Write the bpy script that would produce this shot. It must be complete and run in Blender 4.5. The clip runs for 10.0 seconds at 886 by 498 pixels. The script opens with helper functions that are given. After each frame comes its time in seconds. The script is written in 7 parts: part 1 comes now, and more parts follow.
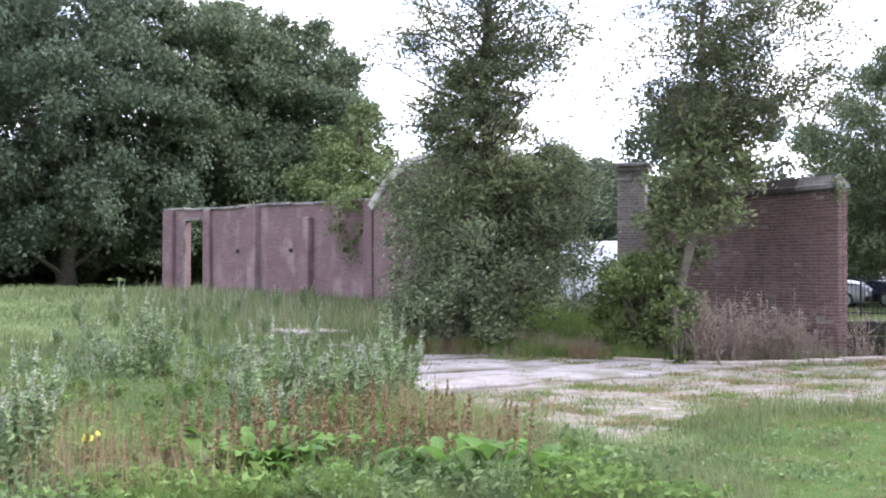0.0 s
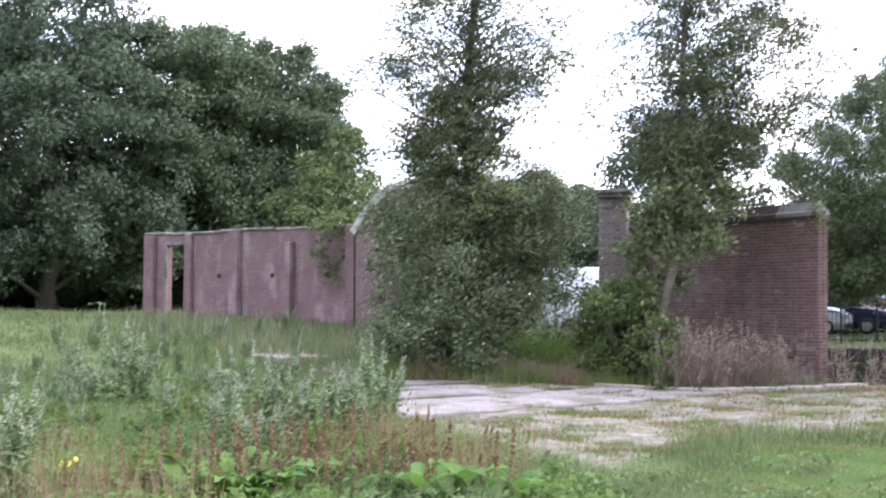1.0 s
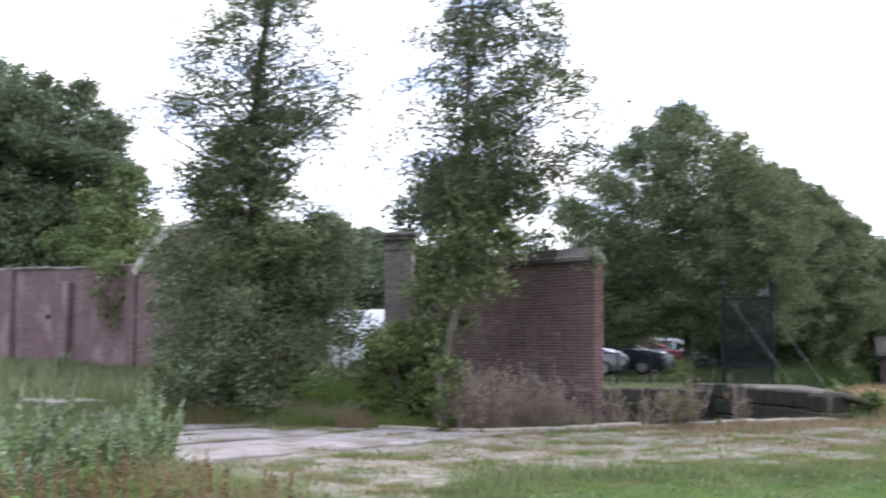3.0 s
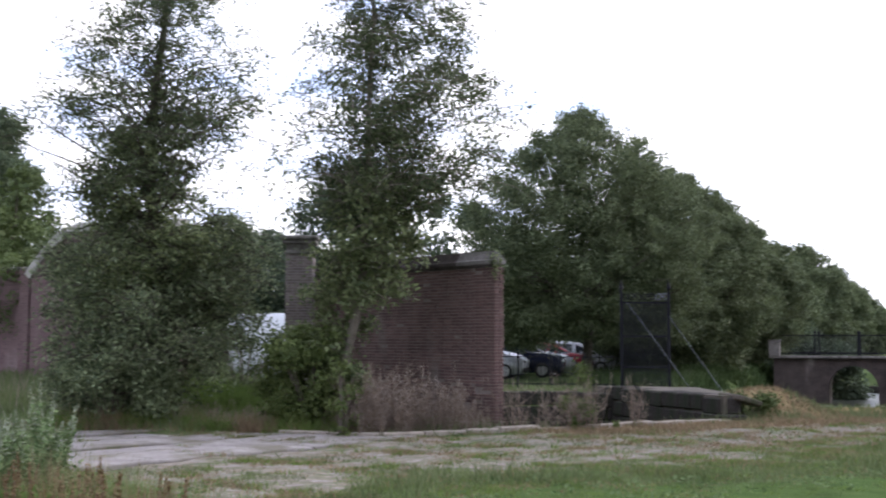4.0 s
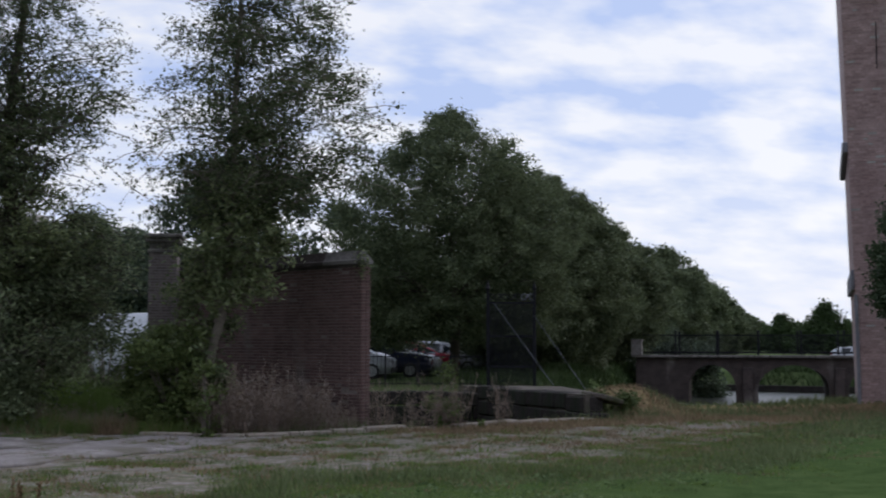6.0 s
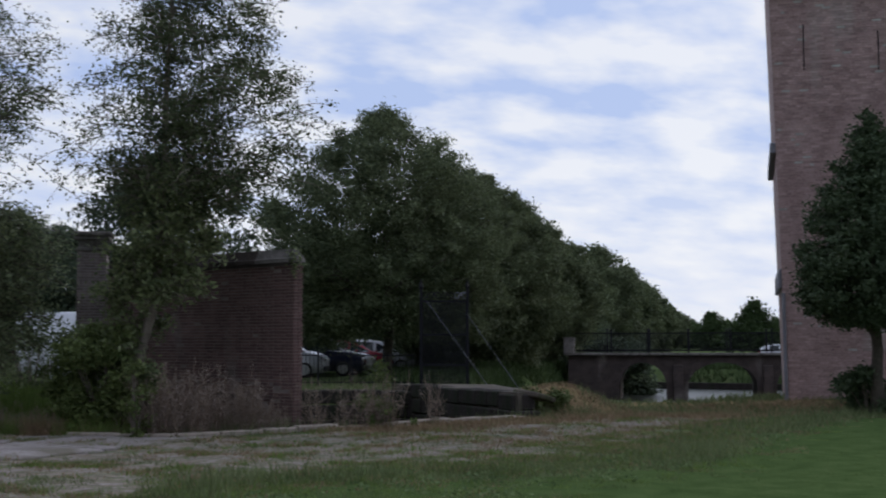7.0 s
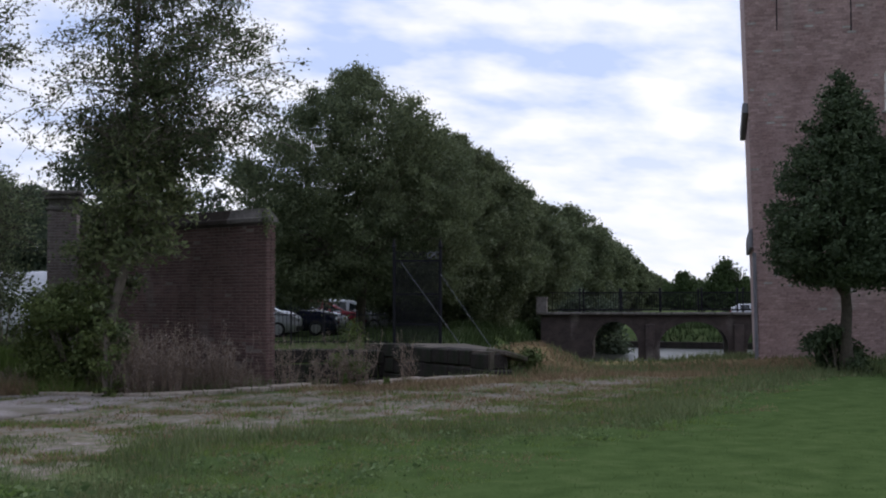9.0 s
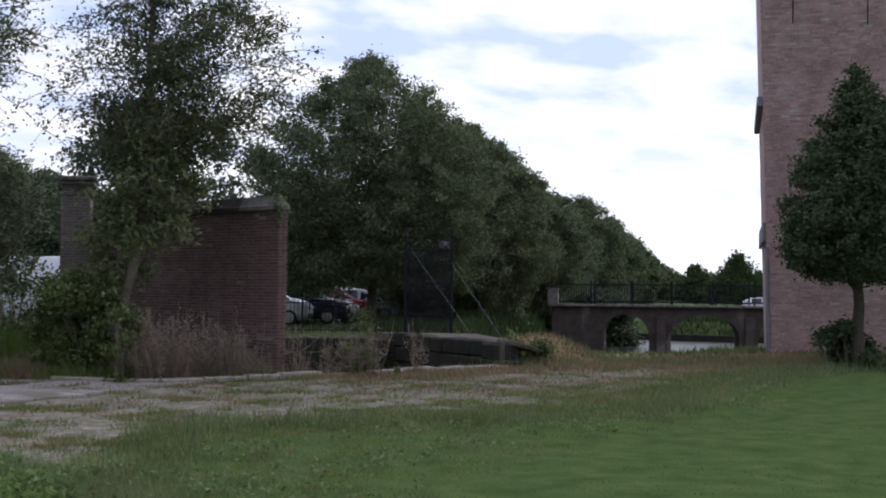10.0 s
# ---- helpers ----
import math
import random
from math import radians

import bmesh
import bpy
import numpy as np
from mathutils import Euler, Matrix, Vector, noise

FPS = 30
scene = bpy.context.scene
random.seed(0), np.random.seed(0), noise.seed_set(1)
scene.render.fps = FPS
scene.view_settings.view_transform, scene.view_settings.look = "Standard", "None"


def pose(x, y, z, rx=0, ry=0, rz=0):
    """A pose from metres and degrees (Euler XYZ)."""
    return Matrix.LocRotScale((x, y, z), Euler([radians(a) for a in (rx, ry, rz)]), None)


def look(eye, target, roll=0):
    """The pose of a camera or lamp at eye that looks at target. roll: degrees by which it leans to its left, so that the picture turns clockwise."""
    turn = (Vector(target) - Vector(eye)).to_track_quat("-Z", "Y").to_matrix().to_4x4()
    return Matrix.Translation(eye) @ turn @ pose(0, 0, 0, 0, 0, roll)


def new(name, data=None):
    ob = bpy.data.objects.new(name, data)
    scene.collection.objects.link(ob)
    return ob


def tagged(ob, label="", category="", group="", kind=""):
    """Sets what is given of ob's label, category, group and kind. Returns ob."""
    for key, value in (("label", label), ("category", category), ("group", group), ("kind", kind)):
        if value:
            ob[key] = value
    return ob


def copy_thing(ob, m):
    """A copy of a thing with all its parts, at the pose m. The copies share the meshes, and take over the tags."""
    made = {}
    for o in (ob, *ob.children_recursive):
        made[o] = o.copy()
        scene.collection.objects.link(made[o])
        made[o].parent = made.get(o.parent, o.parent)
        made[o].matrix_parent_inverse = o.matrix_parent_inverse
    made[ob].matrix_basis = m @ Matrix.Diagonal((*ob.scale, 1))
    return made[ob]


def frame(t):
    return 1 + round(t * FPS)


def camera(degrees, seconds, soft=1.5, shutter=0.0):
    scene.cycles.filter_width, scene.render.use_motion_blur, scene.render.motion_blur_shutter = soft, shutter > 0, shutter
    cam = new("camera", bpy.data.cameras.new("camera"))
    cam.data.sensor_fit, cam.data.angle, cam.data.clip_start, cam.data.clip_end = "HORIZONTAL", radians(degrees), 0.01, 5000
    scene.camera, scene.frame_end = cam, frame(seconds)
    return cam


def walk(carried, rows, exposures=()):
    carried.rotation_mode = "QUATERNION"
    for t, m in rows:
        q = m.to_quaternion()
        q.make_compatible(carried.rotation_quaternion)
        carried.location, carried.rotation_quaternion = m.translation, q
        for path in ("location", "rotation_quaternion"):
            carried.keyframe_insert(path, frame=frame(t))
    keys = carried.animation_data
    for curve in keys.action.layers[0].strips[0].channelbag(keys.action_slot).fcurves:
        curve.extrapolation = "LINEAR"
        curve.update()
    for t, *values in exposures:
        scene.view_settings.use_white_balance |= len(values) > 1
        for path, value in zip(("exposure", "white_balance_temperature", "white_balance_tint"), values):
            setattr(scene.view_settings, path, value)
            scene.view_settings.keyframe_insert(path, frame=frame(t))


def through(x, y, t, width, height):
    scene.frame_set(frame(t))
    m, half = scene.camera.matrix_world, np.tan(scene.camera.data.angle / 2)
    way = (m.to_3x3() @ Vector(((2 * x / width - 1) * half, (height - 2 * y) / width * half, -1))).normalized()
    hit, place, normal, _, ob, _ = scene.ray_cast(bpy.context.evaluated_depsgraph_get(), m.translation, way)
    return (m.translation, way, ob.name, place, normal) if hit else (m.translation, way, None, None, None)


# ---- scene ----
# ---- camera ----
cam = camera(38.42, 10.0, soft=1.95, shutter=0.9)
EYE = 1.65
ROWS = [
    (0.0, 0.0000, -0.0000, 0.000, 0.840, 0.000),
    (0.5, 0.0021, -0.0000, 0.289, 1.260, 0.130),
    (1.0, 0.0058, -0.0000, 0.806, 1.990, -0.226),
    (1.5, 0.0177, -0.0004, 2.463, 2.720, -0.452),
    (2.0, 0.0358, -0.0016, 4.990, 3.281, -0.343),
    (2.5, 0.0525, -0.0034, 7.324, 3.579, -0.338),
    (3.0, 0.0736, -0.0066, 10.292, 3.920, -0.230),
    (4.5, 0.1155, -0.0165, 16.282, 4.088, -0.109),
    (5.0, 0.1262, -0.0198, 17.843, 4.117, -0.139),
    (6.5, 0.1544, -0.0300, 22.005, 4.079, 0.028),
    (7.0, 0.1645, -0.0343, 23.534, 4.032, 0.088),
    (7.5, 0.1709, -0.0371, 24.502, 3.844, 0.252),
    (8.0, 0.1740, -0.0385, 24.977, 3.361, 0.427),
    (8.5, 0.1741, -0.0386, 24.994, 2.761, 0.468),
    (9.0, 0.1724, -0.0378, 24.738, 2.212, 0.111),
    (9.5, 0.1708, -0.0371, 24.486, 1.915, -0.232),
    (10.0, 0.1691, -0.0363, 24.232, 1.754, -0.621),
]
EXPOSURES = [(0.0, 2.12, 6350, 16), (1.5, 2.02, 6380, 15), (2.5, 1.86, 6400, 14), (3.2, 1.58, 6420, 13), (4.5, 0.8, 6450, 13), (5.2, 0.53, 6450, 13), (6.3, -0.3, 6220, 10), (8.0, -0.3, 6200, 10), (9.0, -0.04, 6320, 12), (10.0, 0.18, 6400, 13)]
walk(cam, [(t, pose(x, y, EYE, 90 + pitch, roll, -yaw)) for t, x, y, yaw, pitch, roll in ROWS], EXPOSURES)

# ---- world and sun ----
SUN_AZ, SUN_EL = 75.0, 28.0
world = bpy.data.worlds.new("sky")
scene.world = world
world.use_nodes = True


def build_world():
    nt = world.node_tree
    nt.nodes.clear()
    n, l = nt.nodes.new, nt.links.new
    out, bg, sky = n("ShaderNodeOutputWorld"), n("ShaderNodeBackground"), n("ShaderNodeTexSky")
    sky.sky_type, sky.sun_disc = "NISHITA", False
    sky.sun_elevation, sky.sun_rotation = radians(SUN_EL), radians(SUN_AZ)
    sky.dust_density, sky.air_density = 2.0, 1.0
    tc, mp, sep = n("ShaderNodeTexCoord"), n("ShaderNodeMapping"), n("ShaderNodeSeparateXYZ")
    l(tc.outputs["Generated"], sep.inputs[0])
    # project the direction onto a flat layer of cloud overhead
    add = n("ShaderNodeMath")
    add.operation, add.inputs[1].default_value = "ADD", 0.3
    l(sep.outputs["Z"], add.inputs[0])
    div = n("ShaderNodeVectorMath")
    div.operation = "DIVIDE"
    comb = n("ShaderNodeCombineXYZ")
    for k in range(3):
        l(add.outputs[0], comb.inputs[k])
    l(tc.outputs["Generated"], div.inputs[0])
    l(comb.outputs[0], div.inputs[1])
    l(div.outputs[0], mp.inputs[0])
    mp.inputs["Location"].default_value = (3.1, 1.7, 0.0)
    mp.inputs["Rotation"].default_value = (0, 0, radians(35))
    mp.inputs["Scale"].default_value = (1.0, 1.35, 0.0)
    cloud = n("ShaderNodeTexNoise")
    cloud.inputs["Scale"].default_value, cloud.inputs["Detail"].default_value, cloud.inputs["Roughness"].default_value = 5.6, 4.0, 0.5
    l(mp.outputs[0], cloud.inputs["Vector"])
    ramp = n("ShaderNodeValToRGB")
    ramp.color_ramp.elements[0].position, ramp.color_ramp.elements[1].position = 0.36, 0.62
    l(cloud.outputs["Fac"], ramp.inputs[0])
    # cloud brightness: grey-violet body to white crests, brighter towards the horizon
    tone = n("ShaderNodeValToRGB")
    tone.color_ramp.elements[0].color = (4.9, 5.9, 8.6, 1)
    tone.color_ramp.elements[1].color = (8.9, 8.9, 9.3, 1)
    l(ramp.outputs[0], tone.inputs[0])
    mix = n("ShaderNodeMix")
    mix.data_type = "RGBA"
    mix.inputs["Factor"].default_value = 0.9
    l(sky.outputs[0], mix.inputs[6])
    l(tone.outputs[0], mix.inputs[7])
    low = n("ShaderNodeMapRange")
    low.inputs["From Min"].default_value, low.inputs["From Max"].default_value = 0.17, 0.02
    low.inputs["To Min"].default_value, low.inputs["To Max"].default_value = 0.0, 0.6
    l(sep.outputs["Z"], low.inputs["Value"])
    glow = n("ShaderNodeMix")
    glow.data_type = "RGBA"
    l(low.outputs[0], glow.inputs["Factor"])
    l(mix.outputs[2], glow.inputs[6])
    glow.inputs[7].default_value = (9.3, 9.3, 9.5, 1)
    # the cloud is thinner and brighter towards the low sun, duller on the far side of the sky
    dot = n("ShaderNodeVectorMath")
    dot.operation = "DOT_PRODUCT"
    dot.inputs[1].default_value = (math.sin(radians(38)), math.cos(radians(38)), -0.25)
    l(tc.outputs["Generated"], dot.inputs[0])
    side = n("ShaderNodeMapRange")
    side.interpolation_type = "SMOOTHSTEP"
    side.inputs["From Min"].default_value, side.inputs["From Max"].default_value = -0.5, 0.95
    side.inputs["To Min"].default_value, side.inputs["To Max"].default_value = 0.6, 1.1
    l(dot.outputs["Value"], side.inputs["Value"])
    dim = n("ShaderNodeVectorMath")
    dim.operation = "SCALE"
    l(glow.outputs[2], dim.inputs[0])
    l(side.outputs[0], dim.inputs["Scale"])
    # an overcast sky is about twice as bright overhead as it is low down
    high = n("ShaderNodeMapRange")
    high.interpolation_type = "SMOOTHSTEP"
    high.inputs["From Min"].default_value, high.inputs["From Max"].default_value = 0.3, 0.95
    high.inputs["To Min"].default_value, high.inputs["To Max"].default_value = 1.0, 2.3
    l(sep.outputs["Z"], high.inputs["Value"])
    lift = n("ShaderNodeVectorMath")
    lift.operation = "SCALE"
    l(dim.outputs[0], lift.inputs[0])
    l(high.outputs[0], lift.inputs["Scale"])
    l(lift.outputs[0], bg.inputs[0])
    bg.inputs[1].default_value = 0.11
    l(bg.outputs[0], out.inputs[0])


build_world()
sun = new("sun", bpy.data.lights.new("sun", "SUN"))
sun.data.energy, sun.data.angle, sun.data.color = 1.5, radians(25), (1.0, 0.95, 0.88)
_az, _el = radians(SUN_AZ), radians(SUN_EL)
sun.matrix_world = look((0, 0, 60), (-30 * math.sin(_az) * math.cos(_el), -30 * math.cos(_az) * math.cos(_el), 60 - 30 * math.sin(_el)))


# ---- materials ----
def material(name, a, b, rough=0.8, scale=6.0, fine=60.0, bump=0.2, metal=0.0, spec=0.3, stain=None, stain_scale=0.8, stain_at=0.55, vary=0.0, vary_by=""):
    """Two-scale mottled surface: a and b mixed by coarse and fine noise, with an optional stain colour and a per-piece shift."""
    m = bpy.data.materials.new(name)
    m.use_nodes = True
    nt = m.node_tree
    n, l = nt.nodes.new, nt.links.new
    bsdf = nt.nodes["Principled BSDF"]
    tc = n("ShaderNodeTexCoord")
    coarse, grain = n("ShaderNodeTexNoise"), n("ShaderNodeTexNoise")
    coarse.inputs["Scale"].default_value, coarse.inputs["Detail"].default_value = scale, 4
    grain.inputs["Scale"].default_value, grain.inputs["Detail"].default_value = fine, 3
    l(tc.outputs["Object"], coarse.inputs["Vector"])
    l(tc.outputs["Object"], grain.inputs["Vector"])
    av = n("ShaderNodeMath")
    av.operation = "MULTIPLY_ADD"
    av.inputs[1].default_value = 0.5
    l(coarse.outputs["Fac"], av.inputs[0])
    half = n("ShaderNodeMath")
    half.operation, half.inputs[1].default_value = "MULTIPLY", 0.5
    l(grain.outputs["Fac"], half.inputs[0])
    l(half.outputs[0], av.inputs[2])
    ramp = n("ShaderNodeValToRGB")
    e = ramp.color_ramp.elements
    e[0].position, e[1].position = 0.36, 0.64
    e[0].color, e[1].color = (*a, 1), (*b, 1)
    l(av.outputs[0], ramp.inputs[0])
    colour = ramp.outputs[0]
    if stain:
        st = n("ShaderNodeTexNoise")
        st.inputs["Scale"].default_value, st.inputs["Detail"].default_value = stain_scale, 6
        sq = n("ShaderNodeMapping")
        sq.inputs["Scale"].default_value = (1, 1, 0.35)
        l(tc.outputs["Object"], sq.inputs[0])
        l(sq.outputs[0], st.inputs["Vector"])
        sr = n("ShaderNodeValToRGB")
        sr.color_ramp.elements[0].position, sr.color_ramp.elements[1].position = stain_at, stain_at + 0.14
        l(st.outputs["Fac"], sr.inputs[0])
        sm = n("ShaderNodeMix")
        sm.data_type = "RGBA"
        l(sr.outputs[0], sm.inputs["Factor"])
        l(colour, sm.inputs[6])
        sm.inputs[7].default_value = (*stain, 1)
        colour = sm.outputs[2]
    if vary:
        src = n("ShaderNodeObjectInfo").outputs["Random"] if vary_by == "object" else n("ShaderNodeNewGeometry").outputs["Random Per Island"]
        mr = n("ShaderNodeMapRange")
        mr.inputs["To Min"].default_value, mr.inputs["To Max"].default_value = 1 - vary, 1 + vary
        l(src, mr.inputs["Value"])
        hs = n("ShaderNodeHueSaturation")
        l(mr.outputs[0], hs.inputs["Value"])
        l(colour, hs.inputs["Color"])
        colour = hs.outputs[0]
    l(colour, bsdf.inputs["Base Color"])
    bsdf.inputs["Roughness"].default_value, bsdf.inputs["Metallic"].default_value = rough, metal
    bsdf.inputs["Specular IOR Level"].default_value = spec
    if bump:
        bp = n("ShaderNodeBump")
        bp.inputs["Strength"].default_value, bp.inputs["Distance"].default_value = bump, 0.02
        l(av.outputs[0], bp.inputs["Height"])
        l(bp.outputs[0], bsdf.inputs["Normal"])
    return m


def leaf_material(name, a, b, gloss=0.55, through=0.25, patch=0.9, weight=1.0, spec=0.2):
    """Leaves: each island its own shade between a and b, glossy skin, some light let through."""
    m = bpy.data.materials.new(name)
    m.use_nodes = True
    nt = m.node_tree
    n, l = nt.nodes.new, nt.links.new
    bsdf, out = nt.nodes["Principled BSDF"], nt.nodes["Material Output"]
    geo, tc, ns = n("ShaderNodeNewGeometry"), n("ShaderNodeTexCoord"), n("ShaderNodeTexNoise")
    ns.inputs["Scale"].default_value = patch
    l(tc.outputs["Object"], ns.inputs["Vector"])
    av = n("ShaderNodeMath")
    av.operation = "MULTIPLY_ADD"
    av.inputs[1].default_value = weight
    l(geo.outputs["Random Per Island"], av.inputs[0])
    l(ns.outputs["Fac"], av.inputs[2])
    mr = n("ShaderNodeMapRange")
    mr.inputs["From Min"].default_value, mr.inputs["From Max"].default_value = 0.3, 0.7 + weight
    l(av.outputs[0], mr.inputs["Value"])
    ramp = n("ShaderNodeValToRGB")
    ramp.color_ramp.elements[0].color, ramp.color_ramp.elements[1].color = (*a, 1), (*b, 1)
    l(mr.outputs[0], ramp.inputs[0])
    l(ramp.outputs[0], bsdf.inputs["Base Color"])
    bsdf.inputs["Roughness"].default_value = gloss
    bsdf.inputs["Specular IOR Level"].default_value = spec
    tr, mx = n("ShaderNodeBsdfTranslucent"), n("ShaderNodeMixShader")
    l(ramp.outputs[0], tr.inputs[0])
    mx.inputs[0].default_value = through
    l(bsdf.outputs[0], mx.inputs[1])
    l(tr.outputs[0], mx.inputs[2])
    l(mx.outputs[0], out.inputs[0])
    return m


def brick_material(name, a, b, mortar, course=0.06, length=0.22, stain=None, stain_scale=0.5, stain_at=0.55):
    """Small far-off brickwork on an upright face: the wall's own u runs along x of its object."""
    m = material(name, a, b, 0.9, 2.0, 25.0, 0.15, stain=stain, stain_scale=stain_scale, stain_at=stain_at)
    nt = m.node_tree
    n, l = nt.nodes.new, nt.links.new
    bsdf = nt.nodes["Principled BSDF"]
    base = bsdf.inputs["Base Color"].links[0].from_socket
    tc, sp, cb, bt = n("ShaderNodeTexCoord"), n("ShaderNodeSeparateXYZ"), n("ShaderNodeCombineXYZ"), n("ShaderNodeTexBrick")
    l(tc.outputs["Object"], sp.inputs[0])
    ad = n("ShaderNodeMath")
    ad.operation = "ADD"
    l(sp.outputs["X"], ad.inputs[0])
    l(sp.outputs["Y"], ad.inputs[1])
    l(ad.outputs[0], cb.inputs["X"])
    l(sp.outputs["Z"], cb.inputs["Y"])
    l(cb.outputs[0], bt.inputs["Vector"])
    bt.inputs["Scale"].default_value = 1.0
    bt.inputs["Brick Width"].default_value, bt.inputs["Row Height"].default_value, bt.inputs["Mortar Size"].default_value = length, course, 0.006
    bt.inputs["Color1"].default_value, bt.inputs["Color2"].default_value = (0.86, 0.86, 0.86, 1), (1.12, 1.1, 1.1, 1)
    bt.inputs["Mortar"].default_value = (1, 1, 1, 1)
    mul = n("ShaderNodeMix")
    mul.data_type, mul.blend_type = "RGBA", "MULTIPLY"
    mul.inputs["Factor"].default_value = 1.0
    l(base, mul.inputs[6])
    l(bt.outputs["Color"], mul.inputs[7])
    mm = n("ShaderNodeMix")
    mm.data_type = "RGBA"
    l(bt.outputs["Fac"], mm.inputs["Factor"])
    l(mul.outputs[2], mm.inputs[6])
    mm.inputs[7].default_value = (*mortar, 1)
    l(mm.outputs[2], bsdf.inputs["Base Color"])
    return m


def plain(name, c, rough=0.5, metal=0.0, spec=0.5):
    return material(name, tuple(0.88 * v for v in c), tuple(min(1, 1.1 * v) for v in c), rough, 3.0, 40.0, 0.0, metal, spec)


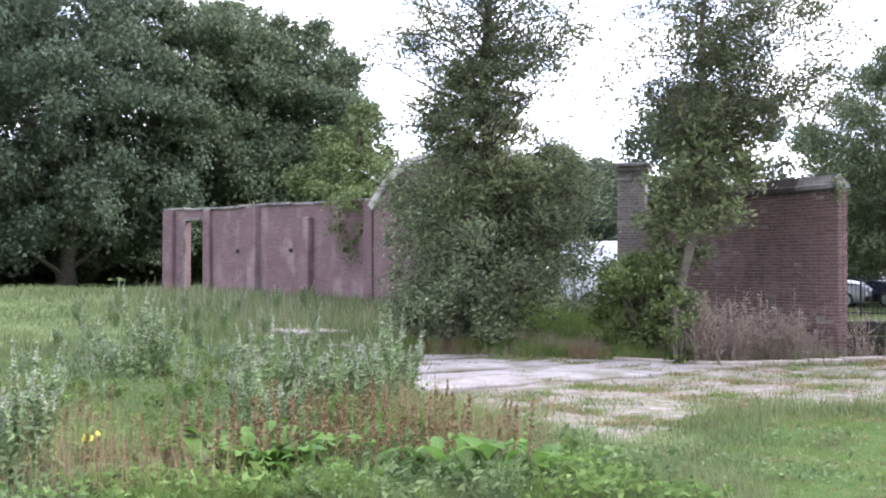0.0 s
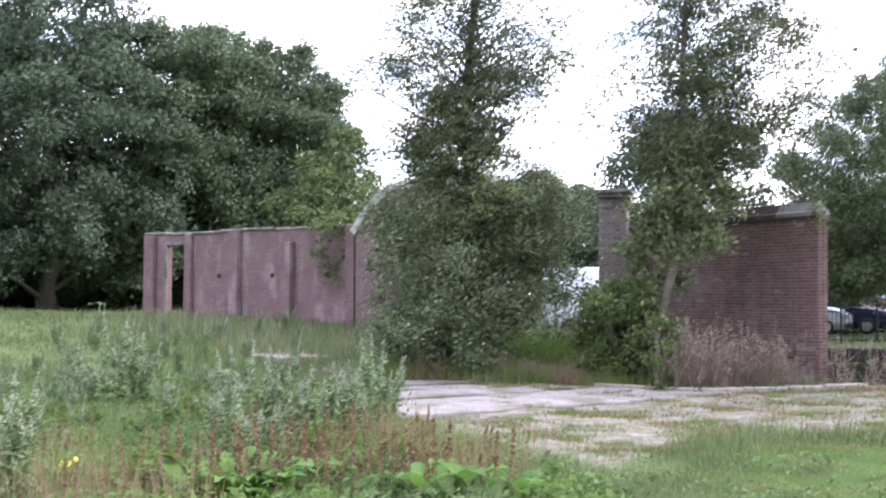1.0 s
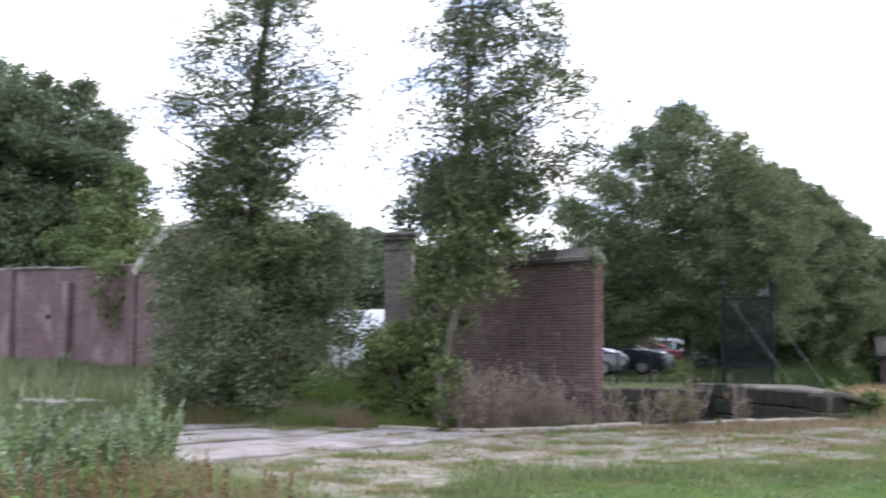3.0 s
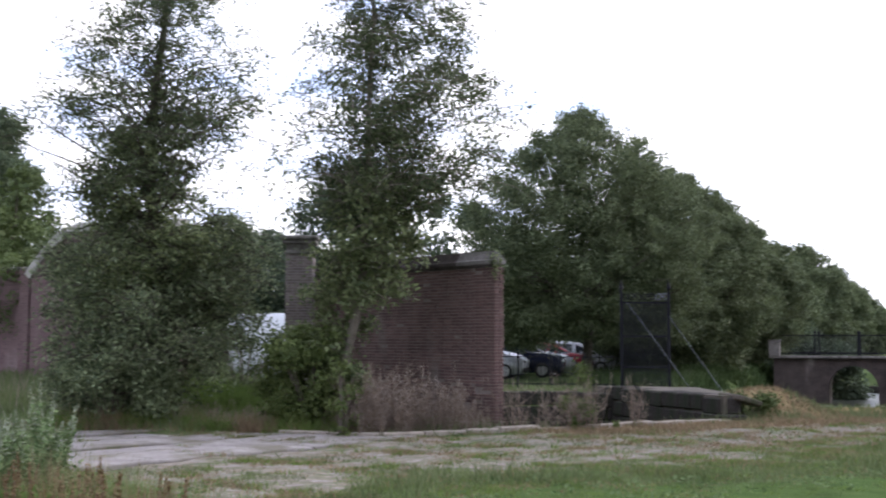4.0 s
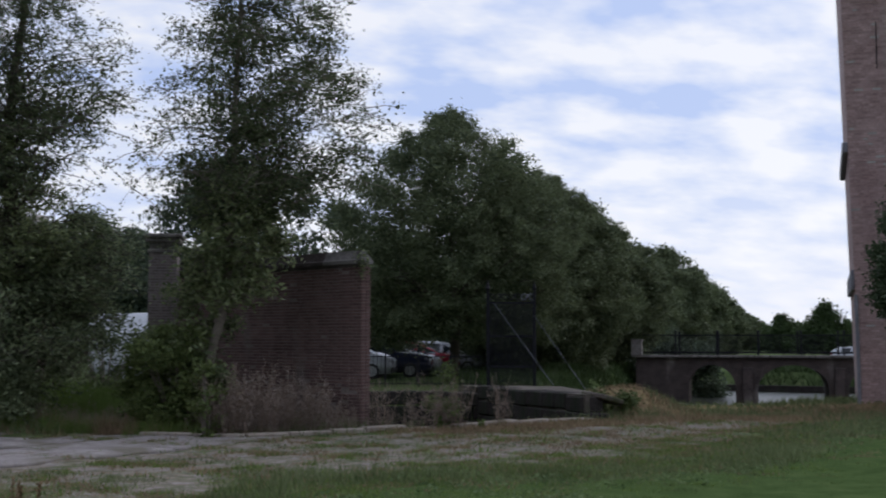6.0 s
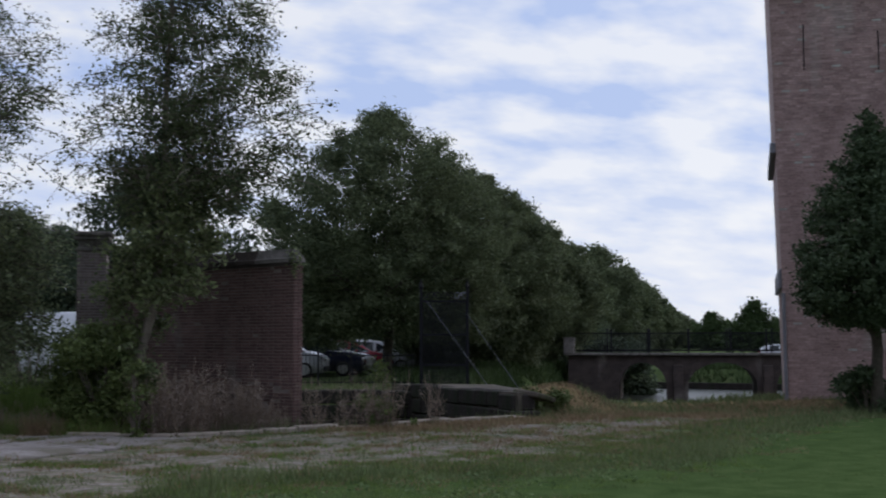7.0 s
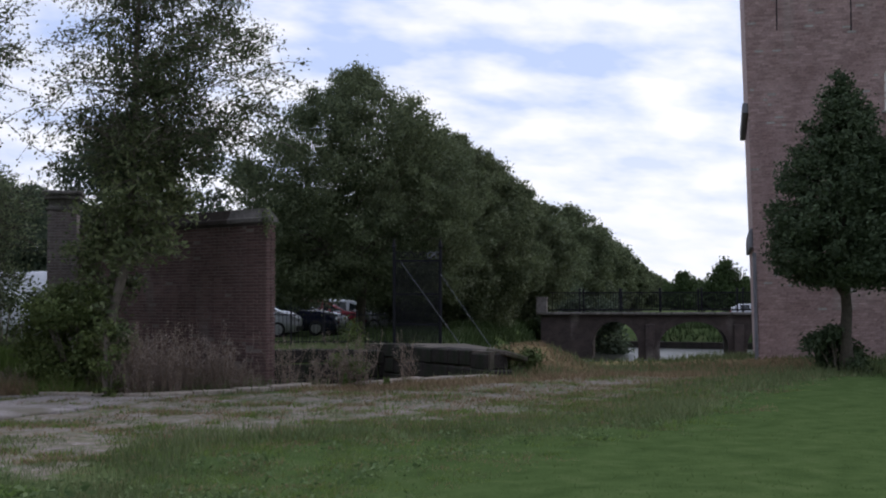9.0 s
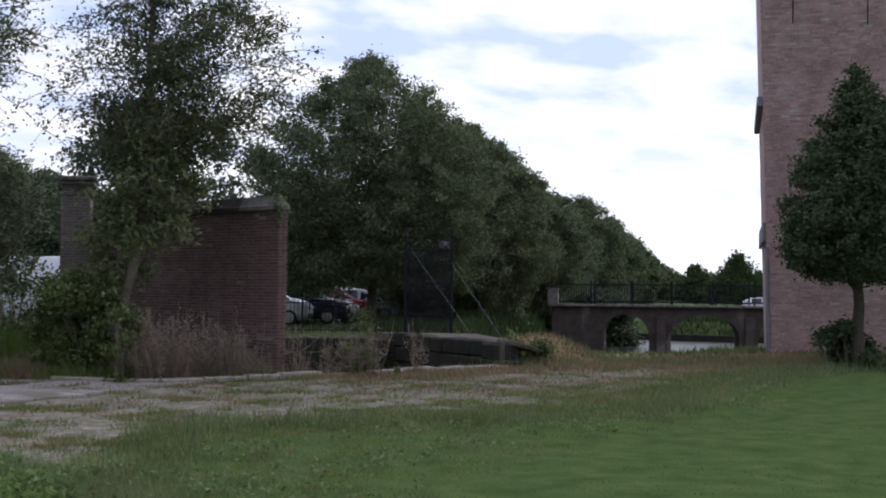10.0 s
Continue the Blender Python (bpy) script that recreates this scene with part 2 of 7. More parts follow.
MAT = dict(
    brick=material("brick_piece", (0.092, 0.056, 0.052), (0.19, 0.122, 0.113), 0.9, 3.0, 30.0, 0.3, vary=0.2, vary_by="object", stain=(0.22, 0.18, 0.17), stain_scale=0.9, stain_at=0.64),
    brick_run=material("brick_run", (0.092, 0.056, 0.052), (0.19, 0.122, 0.113), 0.9, 3.0, 30.0, 0.3, vary=0.2, vary_by="island", stain=(0.22, 0.18, 0.17), stain_scale=0.9, stain_at=0.64),
    mortar=material("mortar", (0.15, 0.124, 0.114), (0.265, 0.222, 0.205), 0.95, 4.0, 60.0, 0.3),
    wall_left=brick_material("weathered_brick", (0.112, 0.073, 0.077), (0.185, 0.125, 0.13), (0.175, 0.118, 0.12), stain=(0.26, 0.2, 0.2), stain_scale=1.6, stain_at=0.54),
    tower=brick_material("tower_brick", (0.26, 0.174, 0.168), (0.42, 0.305, 0.295), (0.36, 0.295, 0.28), 0.07, 0.24, stain=(0.42, 0.35, 0.33), stain_scale=2.2, stain_at=0.57),
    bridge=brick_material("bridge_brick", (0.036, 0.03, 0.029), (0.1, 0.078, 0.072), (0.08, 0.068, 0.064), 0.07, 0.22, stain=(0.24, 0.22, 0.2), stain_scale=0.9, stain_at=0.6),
    coping=material("coping_stone", (0.1, 0.092, 0.086), (0.24, 0.222, 0.21), 0.9, 4.0, 30.0, 0.5, stain=(0.075, 0.072, 0.058), stain_scale=3.0, stain_at=0.52),
    pale_curve=material("pale_curved_stone", (0.3, 0.285, 0.27), (0.52, 0.5, 0.475), 0.9, 4.0, 30.0, 0.4, stain=(0.14, 0.13, 0.11), stain_scale=2.0, stain_at=0.56),
    pale=material("pale_stone", (0.2, 0.19, 0.18), (0.4, 0.38, 0.36), 0.9, 4.0, 30.0, 0.4, stain=(0.1, 0.095, 0.08), stain_scale=3.0, stain_at=0.52),
    concrete=material("old_concrete", (0.175, 0.155, 0.148), (0.31, 0.282, 0.272), 0.92, 1.3, 24.0, 0.35, stain=(0.15, 0.135, 0.11), stain_scale=0.9, stain_at=0.5, vary=0.08, vary_by="object", spec=0.04),
    coping_dark=material("coping_brown", (0.055, 0.046, 0.043), (0.11, 0.092, 0.087), 0.95, 2.5, 40.0, 0.35, spec=0.1, stain=(0.045, 0.045, 0.038), stain_scale=1.5),
    kerbstone=material("mossy_kerbstone", (0.22, 0.185, 0.155), (0.38, 0.335, 0.29), 0.95, 2.5, 40.0, 0.4, stain=(0.11, 0.1, 0.065), stain_scale=2.0, stain_at=0.58, spec=0.04),
    # base colour lowered for the ditch wall's shade and wet stone
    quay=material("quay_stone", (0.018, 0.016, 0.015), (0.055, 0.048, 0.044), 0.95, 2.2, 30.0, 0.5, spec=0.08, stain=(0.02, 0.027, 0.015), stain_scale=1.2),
    iron=material("black_iron", (0.009, 0.009, 0.012), (0.022, 0.022, 0.028), 0.7, 5.0, 50.0, 0.1, spec=0.12),
    strut=plain("galvanised_strut", (0.13, 0.14, 0.17), 0.5, 0.3),
    bark=material("bark", (0.045, 0.04, 0.032), (0.11, 0.095, 0.075), 0.95, 8.0, 50.0, 0.6),
    bark_pale=material("pale_bark", (0.09, 0.078, 0.062), (0.19, 0.165, 0.135), 0.95, 8.0, 50.0, 0.6),
    leaf_wood=leaf_material("leaf_wood", (0.04, 0.064, 0.036), (0.13, 0.158, 0.092), 0.8, 0.25, 0.35, 0.8),
    tower_brick=material("tower_brick_run", (0.272, 0.184, 0.178), (0.465, 0.338, 0.326), 0.9, 1.2, 25.0, 0.25, stain=(0.4, 0.34, 0.32), stain_scale=0.7, stain_at=0.58, vary=0.2, vary_by="island"),
    tower_piece=material("tower_brick_piece", (0.272, 0.184, 0.178), (0.465, 0.338, 0.326), 0.9, 1.2, 25.0, 0.25, stain=(0.4, 0.34, 0.32), stain_scale=0.7, stain_at=0.58, vary=0.2, vary_by="object"),
    landing=material("landing_concrete", (0.07, 0.06, 0.05), (0.14, 0.122, 0.104), 0.95, 2.0, 35.0, 0.4, spec=0.1, stain=(0.05, 0.055, 0.03), stain_scale=1.6, stain_at=0.5),
    pier_brick=brick_material("limewashed_brick", (0.1, 0.08, 0.076), (0.215, 0.182, 0.174), (0.27, 0.24, 0.23), stain=(0.4, 0.37, 0.35), stain_scale=1.6, stain_at=0.52),
    soil=material("soil", (0.06, 0.045, 0.03), (0.12, 0.095, 0.06), 0.95),
    leaf_dark=leaf_material("leaf_dark", (0.04, 0.062, 0.04), (0.108, 0.138, 0.088), 0.8, 0.25, 0.35, 0.8),
    leaf_oak=leaf_material("leaf_broad", (0.034, 0.052, 0.025), (0.16, 0.192, 0.1), 0.7, 0.28, 0.6, 0.9),
    leaf_lime=leaf_material("leaf_light", (0.048, 0.074, 0.026), (0.14, 0.178, 0.066), 0.65),
    leaf_yellow=leaf_material("leaf_yellow", (0.045, 0.072, 0.02), (0.17, 0.21, 0.072), 0.6),
    leaf_upper=leaf_material("leaf_upper", (0.03, 0.045, 0.022), (0.14, 0.168, 0.086), 0.6, 0.3, 0.9, 1.0, 0.1),
    leaf_grey=leaf_material("leaf_grey_green", (0.032, 0.055, 0.026), (0.3, 0.352, 0.195), 0.5, 0.35),
    leaf_young=leaf_material("leaf_young", (0.042, 0.066, 0.026), (0.285, 0.33, 0.16), 0.5, 0.38),
    # also colours the wood's undergrowth dark, in place of canopy shade
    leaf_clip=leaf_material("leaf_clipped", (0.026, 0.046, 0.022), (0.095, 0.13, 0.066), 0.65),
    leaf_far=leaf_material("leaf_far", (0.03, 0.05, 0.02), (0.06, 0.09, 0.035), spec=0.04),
    grass=leaf_material("grass_blade", (0.074, 0.1, 0.042), (0.2, 0.234, 0.116), 0.6, 0.3, 0.6, 0.6, spec=0.04),
    lawn=leaf_material("lawn_blade", (0.048, 0.082, 0.024), (0.108, 0.156, 0.054), 0.75, 0.3, 0.4, 0.12, spec=0.02),
    fresh=leaf_material("fresh_blade", (0.07, 0.12, 0.028), (0.2, 0.265, 0.08), 0.6, 0.3, 0.6, 0.6, spec=0.04),
    meadow=leaf_material("meadow_blade", (0.085, 0.14, 0.05), (0.24, 0.295, 0.145), 0.65, 0.3, spec=0.04),
    straw=leaf_material("dry_blade", (0.15, 0.108, 0.068), (0.33, 0.25, 0.158), 0.75, 0.25, spec=0.04),
    mug=leaf_material("mugwort_leaf", (0.07, 0.122, 0.046), (0.27, 0.345, 0.175), 0.7, 0.25, spec=0.04),
    herb_dull=leaf_material("dull_herb_leaf", (0.052, 0.092, 0.036), (0.195, 0.25, 0.115), 0.6, 0.3, spec=0.04),
    herb=leaf_material("herb_leaf", (0.05, 0.098, 0.024), (0.2, 0.285, 0.092), 0.55, 0.35, spec=0.04),
    mug_top=leaf_material("mugwort_flower", (0.19, 0.225, 0.16), (0.38, 0.4, 0.31), 0.8, 0.2, spec=0.03),
    dock_leaf=leaf_material("dock_leaf", (0.045, 0.098, 0.018), (0.122, 0.228, 0.046), 0.5, 0.4, spec=0.1),
    dock_seed=leaf_material("dock_seed", (0.115, 0.076, 0.042), (0.25, 0.175, 0.1), 0.8, 0.15, spec=0.03),
    stem=material("green_stem", (0.09, 0.12, 0.05), (0.17, 0.18, 0.08), 0.8),
    dead=leaf_material("dead_weed", (0.17, 0.135, 0.11), (0.36, 0.305, 0.265), 0.85, 0.15, spec=0.04),
    dead_stem=material("dead_stem", (0.15, 0.108, 0.08), (0.28, 0.215, 0.165), 0.9),
    petal=leaf_material("yellow_petal", (0.68, 0.62, 0.06), (0.8, 0.76, 0.14), 0.6, 0.3),
    rubber=plain("tyre_rubber", (0.02, 0.02, 0.02), 0.85),
    rim=plain("alloy_rim", (0.45, 0.46, 0.48), 0.35, 0.8),
    lamp=plain("headlight_glass", (0.6, 0.62, 0.64), 0.15, 0.3),
    trimblack=plain("black_trim", (0.02, 0.02, 0.022), 0.5),
    white=plain("white_paint", (0.5, 0.52, 0.56), 0.3),
    silver=plain("silver_paint", (0.56, 0.58, 0.62), 0.28, 0.35),
    navy=plain("dark_blue_paint", (0.012, 0.016, 0.035), 0.18),
    red=plain("red_paint", (0.2, 0.009, 0.022), 0.25),
    frame_white=plain("white_window_frame", (0.7, 0.7, 0.7), 0.5),
    lead=material("lead_grey", (0.13, 0.13, 0.15), (0.22, 0.22, 0.25), 0.6),
)


def glass_material(name, c):
    m = bpy.data.materials.new(name)
    m.use_nodes = True
    b = m.node_tree.nodes["Principled BSDF"]
    b.inputs["Base Color"].default_value = (*c, 1)
    b.inputs["Roughness"].default_value, b.inputs["Specular IOR Level"].default_value = 0.05, 0.8
    return m


MAT["glass"] = glass_material("tinted_glass", (0.02, 0.025, 0.03))


def water_material():
    m = bpy.data.materials.new("moat_water")
    m.use_nodes = True
    nt = m.node_tree
    b = nt.nodes["Principled BSDF"]
    b.inputs["Base Color"].default_value = (0.03, 0.035, 0.03, 1)
    b.inputs["Roughness"].default_value, b.inputs["IOR"].default_value = 0.32, 1.33
    ns, bp = nt.nodes.new("ShaderNodeTexNoise"), nt.nodes.new("ShaderNodeBump")
    ns.inputs["Scale"].default_value = 3.0
    bp.inputs["Strength"].default_value, bp.inputs["Distance"].default_value = 0.5, 0.06
    nt.links.new(ns.outputs["Fac"], bp.inputs["Height"])
    nt.links.new(bp.outputs[0], b.inputs["Normal"])
    return m


MAT["water"] = water_material()


# ---- building tools ----
class Geo:
    """Gathers vertices and polygons for one mesh."""

    def __init__(self):
        self.v, self.f, self.n = [], [], 0

    def add(self, v, f):
        v = np.asarray(v, float)
        if isinstance(f, np.ndarray):
            self.f.extend((f + self.n).tolist())
        else:
            self.f.extend([[i + self.n for i in p] for p in f])
        self.v.append(v)
        self.n += len(v)
        return self

    def box(self, c, s, rz=0.0, bevel=0.0, m=None):
        v, f = chamfer_box(s, bevel)
        if rz:
            ca, sa = math.cos(radians(rz)), math.sin(radians(rz))
            v = v @ np.array([[ca, sa, 0], [-sa, ca, 0], [0, 0, 1]])
        return self.add(v + np.asarray(c, float), f)

    def tube(self, path, radii, k=7):
        v, f = tube(path, radii, k)
        return self.add(v, f)

    def mesh(self, name, mat, smooth=False):
        me = bpy.data.meshes.new(name)
        me.from_pydata(np.concatenate(self.v).tolist(), [], self.f)
        me.materials.append(mat)
        if smooth:
            me.polygons.foreach_set("use_smooth", [True] * len(me.polygons))
        me.update()
        return me


def chamfer_box(s, b=0.0):
    h = np.asarray(s, float) / 2
    if b <= 0:
        v = np.array([(x, y, z) for x in (-1, 1) for y in (-1, 1) for z in (-1, 1)], float) * h
        return v, [[0, 1, 3, 2], [4, 6, 7, 5], [0, 4, 5, 1], [2, 3, 7, 6], [0, 2, 6, 4], [1, 5, 7, 3]]
    b = min(b, 0.45 * min(s))
    v, where = [], {}
    for sg in [(x, y, z) for x in (-1, 1) for y in (-1, 1) for z in (-1, 1)]:
        for a in range(3):
            p = [sg[k] * (h[k] if k == a else h[k] - b) for k in range(3)]
            where[sg, a] = len(v)
            v.append(p)
    v = np.array(v)
    f = []
    for a in range(3):
        o = [k for k in range(3) if k != a]
        for s1 in (-1, 1):
            q = []
            for e1, e2 in ((-1, -1), (1, -1), (1, 1), (-1, 1)):
                sg = [0, 0, 0]
                sg[a], sg[o[0]], sg[o[1]] = s1, e1, e2
                q.append(where[tuple(sg), a])
            f.append(q)
            for s2 in (-1, 1):
                # the edge along a between the two other faces
                sg1, sg2 = [0, 0, 0], [0, 0, 0]
                sg1[a], sg1[o[0]], sg1[o[1]] = -1, s1, s2
                sg2[a], sg2[o[0]], sg2[o[1]] = 1, s1, s2
                f.append([where[tuple(sg1), o[0]], where[tuple(sg2), o[0]], where[tuple(sg2), o[1]], where[tuple(sg1), o[1]]])
    for sg in [(x, y, z) for x in (-1, 1) for y in (-1, 1) for z in (-1, 1)]:
        f.append([where[sg, k] for k in range(3)])
    out = []
    for p in f:
        q = v[p]
        nrm = np.cross(q[1] - q[0], q[2] - q[0])
        out.append(p if nrm @ q.mean(0) > 0 else p[::-1])
    return v, out


def tube(path, radii, k=7):
    path = np.asarray(path, float)
    radii = np.broadcast_to(np.asarray(radii, float), (len(path),))
    tang = np.gradient(path, axis=0)
    tang /= np.linalg.norm(tang, axis=1, keepdims=True) + 1e-9
    ref = np.array([0, 0, 1.0]) if abs(tang[:, 2]).mean() < 0.8 else np.array([1.0, 0, 0])
    u = np.cross(tang, ref)
    u /= np.linalg.norm(u, axis=1, keepdims=True) + 1e-9
    w = np.cross(tang, u)
    a = np.linspace(0, 2 * math.pi, k, endpoint=False)
    v = path[:, None] + radii[:, None, None] * (np.cos(a)[None, :, None] * u[:, None] + np.sin(a)[None, :, None] * w[:, None])
    f = []
    for i in range(len(path) - 1):
        for j in range(k):
            f.append([i * k + j, i * k + (j + 1) % k, (i + 1) * k + (j + 1) % k, (i + 1) * k + j])
    f.append(list(range(k))[::-1])
    f.append([(len(path) - 1) * k + j for j in range(k)])
    return v.reshape(-1, 3), f


def quads_mesh(name, v, mat, corners=4):
    """A mesh of many loose small faces: v holds corners rows per face."""
    n = len(v) // corners
    me = bpy.data.meshes.new(name)
    me.vertices.add(n * corners)
    me.vertices.foreach_set("co", np.asarray(v, np.float32).ravel())
    me.loops.add(n * corners)
    me.loops.foreach_set("vertex_index", np.arange(n * corners, dtype=np.int32))
    me.polygons.add(n)
    me.polygons.foreach_set("loop_start", np.arange(0, n * corners, corners, dtype=np.int32))
    me.materials.append(mat)
    me.update(calc_edges=True)
    return me


def unit(v):
    return v / (np.linalg.norm(v, axis=-1, keepdims=True) + 1e-9)


def leaves(p, size, rng, aspect=0.55, droop=0.3, lift=0.5, out=None):
    """Diamond leaves at the points p: size long, random headings, faces tending upwards and outwards."""
    n = len(p)
    size = np.broadcast_to(size, (n,)) * rng.uniform(0.65, 1.3, n)
    d = rng.normal(size=(n, 3))
    d[:, 2] = d[:, 2] * 0.6 - droop
    d = unit(d)
    nrm = rng.normal(size=(n, 3))
    nrm[:, 2] += lift
    if out is not None:
        nrm += out
    side = unit(np.cross(d, nrm))
    bend = unit(np.cross(side, d))
    s = size[:, None]
    v = np.empty((n, 4, 3))
    v[:, 0] = p - d * s * 0.5
    v[:, 1] = p + side * s * aspect * 0.5 + bend * s * 0.06
    v[:, 2] = p + d * s * 0.5 - bend * s * 0.1
    v[:, 3] = p - side * s * aspect * 0.5 + bend * s * 0.06
    return v.reshape(-1, 3)


def blades(p, height, width, rng, lean=0.35):
    """Grass blades: one narrow triangle each."""
    n = len(p)
    a = rng.uniform(0, 2 * math.pi, n)
    h = np.broadcast_to(height, (n,)) * rng.uniform(0.55, 1.35, n)
    side = np.stack([np.cos(a), np.sin(a), 0 * a], 1) * (np.broadcast_to(width, (n,))[:, None] / 2)
    tip = rng.normal(size=(n, 3)) * lean
    tip[:, 2] = 1
    v = np.empty((n, 3, 3))
    v[:, 0], v[:, 1], v[:, 2] = p - side, p + side, p + unit(tip) * h[:, None]
    return v.reshape(-1, 3)


def thing(name, at=(0, 0, 0), label="", category="", group="", kind="", rz=0.0):
    ob = new(name)
    ob.empty_display_size = 0.2
    ob.matrix_basis = pose(*at, 0, 0, rz)
    return tagged(ob, label, category, group, kind)


def part(name, me, parent, label="", kind=""):
    ob = new(name, me)
    ob.parent = parent
    return tagged(ob, label, kind=kind)


def solid(name, me, label="", category="", kind="", at=(0, 0, 0), rz=0.0, group=""):
    ob = new(name, me)
    ob.matrix_basis = pose(*at, 0, 0, rz)
    return tagged(ob, label, category, group, kind)


def smooth01(x):
    x = np.clip(x, 0, 1)
    return x * x * (3 - 2 * x)


def wobble(x, y, s, seed=0.0):
    """Cheap smooth noise in about -1..1 from a few crossed waves."""
    x, y = np.asarray(x, float) * s, np.asarray(y, float) * s
    return 0.4 * np.sin(1.7 * x + 1.1 * y + seed) + 0.3 * np.sin(-1.3 * x + 2.3 * y + 1.9 * seed + 1) + 0.3 * np.sin(3.1 * x + 0.7 * y + 2.7 * seed + 2) * np.sin(2.9 * y - 0.9 * x + seed)


def inside(x, y, poly, soft):
    """1 well inside the polygon, 0 outside, over soft metres."""
    x, y = np.asarray(x, float), np.asarray(y, float)
    hit = np.zeros(x.shape, bool)
    dist = np.full(x.shape, 1e9)
    for (ax, ay), (bx, by) in zip(poly, poly[1:] + poly[:1]):
        ex, ey = bx - ax, by - ay
        t = np.clip(((x - ax) * ex + (y - ay) * ey) / (ex * ex + ey * ey), 0, 1)
        dist = np.minimum(dist, np.hypot(x - ax - t * ex, y - ay - t * ey))
        cross = (ay > y) != (by > y)
        with np.errstate(divide="ignore", invalid="ignore"):
            hit ^= cross & (x < ex * (y - ay) / (by - ay + 1e-12) + ax)
    return smooth01(0.5 + np.where(hit, dist, -dist) / soft)


# ---- ground ----
PIT = [(7.05, 22.15), (10.3, 23.0), (12.35, 23.9), (12.45, 30.0), (7.0, 31.2), (4.5, 31.0), (7.3, 25.0)]
MOAT = [(18.0, 35.5), (22.0, 33.2), (30.0, 37.5), (47.0, 48.5), (51.0, 60.5), (45.0, 70.0), (38.5, 66.5), (33.0, 58.5), (22.0, 42.0)]
BARE = [(-0.7, 16.3), (-0.9, 24.2), (2.1, 22.8), (4.4, 21.4), (6.8, 21.9), (10.3, 22.8), (13.0, 23.4), (17.5, 22.9), (22.0, 24.6), (18.8, 22.3), (13.0, 18.2), (10.4, 15.8), (7.6, 14.7), (5.2, 14.6), (3.5, 14.3), (2.6, 12.4), (1.9, 11.2), (0.9, 11.8), (0.2, 13.8)]
LAWN = [(2.2, 5.0), (2.2, 10.4), (3.0, 12.6), (3.6, 13.9), (5.4, 14.0), (8.0, 13.4), (10.3, 14.2), (13.6, 17.4), (20.0, 21.9), (26.0, 25.0), (40.0, 20.0), (30.0, 2.0)]
DRY = [(7.0, 21.6), (12.4, 23.8), (13.0, 25.5), (17.0, 32.5), (25.0, 33.0), (23.0, 26.0), (18.5, 22.6), (13.0, 22.2), (9.0, 20.9)]


def ground_z(x, y):
    x, y = np.asarray(x, float), np.asarray(y, float)
    d, az = np.hypot(x, y), np.degrees(np.arctan2(x, y))
    left = smooth01((9 - az) / 7) * smooth01((az + 80) / 30)
    z = 0.9 * smooth01((d - 21) / 16) * left + 0.12 * smooth01((d - 31) / 12) * (1 - left)
    z = z + 0.5 * np.exp(-(((x - 15.2) / 1.5) ** 2 + ((y - 27.4) / 1.6) ** 2)) + 0.36 * np.exp(-(((x - 24) / 5) ** 2 + ((y - 26.5) / 5) ** 2))
    z = z - 0.42 * smooth01((d - 26) / 8) * smooth01((az - 29) / 3) * smooth01((60 - az) / 8)
    z = z + 0.035 * wobble(x, y, 0.9, 1.0) * smooth01((d - 4) / 6) + 0.02 * wobble(x, y, 2.7, 4.0)
    z = z * (1 - inside(x, y, MOAT, 2.4)) - 2.4 * inside(x, y, MOAT, 2.4)
    pit = inside(x, y, PIT, 0.3)
    return z * (1 - pit) - 1.6 * pit


def build_ground():
    az = np.radians(np.concatenate([np.arange(-180, -30, 5.0), np.arange(-30, 55, 0.3), np.arange(55, 180, 5.0)]))
    rad = np.concatenate([[0.0, 1.5, 3, 4.5, 6, 7], np.arange(7.6, 40, 0.16), np.geomspace(40, 110, 70), np.geomspace(115, 3000, 26)])
    na, nr = len(az), len(rad)
    x, y = np.outer(rad, np.sin(az)), np.outer(rad, np.cos(az))
    z = ground_z(x, y)
    z[rad > 200] = 0.3
    v = np.stack([x, y, z], -1).reshape(-1, 3)
    i, j = np.meshgrid(np.arange(nr - 1), np.arange(na), indexing="ij")
    j2 = (j + 1) % na
    f = np.stack([i * na + j, (i + 1) * na + j, (i + 1) * na + j2, i * na + j2], -1).reshape(-1, 4)
    me = bpy.data.meshes.new("ground")
    me.vertices.add(len(v))
    me.vertices.foreach_set("co", v.astype(np.float32).ravel())
    me.loops.add(len(f) * 4)
    me.loops.foreach_set("vertex_index", f[:, ::-1].astype(np.int32).ravel())
    me.polygons.add(len(f))
    me.polygons.foreach_set("loop_start", np.arange(0, len(f) * 4, 4, dtype=np.int32))
    me.update(calc_edges=True)
    me.polygons.foreach_set("use_smooth", [True] * len(f))
    for key, val in (("bare", inside(x, y, BARE, 2.2)), ("lawn", inside(x, y, LAWN, 2.4)), ("dry", inside(x, y, DRY, 2.0))):
        at = me.attributes.new(key, "FLOAT", "POINT")
        at.data.foreach_set("value", val.astype(np.float32).ravel())
    me.materials.append(ground_material())
    solid("ground", me, "meadow and mown lawn with worn bare patches of gravel", "ground", "structure")


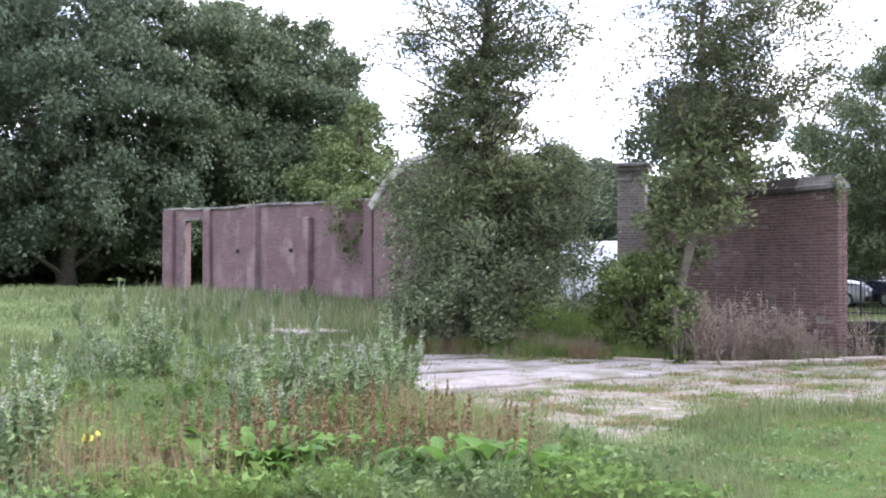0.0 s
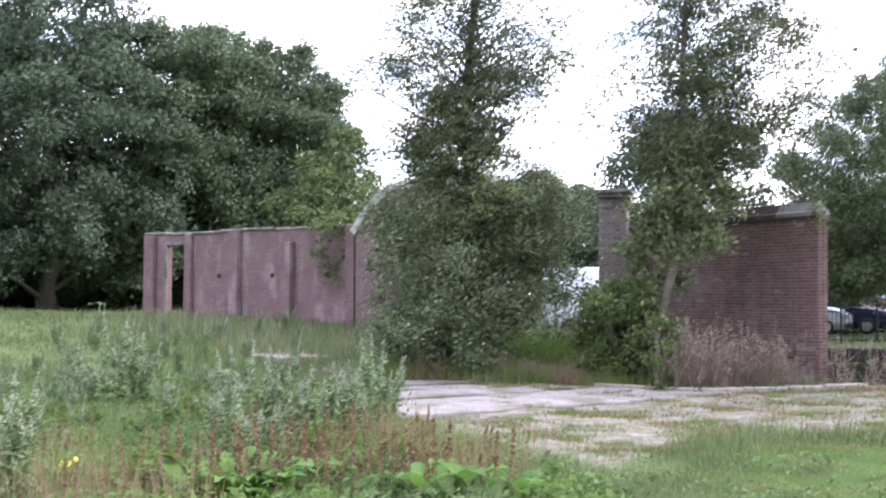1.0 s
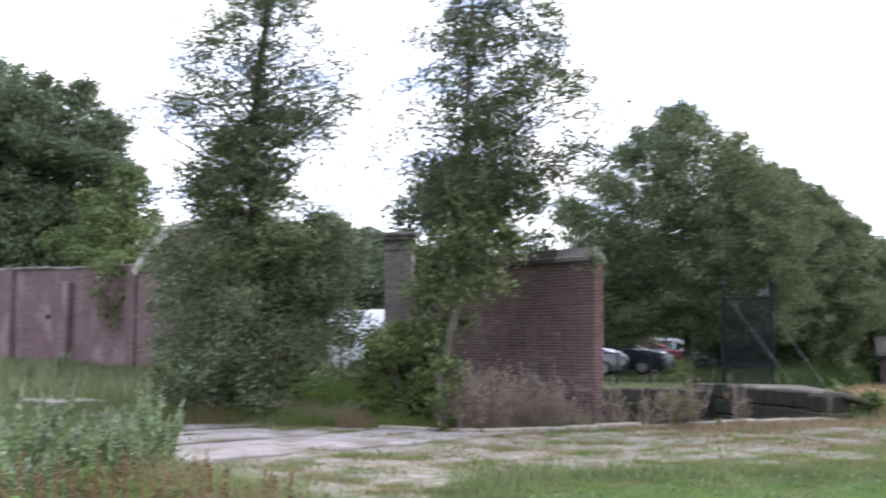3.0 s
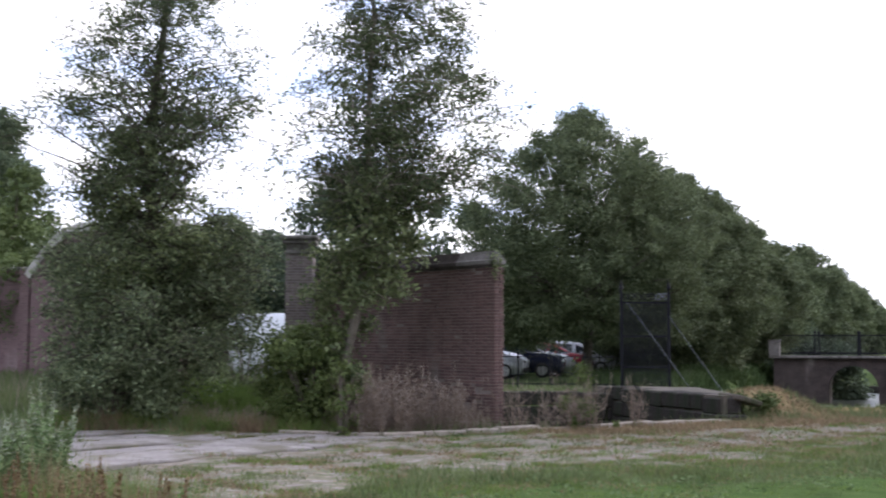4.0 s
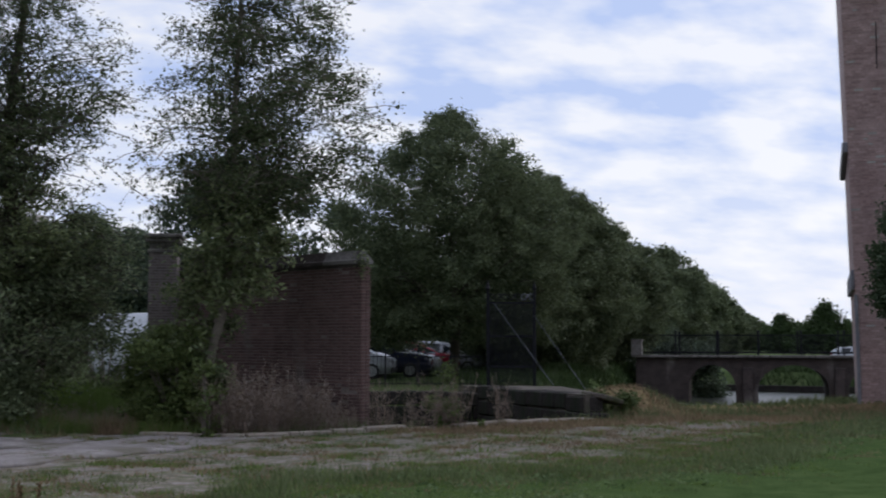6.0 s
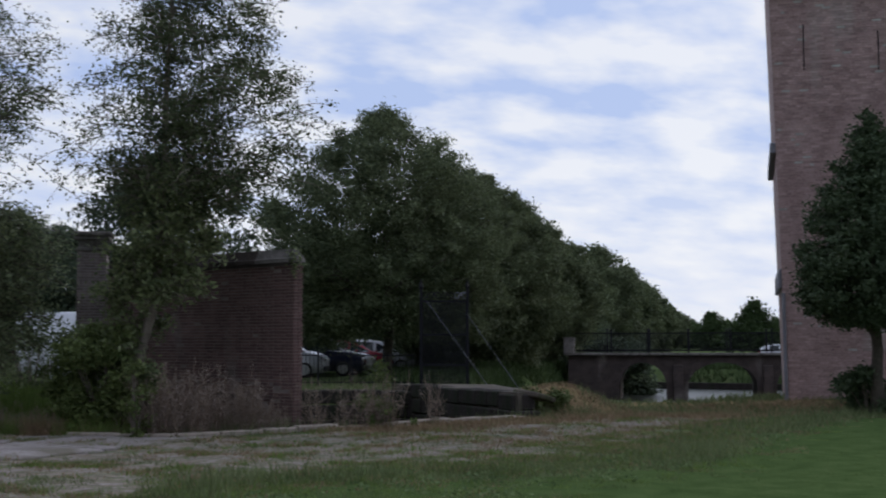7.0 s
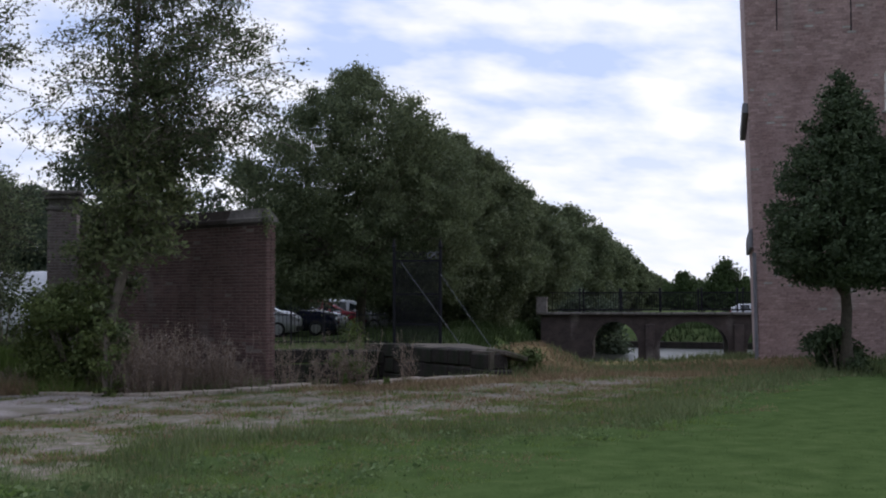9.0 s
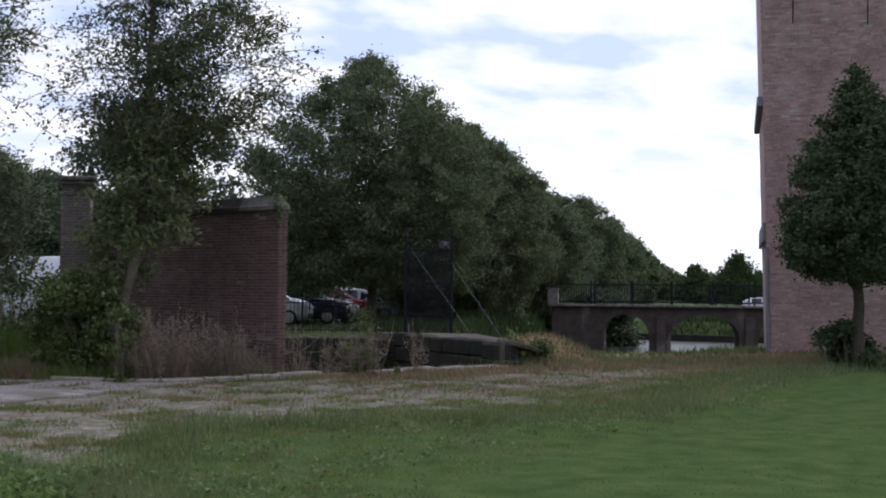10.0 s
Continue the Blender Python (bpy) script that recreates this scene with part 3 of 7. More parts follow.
def ground_material():
    m = bpy.data.materials.new("ground")
    m.use_nodes = True
    nt = m.node_tree
    n, l = nt.nodes.new, nt.links.new
    bsdf = nt.nodes["Principled BSDF"]
    bsdf.inputs["Roughness"].default_value, bsdf.inputs["Specular IOR Level"].default_value = 1.0, 0.0
    tc = n("ShaderNodeTexCoord")

    def tex(scale, detail=5, stretch=(1, 1, 1)):
        mp, t = n("ShaderNodeMapping"), n("ShaderNodeTexNoise")
        mp.inputs["Scale"].default_value = stretch
        l(tc.outputs["Object"], mp.inputs[0])
        l(mp.outputs[0], t.inputs["Vector"])
        t.inputs["Scale"].default_value, t.inputs["Detail"].default_value, t.inputs["Roughness"].default_value = scale, detail, 0.6
        return t.outputs["Fac"]

    def ramp(fac, stops):
        r = n("ShaderNodeValToRGB")
        e = r.color_ramp.elements
        e[0].position, e[1].position = stops[0][0], stops[-1][0]
        e[0].color, e[1].color = (*stops[0][1], 1), (*stops[-1][1], 1)
        for p, c in stops[1:-1]:
            e.new(p).color = (*c, 1)
        l(fac, r.inputs[0])
        return r.outputs[0]

    def mixed(fac, a, b):
        x = n("ShaderNodeMix")
        x.data_type = "RGBA"
        l(fac, x.inputs["Factor"])
        l(a, x.inputs[6])
        l(b, x.inputs[7])
        return x.outputs[2]

    def attr(key):
        a = n("ShaderNodeAttribute")
        a.attribute_name = key
        return a.outputs["Fac"]

    def band(mask, fac, lo, hi):
        """mask + noise, cut to a patchy edge"""
        a = n("ShaderNodeMath")
        a.operation = "ADD"
        l(mask, a.inputs[0])
        l(fac, a.inputs[1])
        r = n("ShaderNodeMapRange")
        r.inputs["From Min"].default_value, r.inputs["From Max"].default_value = lo, hi
        l(a.outputs[0], r.inputs["Value"])
        return r.outputs[0]

    meadow = ramp(tex(1.2), [(0.3, (0.04, 0.06, 0.024)), (0.5, (0.072, 0.1, 0.04)), (0.7, (0.12, 0.14, 0.066))])
    lawn = ramp(tex(2.5), [(0.3, (0.04, 0.066, 0.022)), (0.55, (0.06, 0.092, 0.032)), (0.75, (0.08, 0.108, 0.042))])
    gravel = ramp(tex(14.0), [(0.3, (0.14, 0.12, 0.105)), (0.5, (0.235, 0.208, 0.194)), (0.7, (0.335, 0.302, 0.288))])
    dirt = ramp(tex(7.0), [(0.35, (0.125, 0.106, 0.08)), (0.65, (0.215, 0.186, 0.15))])
    straw = ramp(tex(5.0), [(0.3, (0.13, 0.1, 0.045)), (0.7, (0.28, 0.21, 0.12))])
    c = mixed(band(attr("lawn"), tex(1.5), 0.95, 1.1), meadow, lawn)
    c = mixed(band(attr("dry"), tex(1.3), 0.95, 1.15), c, straw)
    c = mixed(band(attr("bare"), tex(1.6, 9), 1.3, 1.55), c, dirt)
    c = mixed(band(attr("bare"), tex(4.2, 10, (0.7, 1.2, 1)), 1.44, 1.66), c, gravel)
    l(c, bsdf.inputs["Base Color"])
    bp = n("ShaderNodeBump")
    bp.inputs["Strength"].default_value, bp.inputs["Distance"].default_value = 0.5, 0.04
    l(tex(18.0), bp.inputs["Height"])
    l(bp.outputs[0], bsdf.inputs["Normal"])
    return m


build_ground()
g = Geo()
g.add([(14, 30, -1.5), (90, 30, -1.5), (90, 95, -1.5), (14, 95, -1.5)], [[0, 1, 2, 3]])
solid("water", g.mesh("water", MAT["water"]), "still dark moat water reflecting the sky", "water", "structure")
g = Geo()
g.add([(4.0, 21, -1.35), (13.5, 21, -1.35), (13.5, 33, -1.35), (4.0, 33, -1.35)], [[0, 1, 2, 3]])
solid("water", g.mesh("ditch_water", MAT["water"]), "shallow dark water at the ditch bottom", "water", "structure")


# ---- walls ----
def place(ob, x, y, heading, z=0.0):
    ob.matrix_basis = pose(x, y, z, 0, 0, heading)


END = (7.0, 22.44)  # the free end of the near brick wall
WALL_HEAD = math.degrees(math.atan2(0.909, -0.416))  # along the wall, from the free end to the gate
COURSE = 0.06


def near_wall():
    """Local x runs along the wall from its free end; the seen face is at y = 0 and looks to +y."""
    w = thing("wall_near", (*END, 0), "weathered red brick wall with grey stone coping, beside the ditch", "wall", kind="structure")
    w.matrix_basis = pose(*END, 0, 0, 0, WALL_HEAD)
    g = Geo()
    g.box((3.16, -0.08, 1.3), (6.3, 0.14, 3.52))
    g.box((0.335, -0.05, 1.3), (0.64, 0.19, 3.5))
    part("core", g.mesh("core", MAT["mortar"]), w)
    for a, b in ((0.0, 1.05), (1.06, 2.6), (2.61, 4.3), (4.31, 6.3)):
        g = Geo()
        y0, y1 = -0.21, 0.1 if a == 0 else 0.05
        z0, ym = 3.06, (y0 + y1) / 2
        # bed course, drip edge, slope up to the ridge
        prof = [(y0, z0), (y1, z0), (y1, z0 + 0.07), (y1 - 0.03, z0 + 0.09), (ym + 0.05, z0 + 0.25), (ym - 0.05, z0 + 0.25), (y0 + 0.03, z0 + 0.09), (y0, z0 + 0.07)]
        hip = [0, 0, 0, 0.02, 0.1, 0.1, 0.02, 0] if a == 0 else [0] * 8
        a2 = a - 0.04 if a == 0 else a
        v = [(a2 + e, p, q) for (p, q), e in zip(prof, hip)] + [(b, p, q) for p, q in prof]
        k = len(prof)
        g.add(v, [[i, (i + 1) % k, k + (i + 1) % k, k + i] for i in range(k)] + [list(range(k))[::-1], list(range(k, 2 * k))])
        part("coping_stone", g.mesh("coping_stone", MAT["coping"] if a == 0 else MAT["coping_dark"]), w)
    # a corbelled brick course under the coping
    for a, b, y in ((0.0, 0.66, 0.078), (0.67, 6.3, 0.02)):
        g = Geo()
        g.box(((a + b) / 2, y - 0.08, 3.03), (b - a, 0.16, 0.055), bevel=0.006)
        part("corbel_course", g.mesh("corbel_course", MAT["coping_dark"]), w)
    return w


def bricks_on(w):
    """Single bricks, proud of the mortar: those at the free end are pieces of their own, the rest one run."""
    rng = np.random.default_rng(5)
    kinds = {}
    for key, size in (("stretcher", (0.205, 0.05, 0.049)), ("header", (0.098, 0.05, 0.049)), ("end", (0.05, 0.105, 0.049))):
        kinds[key] = Geo().box((0, 0, 0), size, bevel=0.004).mesh("brick", MAT["brick"])
    run = Geo()
    count = 0
    for c in range(-4, 50):
        z = 0.03 + c * COURSE
        odd = c % 2
        rows = []
        # pilaster face, main face, free end
        x = 0.0
        seq = ["header", "stretcher", "stretcher", "header"] if odd else ["stretcher", "header", "stretcher", "header"]
        for s in seq:
            L = 0.215 if s == "stretcher" else 0.108
            if x + L > 0.66:
                break
            rows.append((s, x + L / 2 + 0.004, 0.032, z))
            x += L
        x = 0.665 + (0.108 if odd else 0.0)
        if odd:
            rows.append(("header", 0.715, -0.028, z))
        while x < 6.25:
            L = 0.215 if rng.random() < 0.7 else 0.108
            rows.append(("stretcher" if L > 0.2 else "header", x + L / 2, -0.028, z))
            x += L
        for k in range(2):
            rows.append(("end", 0.012, 0.0 - 0.112 * k - (0.012 if odd else 0), z))
        for s, px, py, pz in rows:
            j = rng.normal(0, 1, 3)
            px, py, pz = px + 0.003 * j[0], py + 0.0025 * j[1], pz + 0.0015 * j[2]
            if rng.random() < (0.012 if pz > 0.9 else 0.08):
                continue
            if count < 300 and px < 1.1 and pz > 1.15 or count < 300 and s == "end" and pz > 0.5:
                ob = part("brick", kinds[s], w)
                ob.location = (px, py, pz)
                ob.rotation_euler = (0, 0, 0.01 * j[0])
                count += 1
            else:
                size = {"stretcher": (0.205, 0.05, 0.049), "header": (0.098, 0.05, 0.049), "end": (0.05, 0.105, 0.049)}[s]
                run.box((px, py, pz), size, 0.6 * j[0], 0.004)
    part("brick_run", run.mesh("brick_run", MAT["brick_run"]), w, kind="stuff")


wall_near = near_wall()


def far_wall():
    """Long wall running away to the far end, with piers, a doorway and dark plates for put-log holes. Local x runs from
    the gate end to the far end.
    """
    a, b = Vector((-1.35, 33.0)), Vector((-8.75, 39.9))
    d = b - a
    L = d.length
    head = math.degrees(math.atan2(d.y, d.x))
    w = thing("wall_far", (0, 0, 0), "long purple-brown brick wall with piers and a narrow doorway", "wall", kind="structure")
    w.matrix_basis = pose(a.x, a.y, 0, 0, 0, head)
    top, low, th = 3.42, 0.3, 0.2
    d0, d1, dt = L - 2.0, L - 1.12, 3.08
    g = Geo()
    g.box(((d0) / 2, -th / 2, (top + low) / 2), (d0, th, top - low))
    g.box(((d1 + L) / 2, -th / 2, (top + low) / 2), (L - d1, th, top - low))
    g.box(((d0 + d1) / 2, -th / 2, (top + dt) / 2), (d1 - d0, th, top - dt))
    part("body", g.mesh("body", MAT["wall_left"]), w)
    for x, wd, pr in ((0.75, 0.35, 0.14), (3.25, 0.4, 0.2), (5.55, 0.4, 0.2), (d0 - 0.32, 0.3, 0.12), (L - 0.35, 0.5, 0.14)):
        g = Geo()
        hgt = top - 0.02 if x != 3.25 else 3.05
        g.box((x, pr / 2 + 0.002, (hgt + low) / 2), (wd, pr, hgt - low), bevel=0.015)
        part("pier", g.mesh("pier", MAT["wall_left"]), w)
    x = 0.0
    rng = random.Random(4)
    while x < L:
        s = min(rng.uniform(0.7, 1.6), L - x)
        g = Geo()
        g.box((x + s / 2, -th / 2, top + 0.025 + rng.uniform(-0.03, 0.02)), (s - 0.02, th + rng.uniform(0.04, 0.14), 0.08), rng.uniform(-1.2, 1.2), 0.02)
        part("coping_stone", g.mesh("coping_stone", MAT["coping"]), w)
        x += s
    # dark plates on the face, coloured as the shade inside put-log holes
    for x in (1.75, 4.0, 6.4):
        g = Geo()
        g.box((x, 0.004, 2.13), (0.16, 0.02, 0.11), bevel=0.004)
        part("putlog_hole", g.mesh("putlog_hole", MAT["quay"]), w, "small dark plate standing in for a shaded hole in the brickwork")
    g = Geo()
    g.box((d1 + 0.03, 0.0, (dt + low) / 2), (0.09, 0.05, dt - low), bevel=0.01)
    part("jamb", g.mesh("jamb", MAT["coping"]), w, "grey stone door jamb")
    g = Geo()
    g.box(((d0 + d1) / 2, -th / 2, dt + 0.05), (d1 - d0 + 0.2, th + 0.03, 0.1), bevel=0.01)
    part("lintel", g.mesh("lintel", MAT["coping"]), w)
    return w


far_wall()


def swept_wall():
    """The wall beside the gate rises in a curve to a flat top, edged with pale stone."""
    a, b = Vector((-1.8, 33.05)), Vector((1.6, 30.2))
    d = b - a
    L = d.length
    w = thing("wall_gate", (0, 0, 0), "brick wall sweeping up to the gate under a curved pale coping", "wall", kind="structure")
    w.matrix_basis = pose(a.x, a.y, 0, 0, 0, math.degrees(math.atan2(d.y, d.x)))
    s = np.linspace(0, L, 26)
    t = np.clip(s / 1.6, 0, 1)
    z = 3.15 + 1.12 * np.sin(t * math.pi / 2) ** 0.9
    g, c = Geo(), Geo()
    for i in range(len(s) - 1):
        v = [(s[i], 0, 0.2), (s[i + 1], 0, 0.2), (s[i + 1], 0, z[i + 1]), (s[i], 0, z[i])]
        v += [(x, 0.4, q) for x, _, q in v]
        g.add(v, [[0, 1, 2, 3], [7, 6, 5, 4], [3, 2, 6, 7], [0, 4, 5, 1], [0, 3, 7, 4], [1, 5, 6, 2]])
    k = 5
    ring = []
    for i in range(len(s)):
        j0, j1 = max(i - 1, 0), min(i + 1, len(s) - 1)
        tx, tz = s[j1] - s[j0], z[j1] - z[j0]
        m = math.hypot(tx, tz)
        nx, nz = -tz / m, tx / m
        ring.append([(s[i], -0.07, z[i] - 0.0), (s[i] + nx * 0.2, -0.07, z[i] + nz * 0.2), (s[i] + nx * 0.24, 0.2, z[i] + nz * 0.24), (s[i] + nx * 0.2, 0.47, z[i] + nz * 0.2), (s[i], 0.47, z[i])])
    v = np.array(ring).reshape(-1, 3)
    f = [[i * k + j, i * k + (j + 1) % k, (i + 1) * k + (j + 1) % k, (i + 1) * k + j] for i in range(len(s) - 1) for j in range(k)]
    c.add(v, f + [[0, 1, 2, 3, 4], [(len(s) - 1) * k + j for j in range(k)][::-1]])
    part("body", g.mesh("body", MAT["wall_left"]), w)
    part("coping", c.mesh("coping", MAT["pale_curve"]), w, "curved pale grey stone coping")


swept_wall()


def gate_pier(x, y, heading, w=0.85, top=3.9):
    p = thing("gate_pier", (x, y, 0.2), "square brick gate pier with a moulded stone cap", "pier", "gate piers", rz=heading)
    g = Geo()
    g.box((0, 0, (top - 0.45) / 2), (w, w, top - 0.45), bevel=0.015)
    part("shaft", g.mesh("shaft", MAT["pier_brick"]), p)
    g = Geo()
    g.box((0, 0, top - 0.43), (w + 0.06, w + 0.06, 0.08), bevel=0.015)
    g.box((0, 0, top - 0.32), (w - 0.04, w - 0.04, 0.16))
    g.box((0, 0, top - 0.20), (w + 0.12, w + 0.12, 0.09), bevel=0.02)
    g.box((0, 0, top - 0.11), (w + 0.22, w + 0.22, 0.09), bevel=0.02)
    part("cap", g.mesh("cap", MAT["coping"]), p, "weathered grey stone cap")
    return p


gate_pier(4.1, 27.5, -14, 0.6, 3.76)

# ---- paving, kerb and ditch ----


def kerb():
    k = thing("kerb", (0, 0, 0), "worn pale stone kerb along the edge of the ditch", "kerb", kind="structure")
    rng = random.Random(9)
    pts = [Vector((3.0, 22.25)), Vector((4.6, 21.35)), Vector((6.8, 21.75)), Vector((10.3, 22.85)), Vector((12.3, 23.7))]
    for a, b in zip(pts, pts[1:]):
        d = b - a
        L, s = d.length, 0.0
        head = math.degrees(math.atan2(d.y, d.x))
        while s < L - 0.05:
            n = min(rng.uniform(0.75, 1.15), L - s)
            c = a + d * ((s + n / 2) / L)
            g = Geo()
            g.box((0, 0, 0), (n - 0.015, 0.26, 0.3), bevel=0.02)
            ob = part("kerb_stone", g.mesh("kerb_stone", MAT["kerbstone"]), k)
            ob.matrix_basis = pose(c.x, c.y, float(ground_z(c.x, c.y - 0.2)) - 0.065 + rng.uniform(-0.015, 0.015), rng.uniform(-2, 2), rng.uniform(-1.2, 1.2), head + rng.uniform(-1.5, 1.5))
            s += n


kerb()


def slabs():
    """Rows of old concrete plates, worn and settled, with grassy joints."""
    p = thing("pavement", (0, 0, 0), "old cracked pale concrete plates with grass in the joints", "pavement", kind="structure")
    rng = random.Random(12)
    seams = []
    rows = [((-5.0, 29.2), (-1.6, 25.0), 1.3), ((-0.7, 16.9), (4.4, 21.1), 1.1), ((-1.5, 17.75), (3.6, 21.6), 1.05), ((-1.7, 19.1), (2.6, 22.2), 1.1), ((-1.7, 20.6), (1.9, 23.1), 1.1), ((-1.7, 22.1), (1.0, 23.75), 1.05)]
    for (ax, ay), (bx, by), wd in rows:
        a, b = Vector((ax, ay)), Vector((bx, by))
        d = b - a
        L, s = d.length, rng.uniform(0, 0.3)
        head = math.degrees(math.atan2(d.y, d.x))
        while s < L:
            n = rng.uniform(2.6, 4.6)
            c = a + d * ((s + n / 2) / L)
            # outline with chipped, wavering edges
            out = []
            for e in range(44):
                t = e / 44 * 4
                side, q = int(t), t % 1
                u, w = ((q - 0.5, -0.5), (0.5, q - 0.5), (0.5 - q, 0.5), (-0.5, 0.5 - q))[side]
                out.append((u * (n - 0.05) + rng.uniform(-0.03, 0.03), w * wd + rng.uniform(-0.05, 0.05)))
            k = len(out)
            v = [(x, y, 0.0) for x, y in out] + [(x * 0.985, y * 0.975, 0.02) for x, y in out] + [(x, y, -0.12) for x, y in out]
            f = [list(range(k, 2 * k))] + [[i, (i + 1) % k, k + (i + 1) % k, k + i] for i in range(k)] + [[2 * k + i, 2 * k + (i + 1) % k, (i + 1) % k, i] for i in range(k)]
            g = Geo().add(v, f)
            ob = part("slab", g.mesh("slab", MAT["concrete"]), p)
            ob.matrix_basis = pose(c.x, c.y, float(ground_z(c.x, c.y)) + rng.uniform(0.0, 0.018), rng.uniform(-0.8, 0.8), rng.uniform(-0.6, 0.6), head + rng.uniform(-2, 2))
            e = d.normalized()
            for i in range(70):
                u = rng.uniform(-0.5, 0.5) * n
                seams.append((c.x + e.x * u - e.y * wd * 0.52 + rng.gauss(0, 0.03), c.y + e.y * u + e.x * wd * 0.52 + rng.gauss(0, 0.03), i))
            for i in range(5):
                u = rng.uniform(-0.5, 0.5) * wd
                seams.append((c.x + e.x * n * 0.5 - e.y * u + rng.gauss(0, 0.02), c.y + e.y * n * 0.5 + e.x * u + rng.gauss(0, 0.02), i))
            s += n
    return np.array([(x, y) for x, y, i in seams if math.sin(2.1 * x + 1.3 * y) + math.sin(5.3 * x - 3.1 * y) > -0.2])


SEAMS = slabs()


def quay():
    q = thing("quay_wall", (0, 0, 0), "mossy stone retaining wall of the ditch, darkened for shade and wet", "wall", kind="structure")
    g = Geo()
    rng = random.Random(17)
    for (ax, ay), (bx, by), top in (((4.0, 31.4), (12.6, 30.25), 0.36), ((12.62, 30.4), (12.5, 24.0), 0.5)):
        d = Vector((bx - ax, by - ay))
        L, head = d.length, math.degrees(math.atan2(d.y, d.x))
        for c in range(6):
            z1 = top - 0.36 * c
            s = -rng.uniform(0, 0.4)
            while s < L:
                n = rng.uniform(0.45, 1.0)
                p = Vector((ax, ay)) + d * ((s + n / 2) / L)
                g = Geo()
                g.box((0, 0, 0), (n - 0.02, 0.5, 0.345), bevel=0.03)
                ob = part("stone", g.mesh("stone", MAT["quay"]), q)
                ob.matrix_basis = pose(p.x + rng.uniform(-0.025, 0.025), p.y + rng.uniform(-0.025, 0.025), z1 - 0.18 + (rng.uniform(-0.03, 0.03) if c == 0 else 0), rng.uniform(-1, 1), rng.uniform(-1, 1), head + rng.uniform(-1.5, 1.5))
                s += n
    # the flat landing that juts out, topped with pale concrete
    v = [(12.3, 23.9), (13.1, 24.5), (14.4, 29.5), (12.45, 31.6)]
    g = Geo()
    g.add([(x, y, 0.52 - 0.02 * i) for i, (x, y) in enumerate(v)] + [(x, y, -0.2) for x, y in v], [[0, 1, 2, 3], [0, 4, 5, 1], [1, 5, 6, 2], [2, 6, 7, 3], [3, 7, 4, 0]])
    part("landing", g.mesh("landing", MAT["landing"]), q, "flat concrete landing on the ditch wall")
    g = Geo()
    g.box((0, 0, 0), (0.8, 0.6, 0.12), bevel=0.03)
    ob = part("fallen_slab", g.mesh("fallen_slab", MAT["landing"]), q, "tilted loose stone slab")
    ob.matrix_basis = pose(12.9, 24.3, 0.42, 4, 12, 25)


quay()


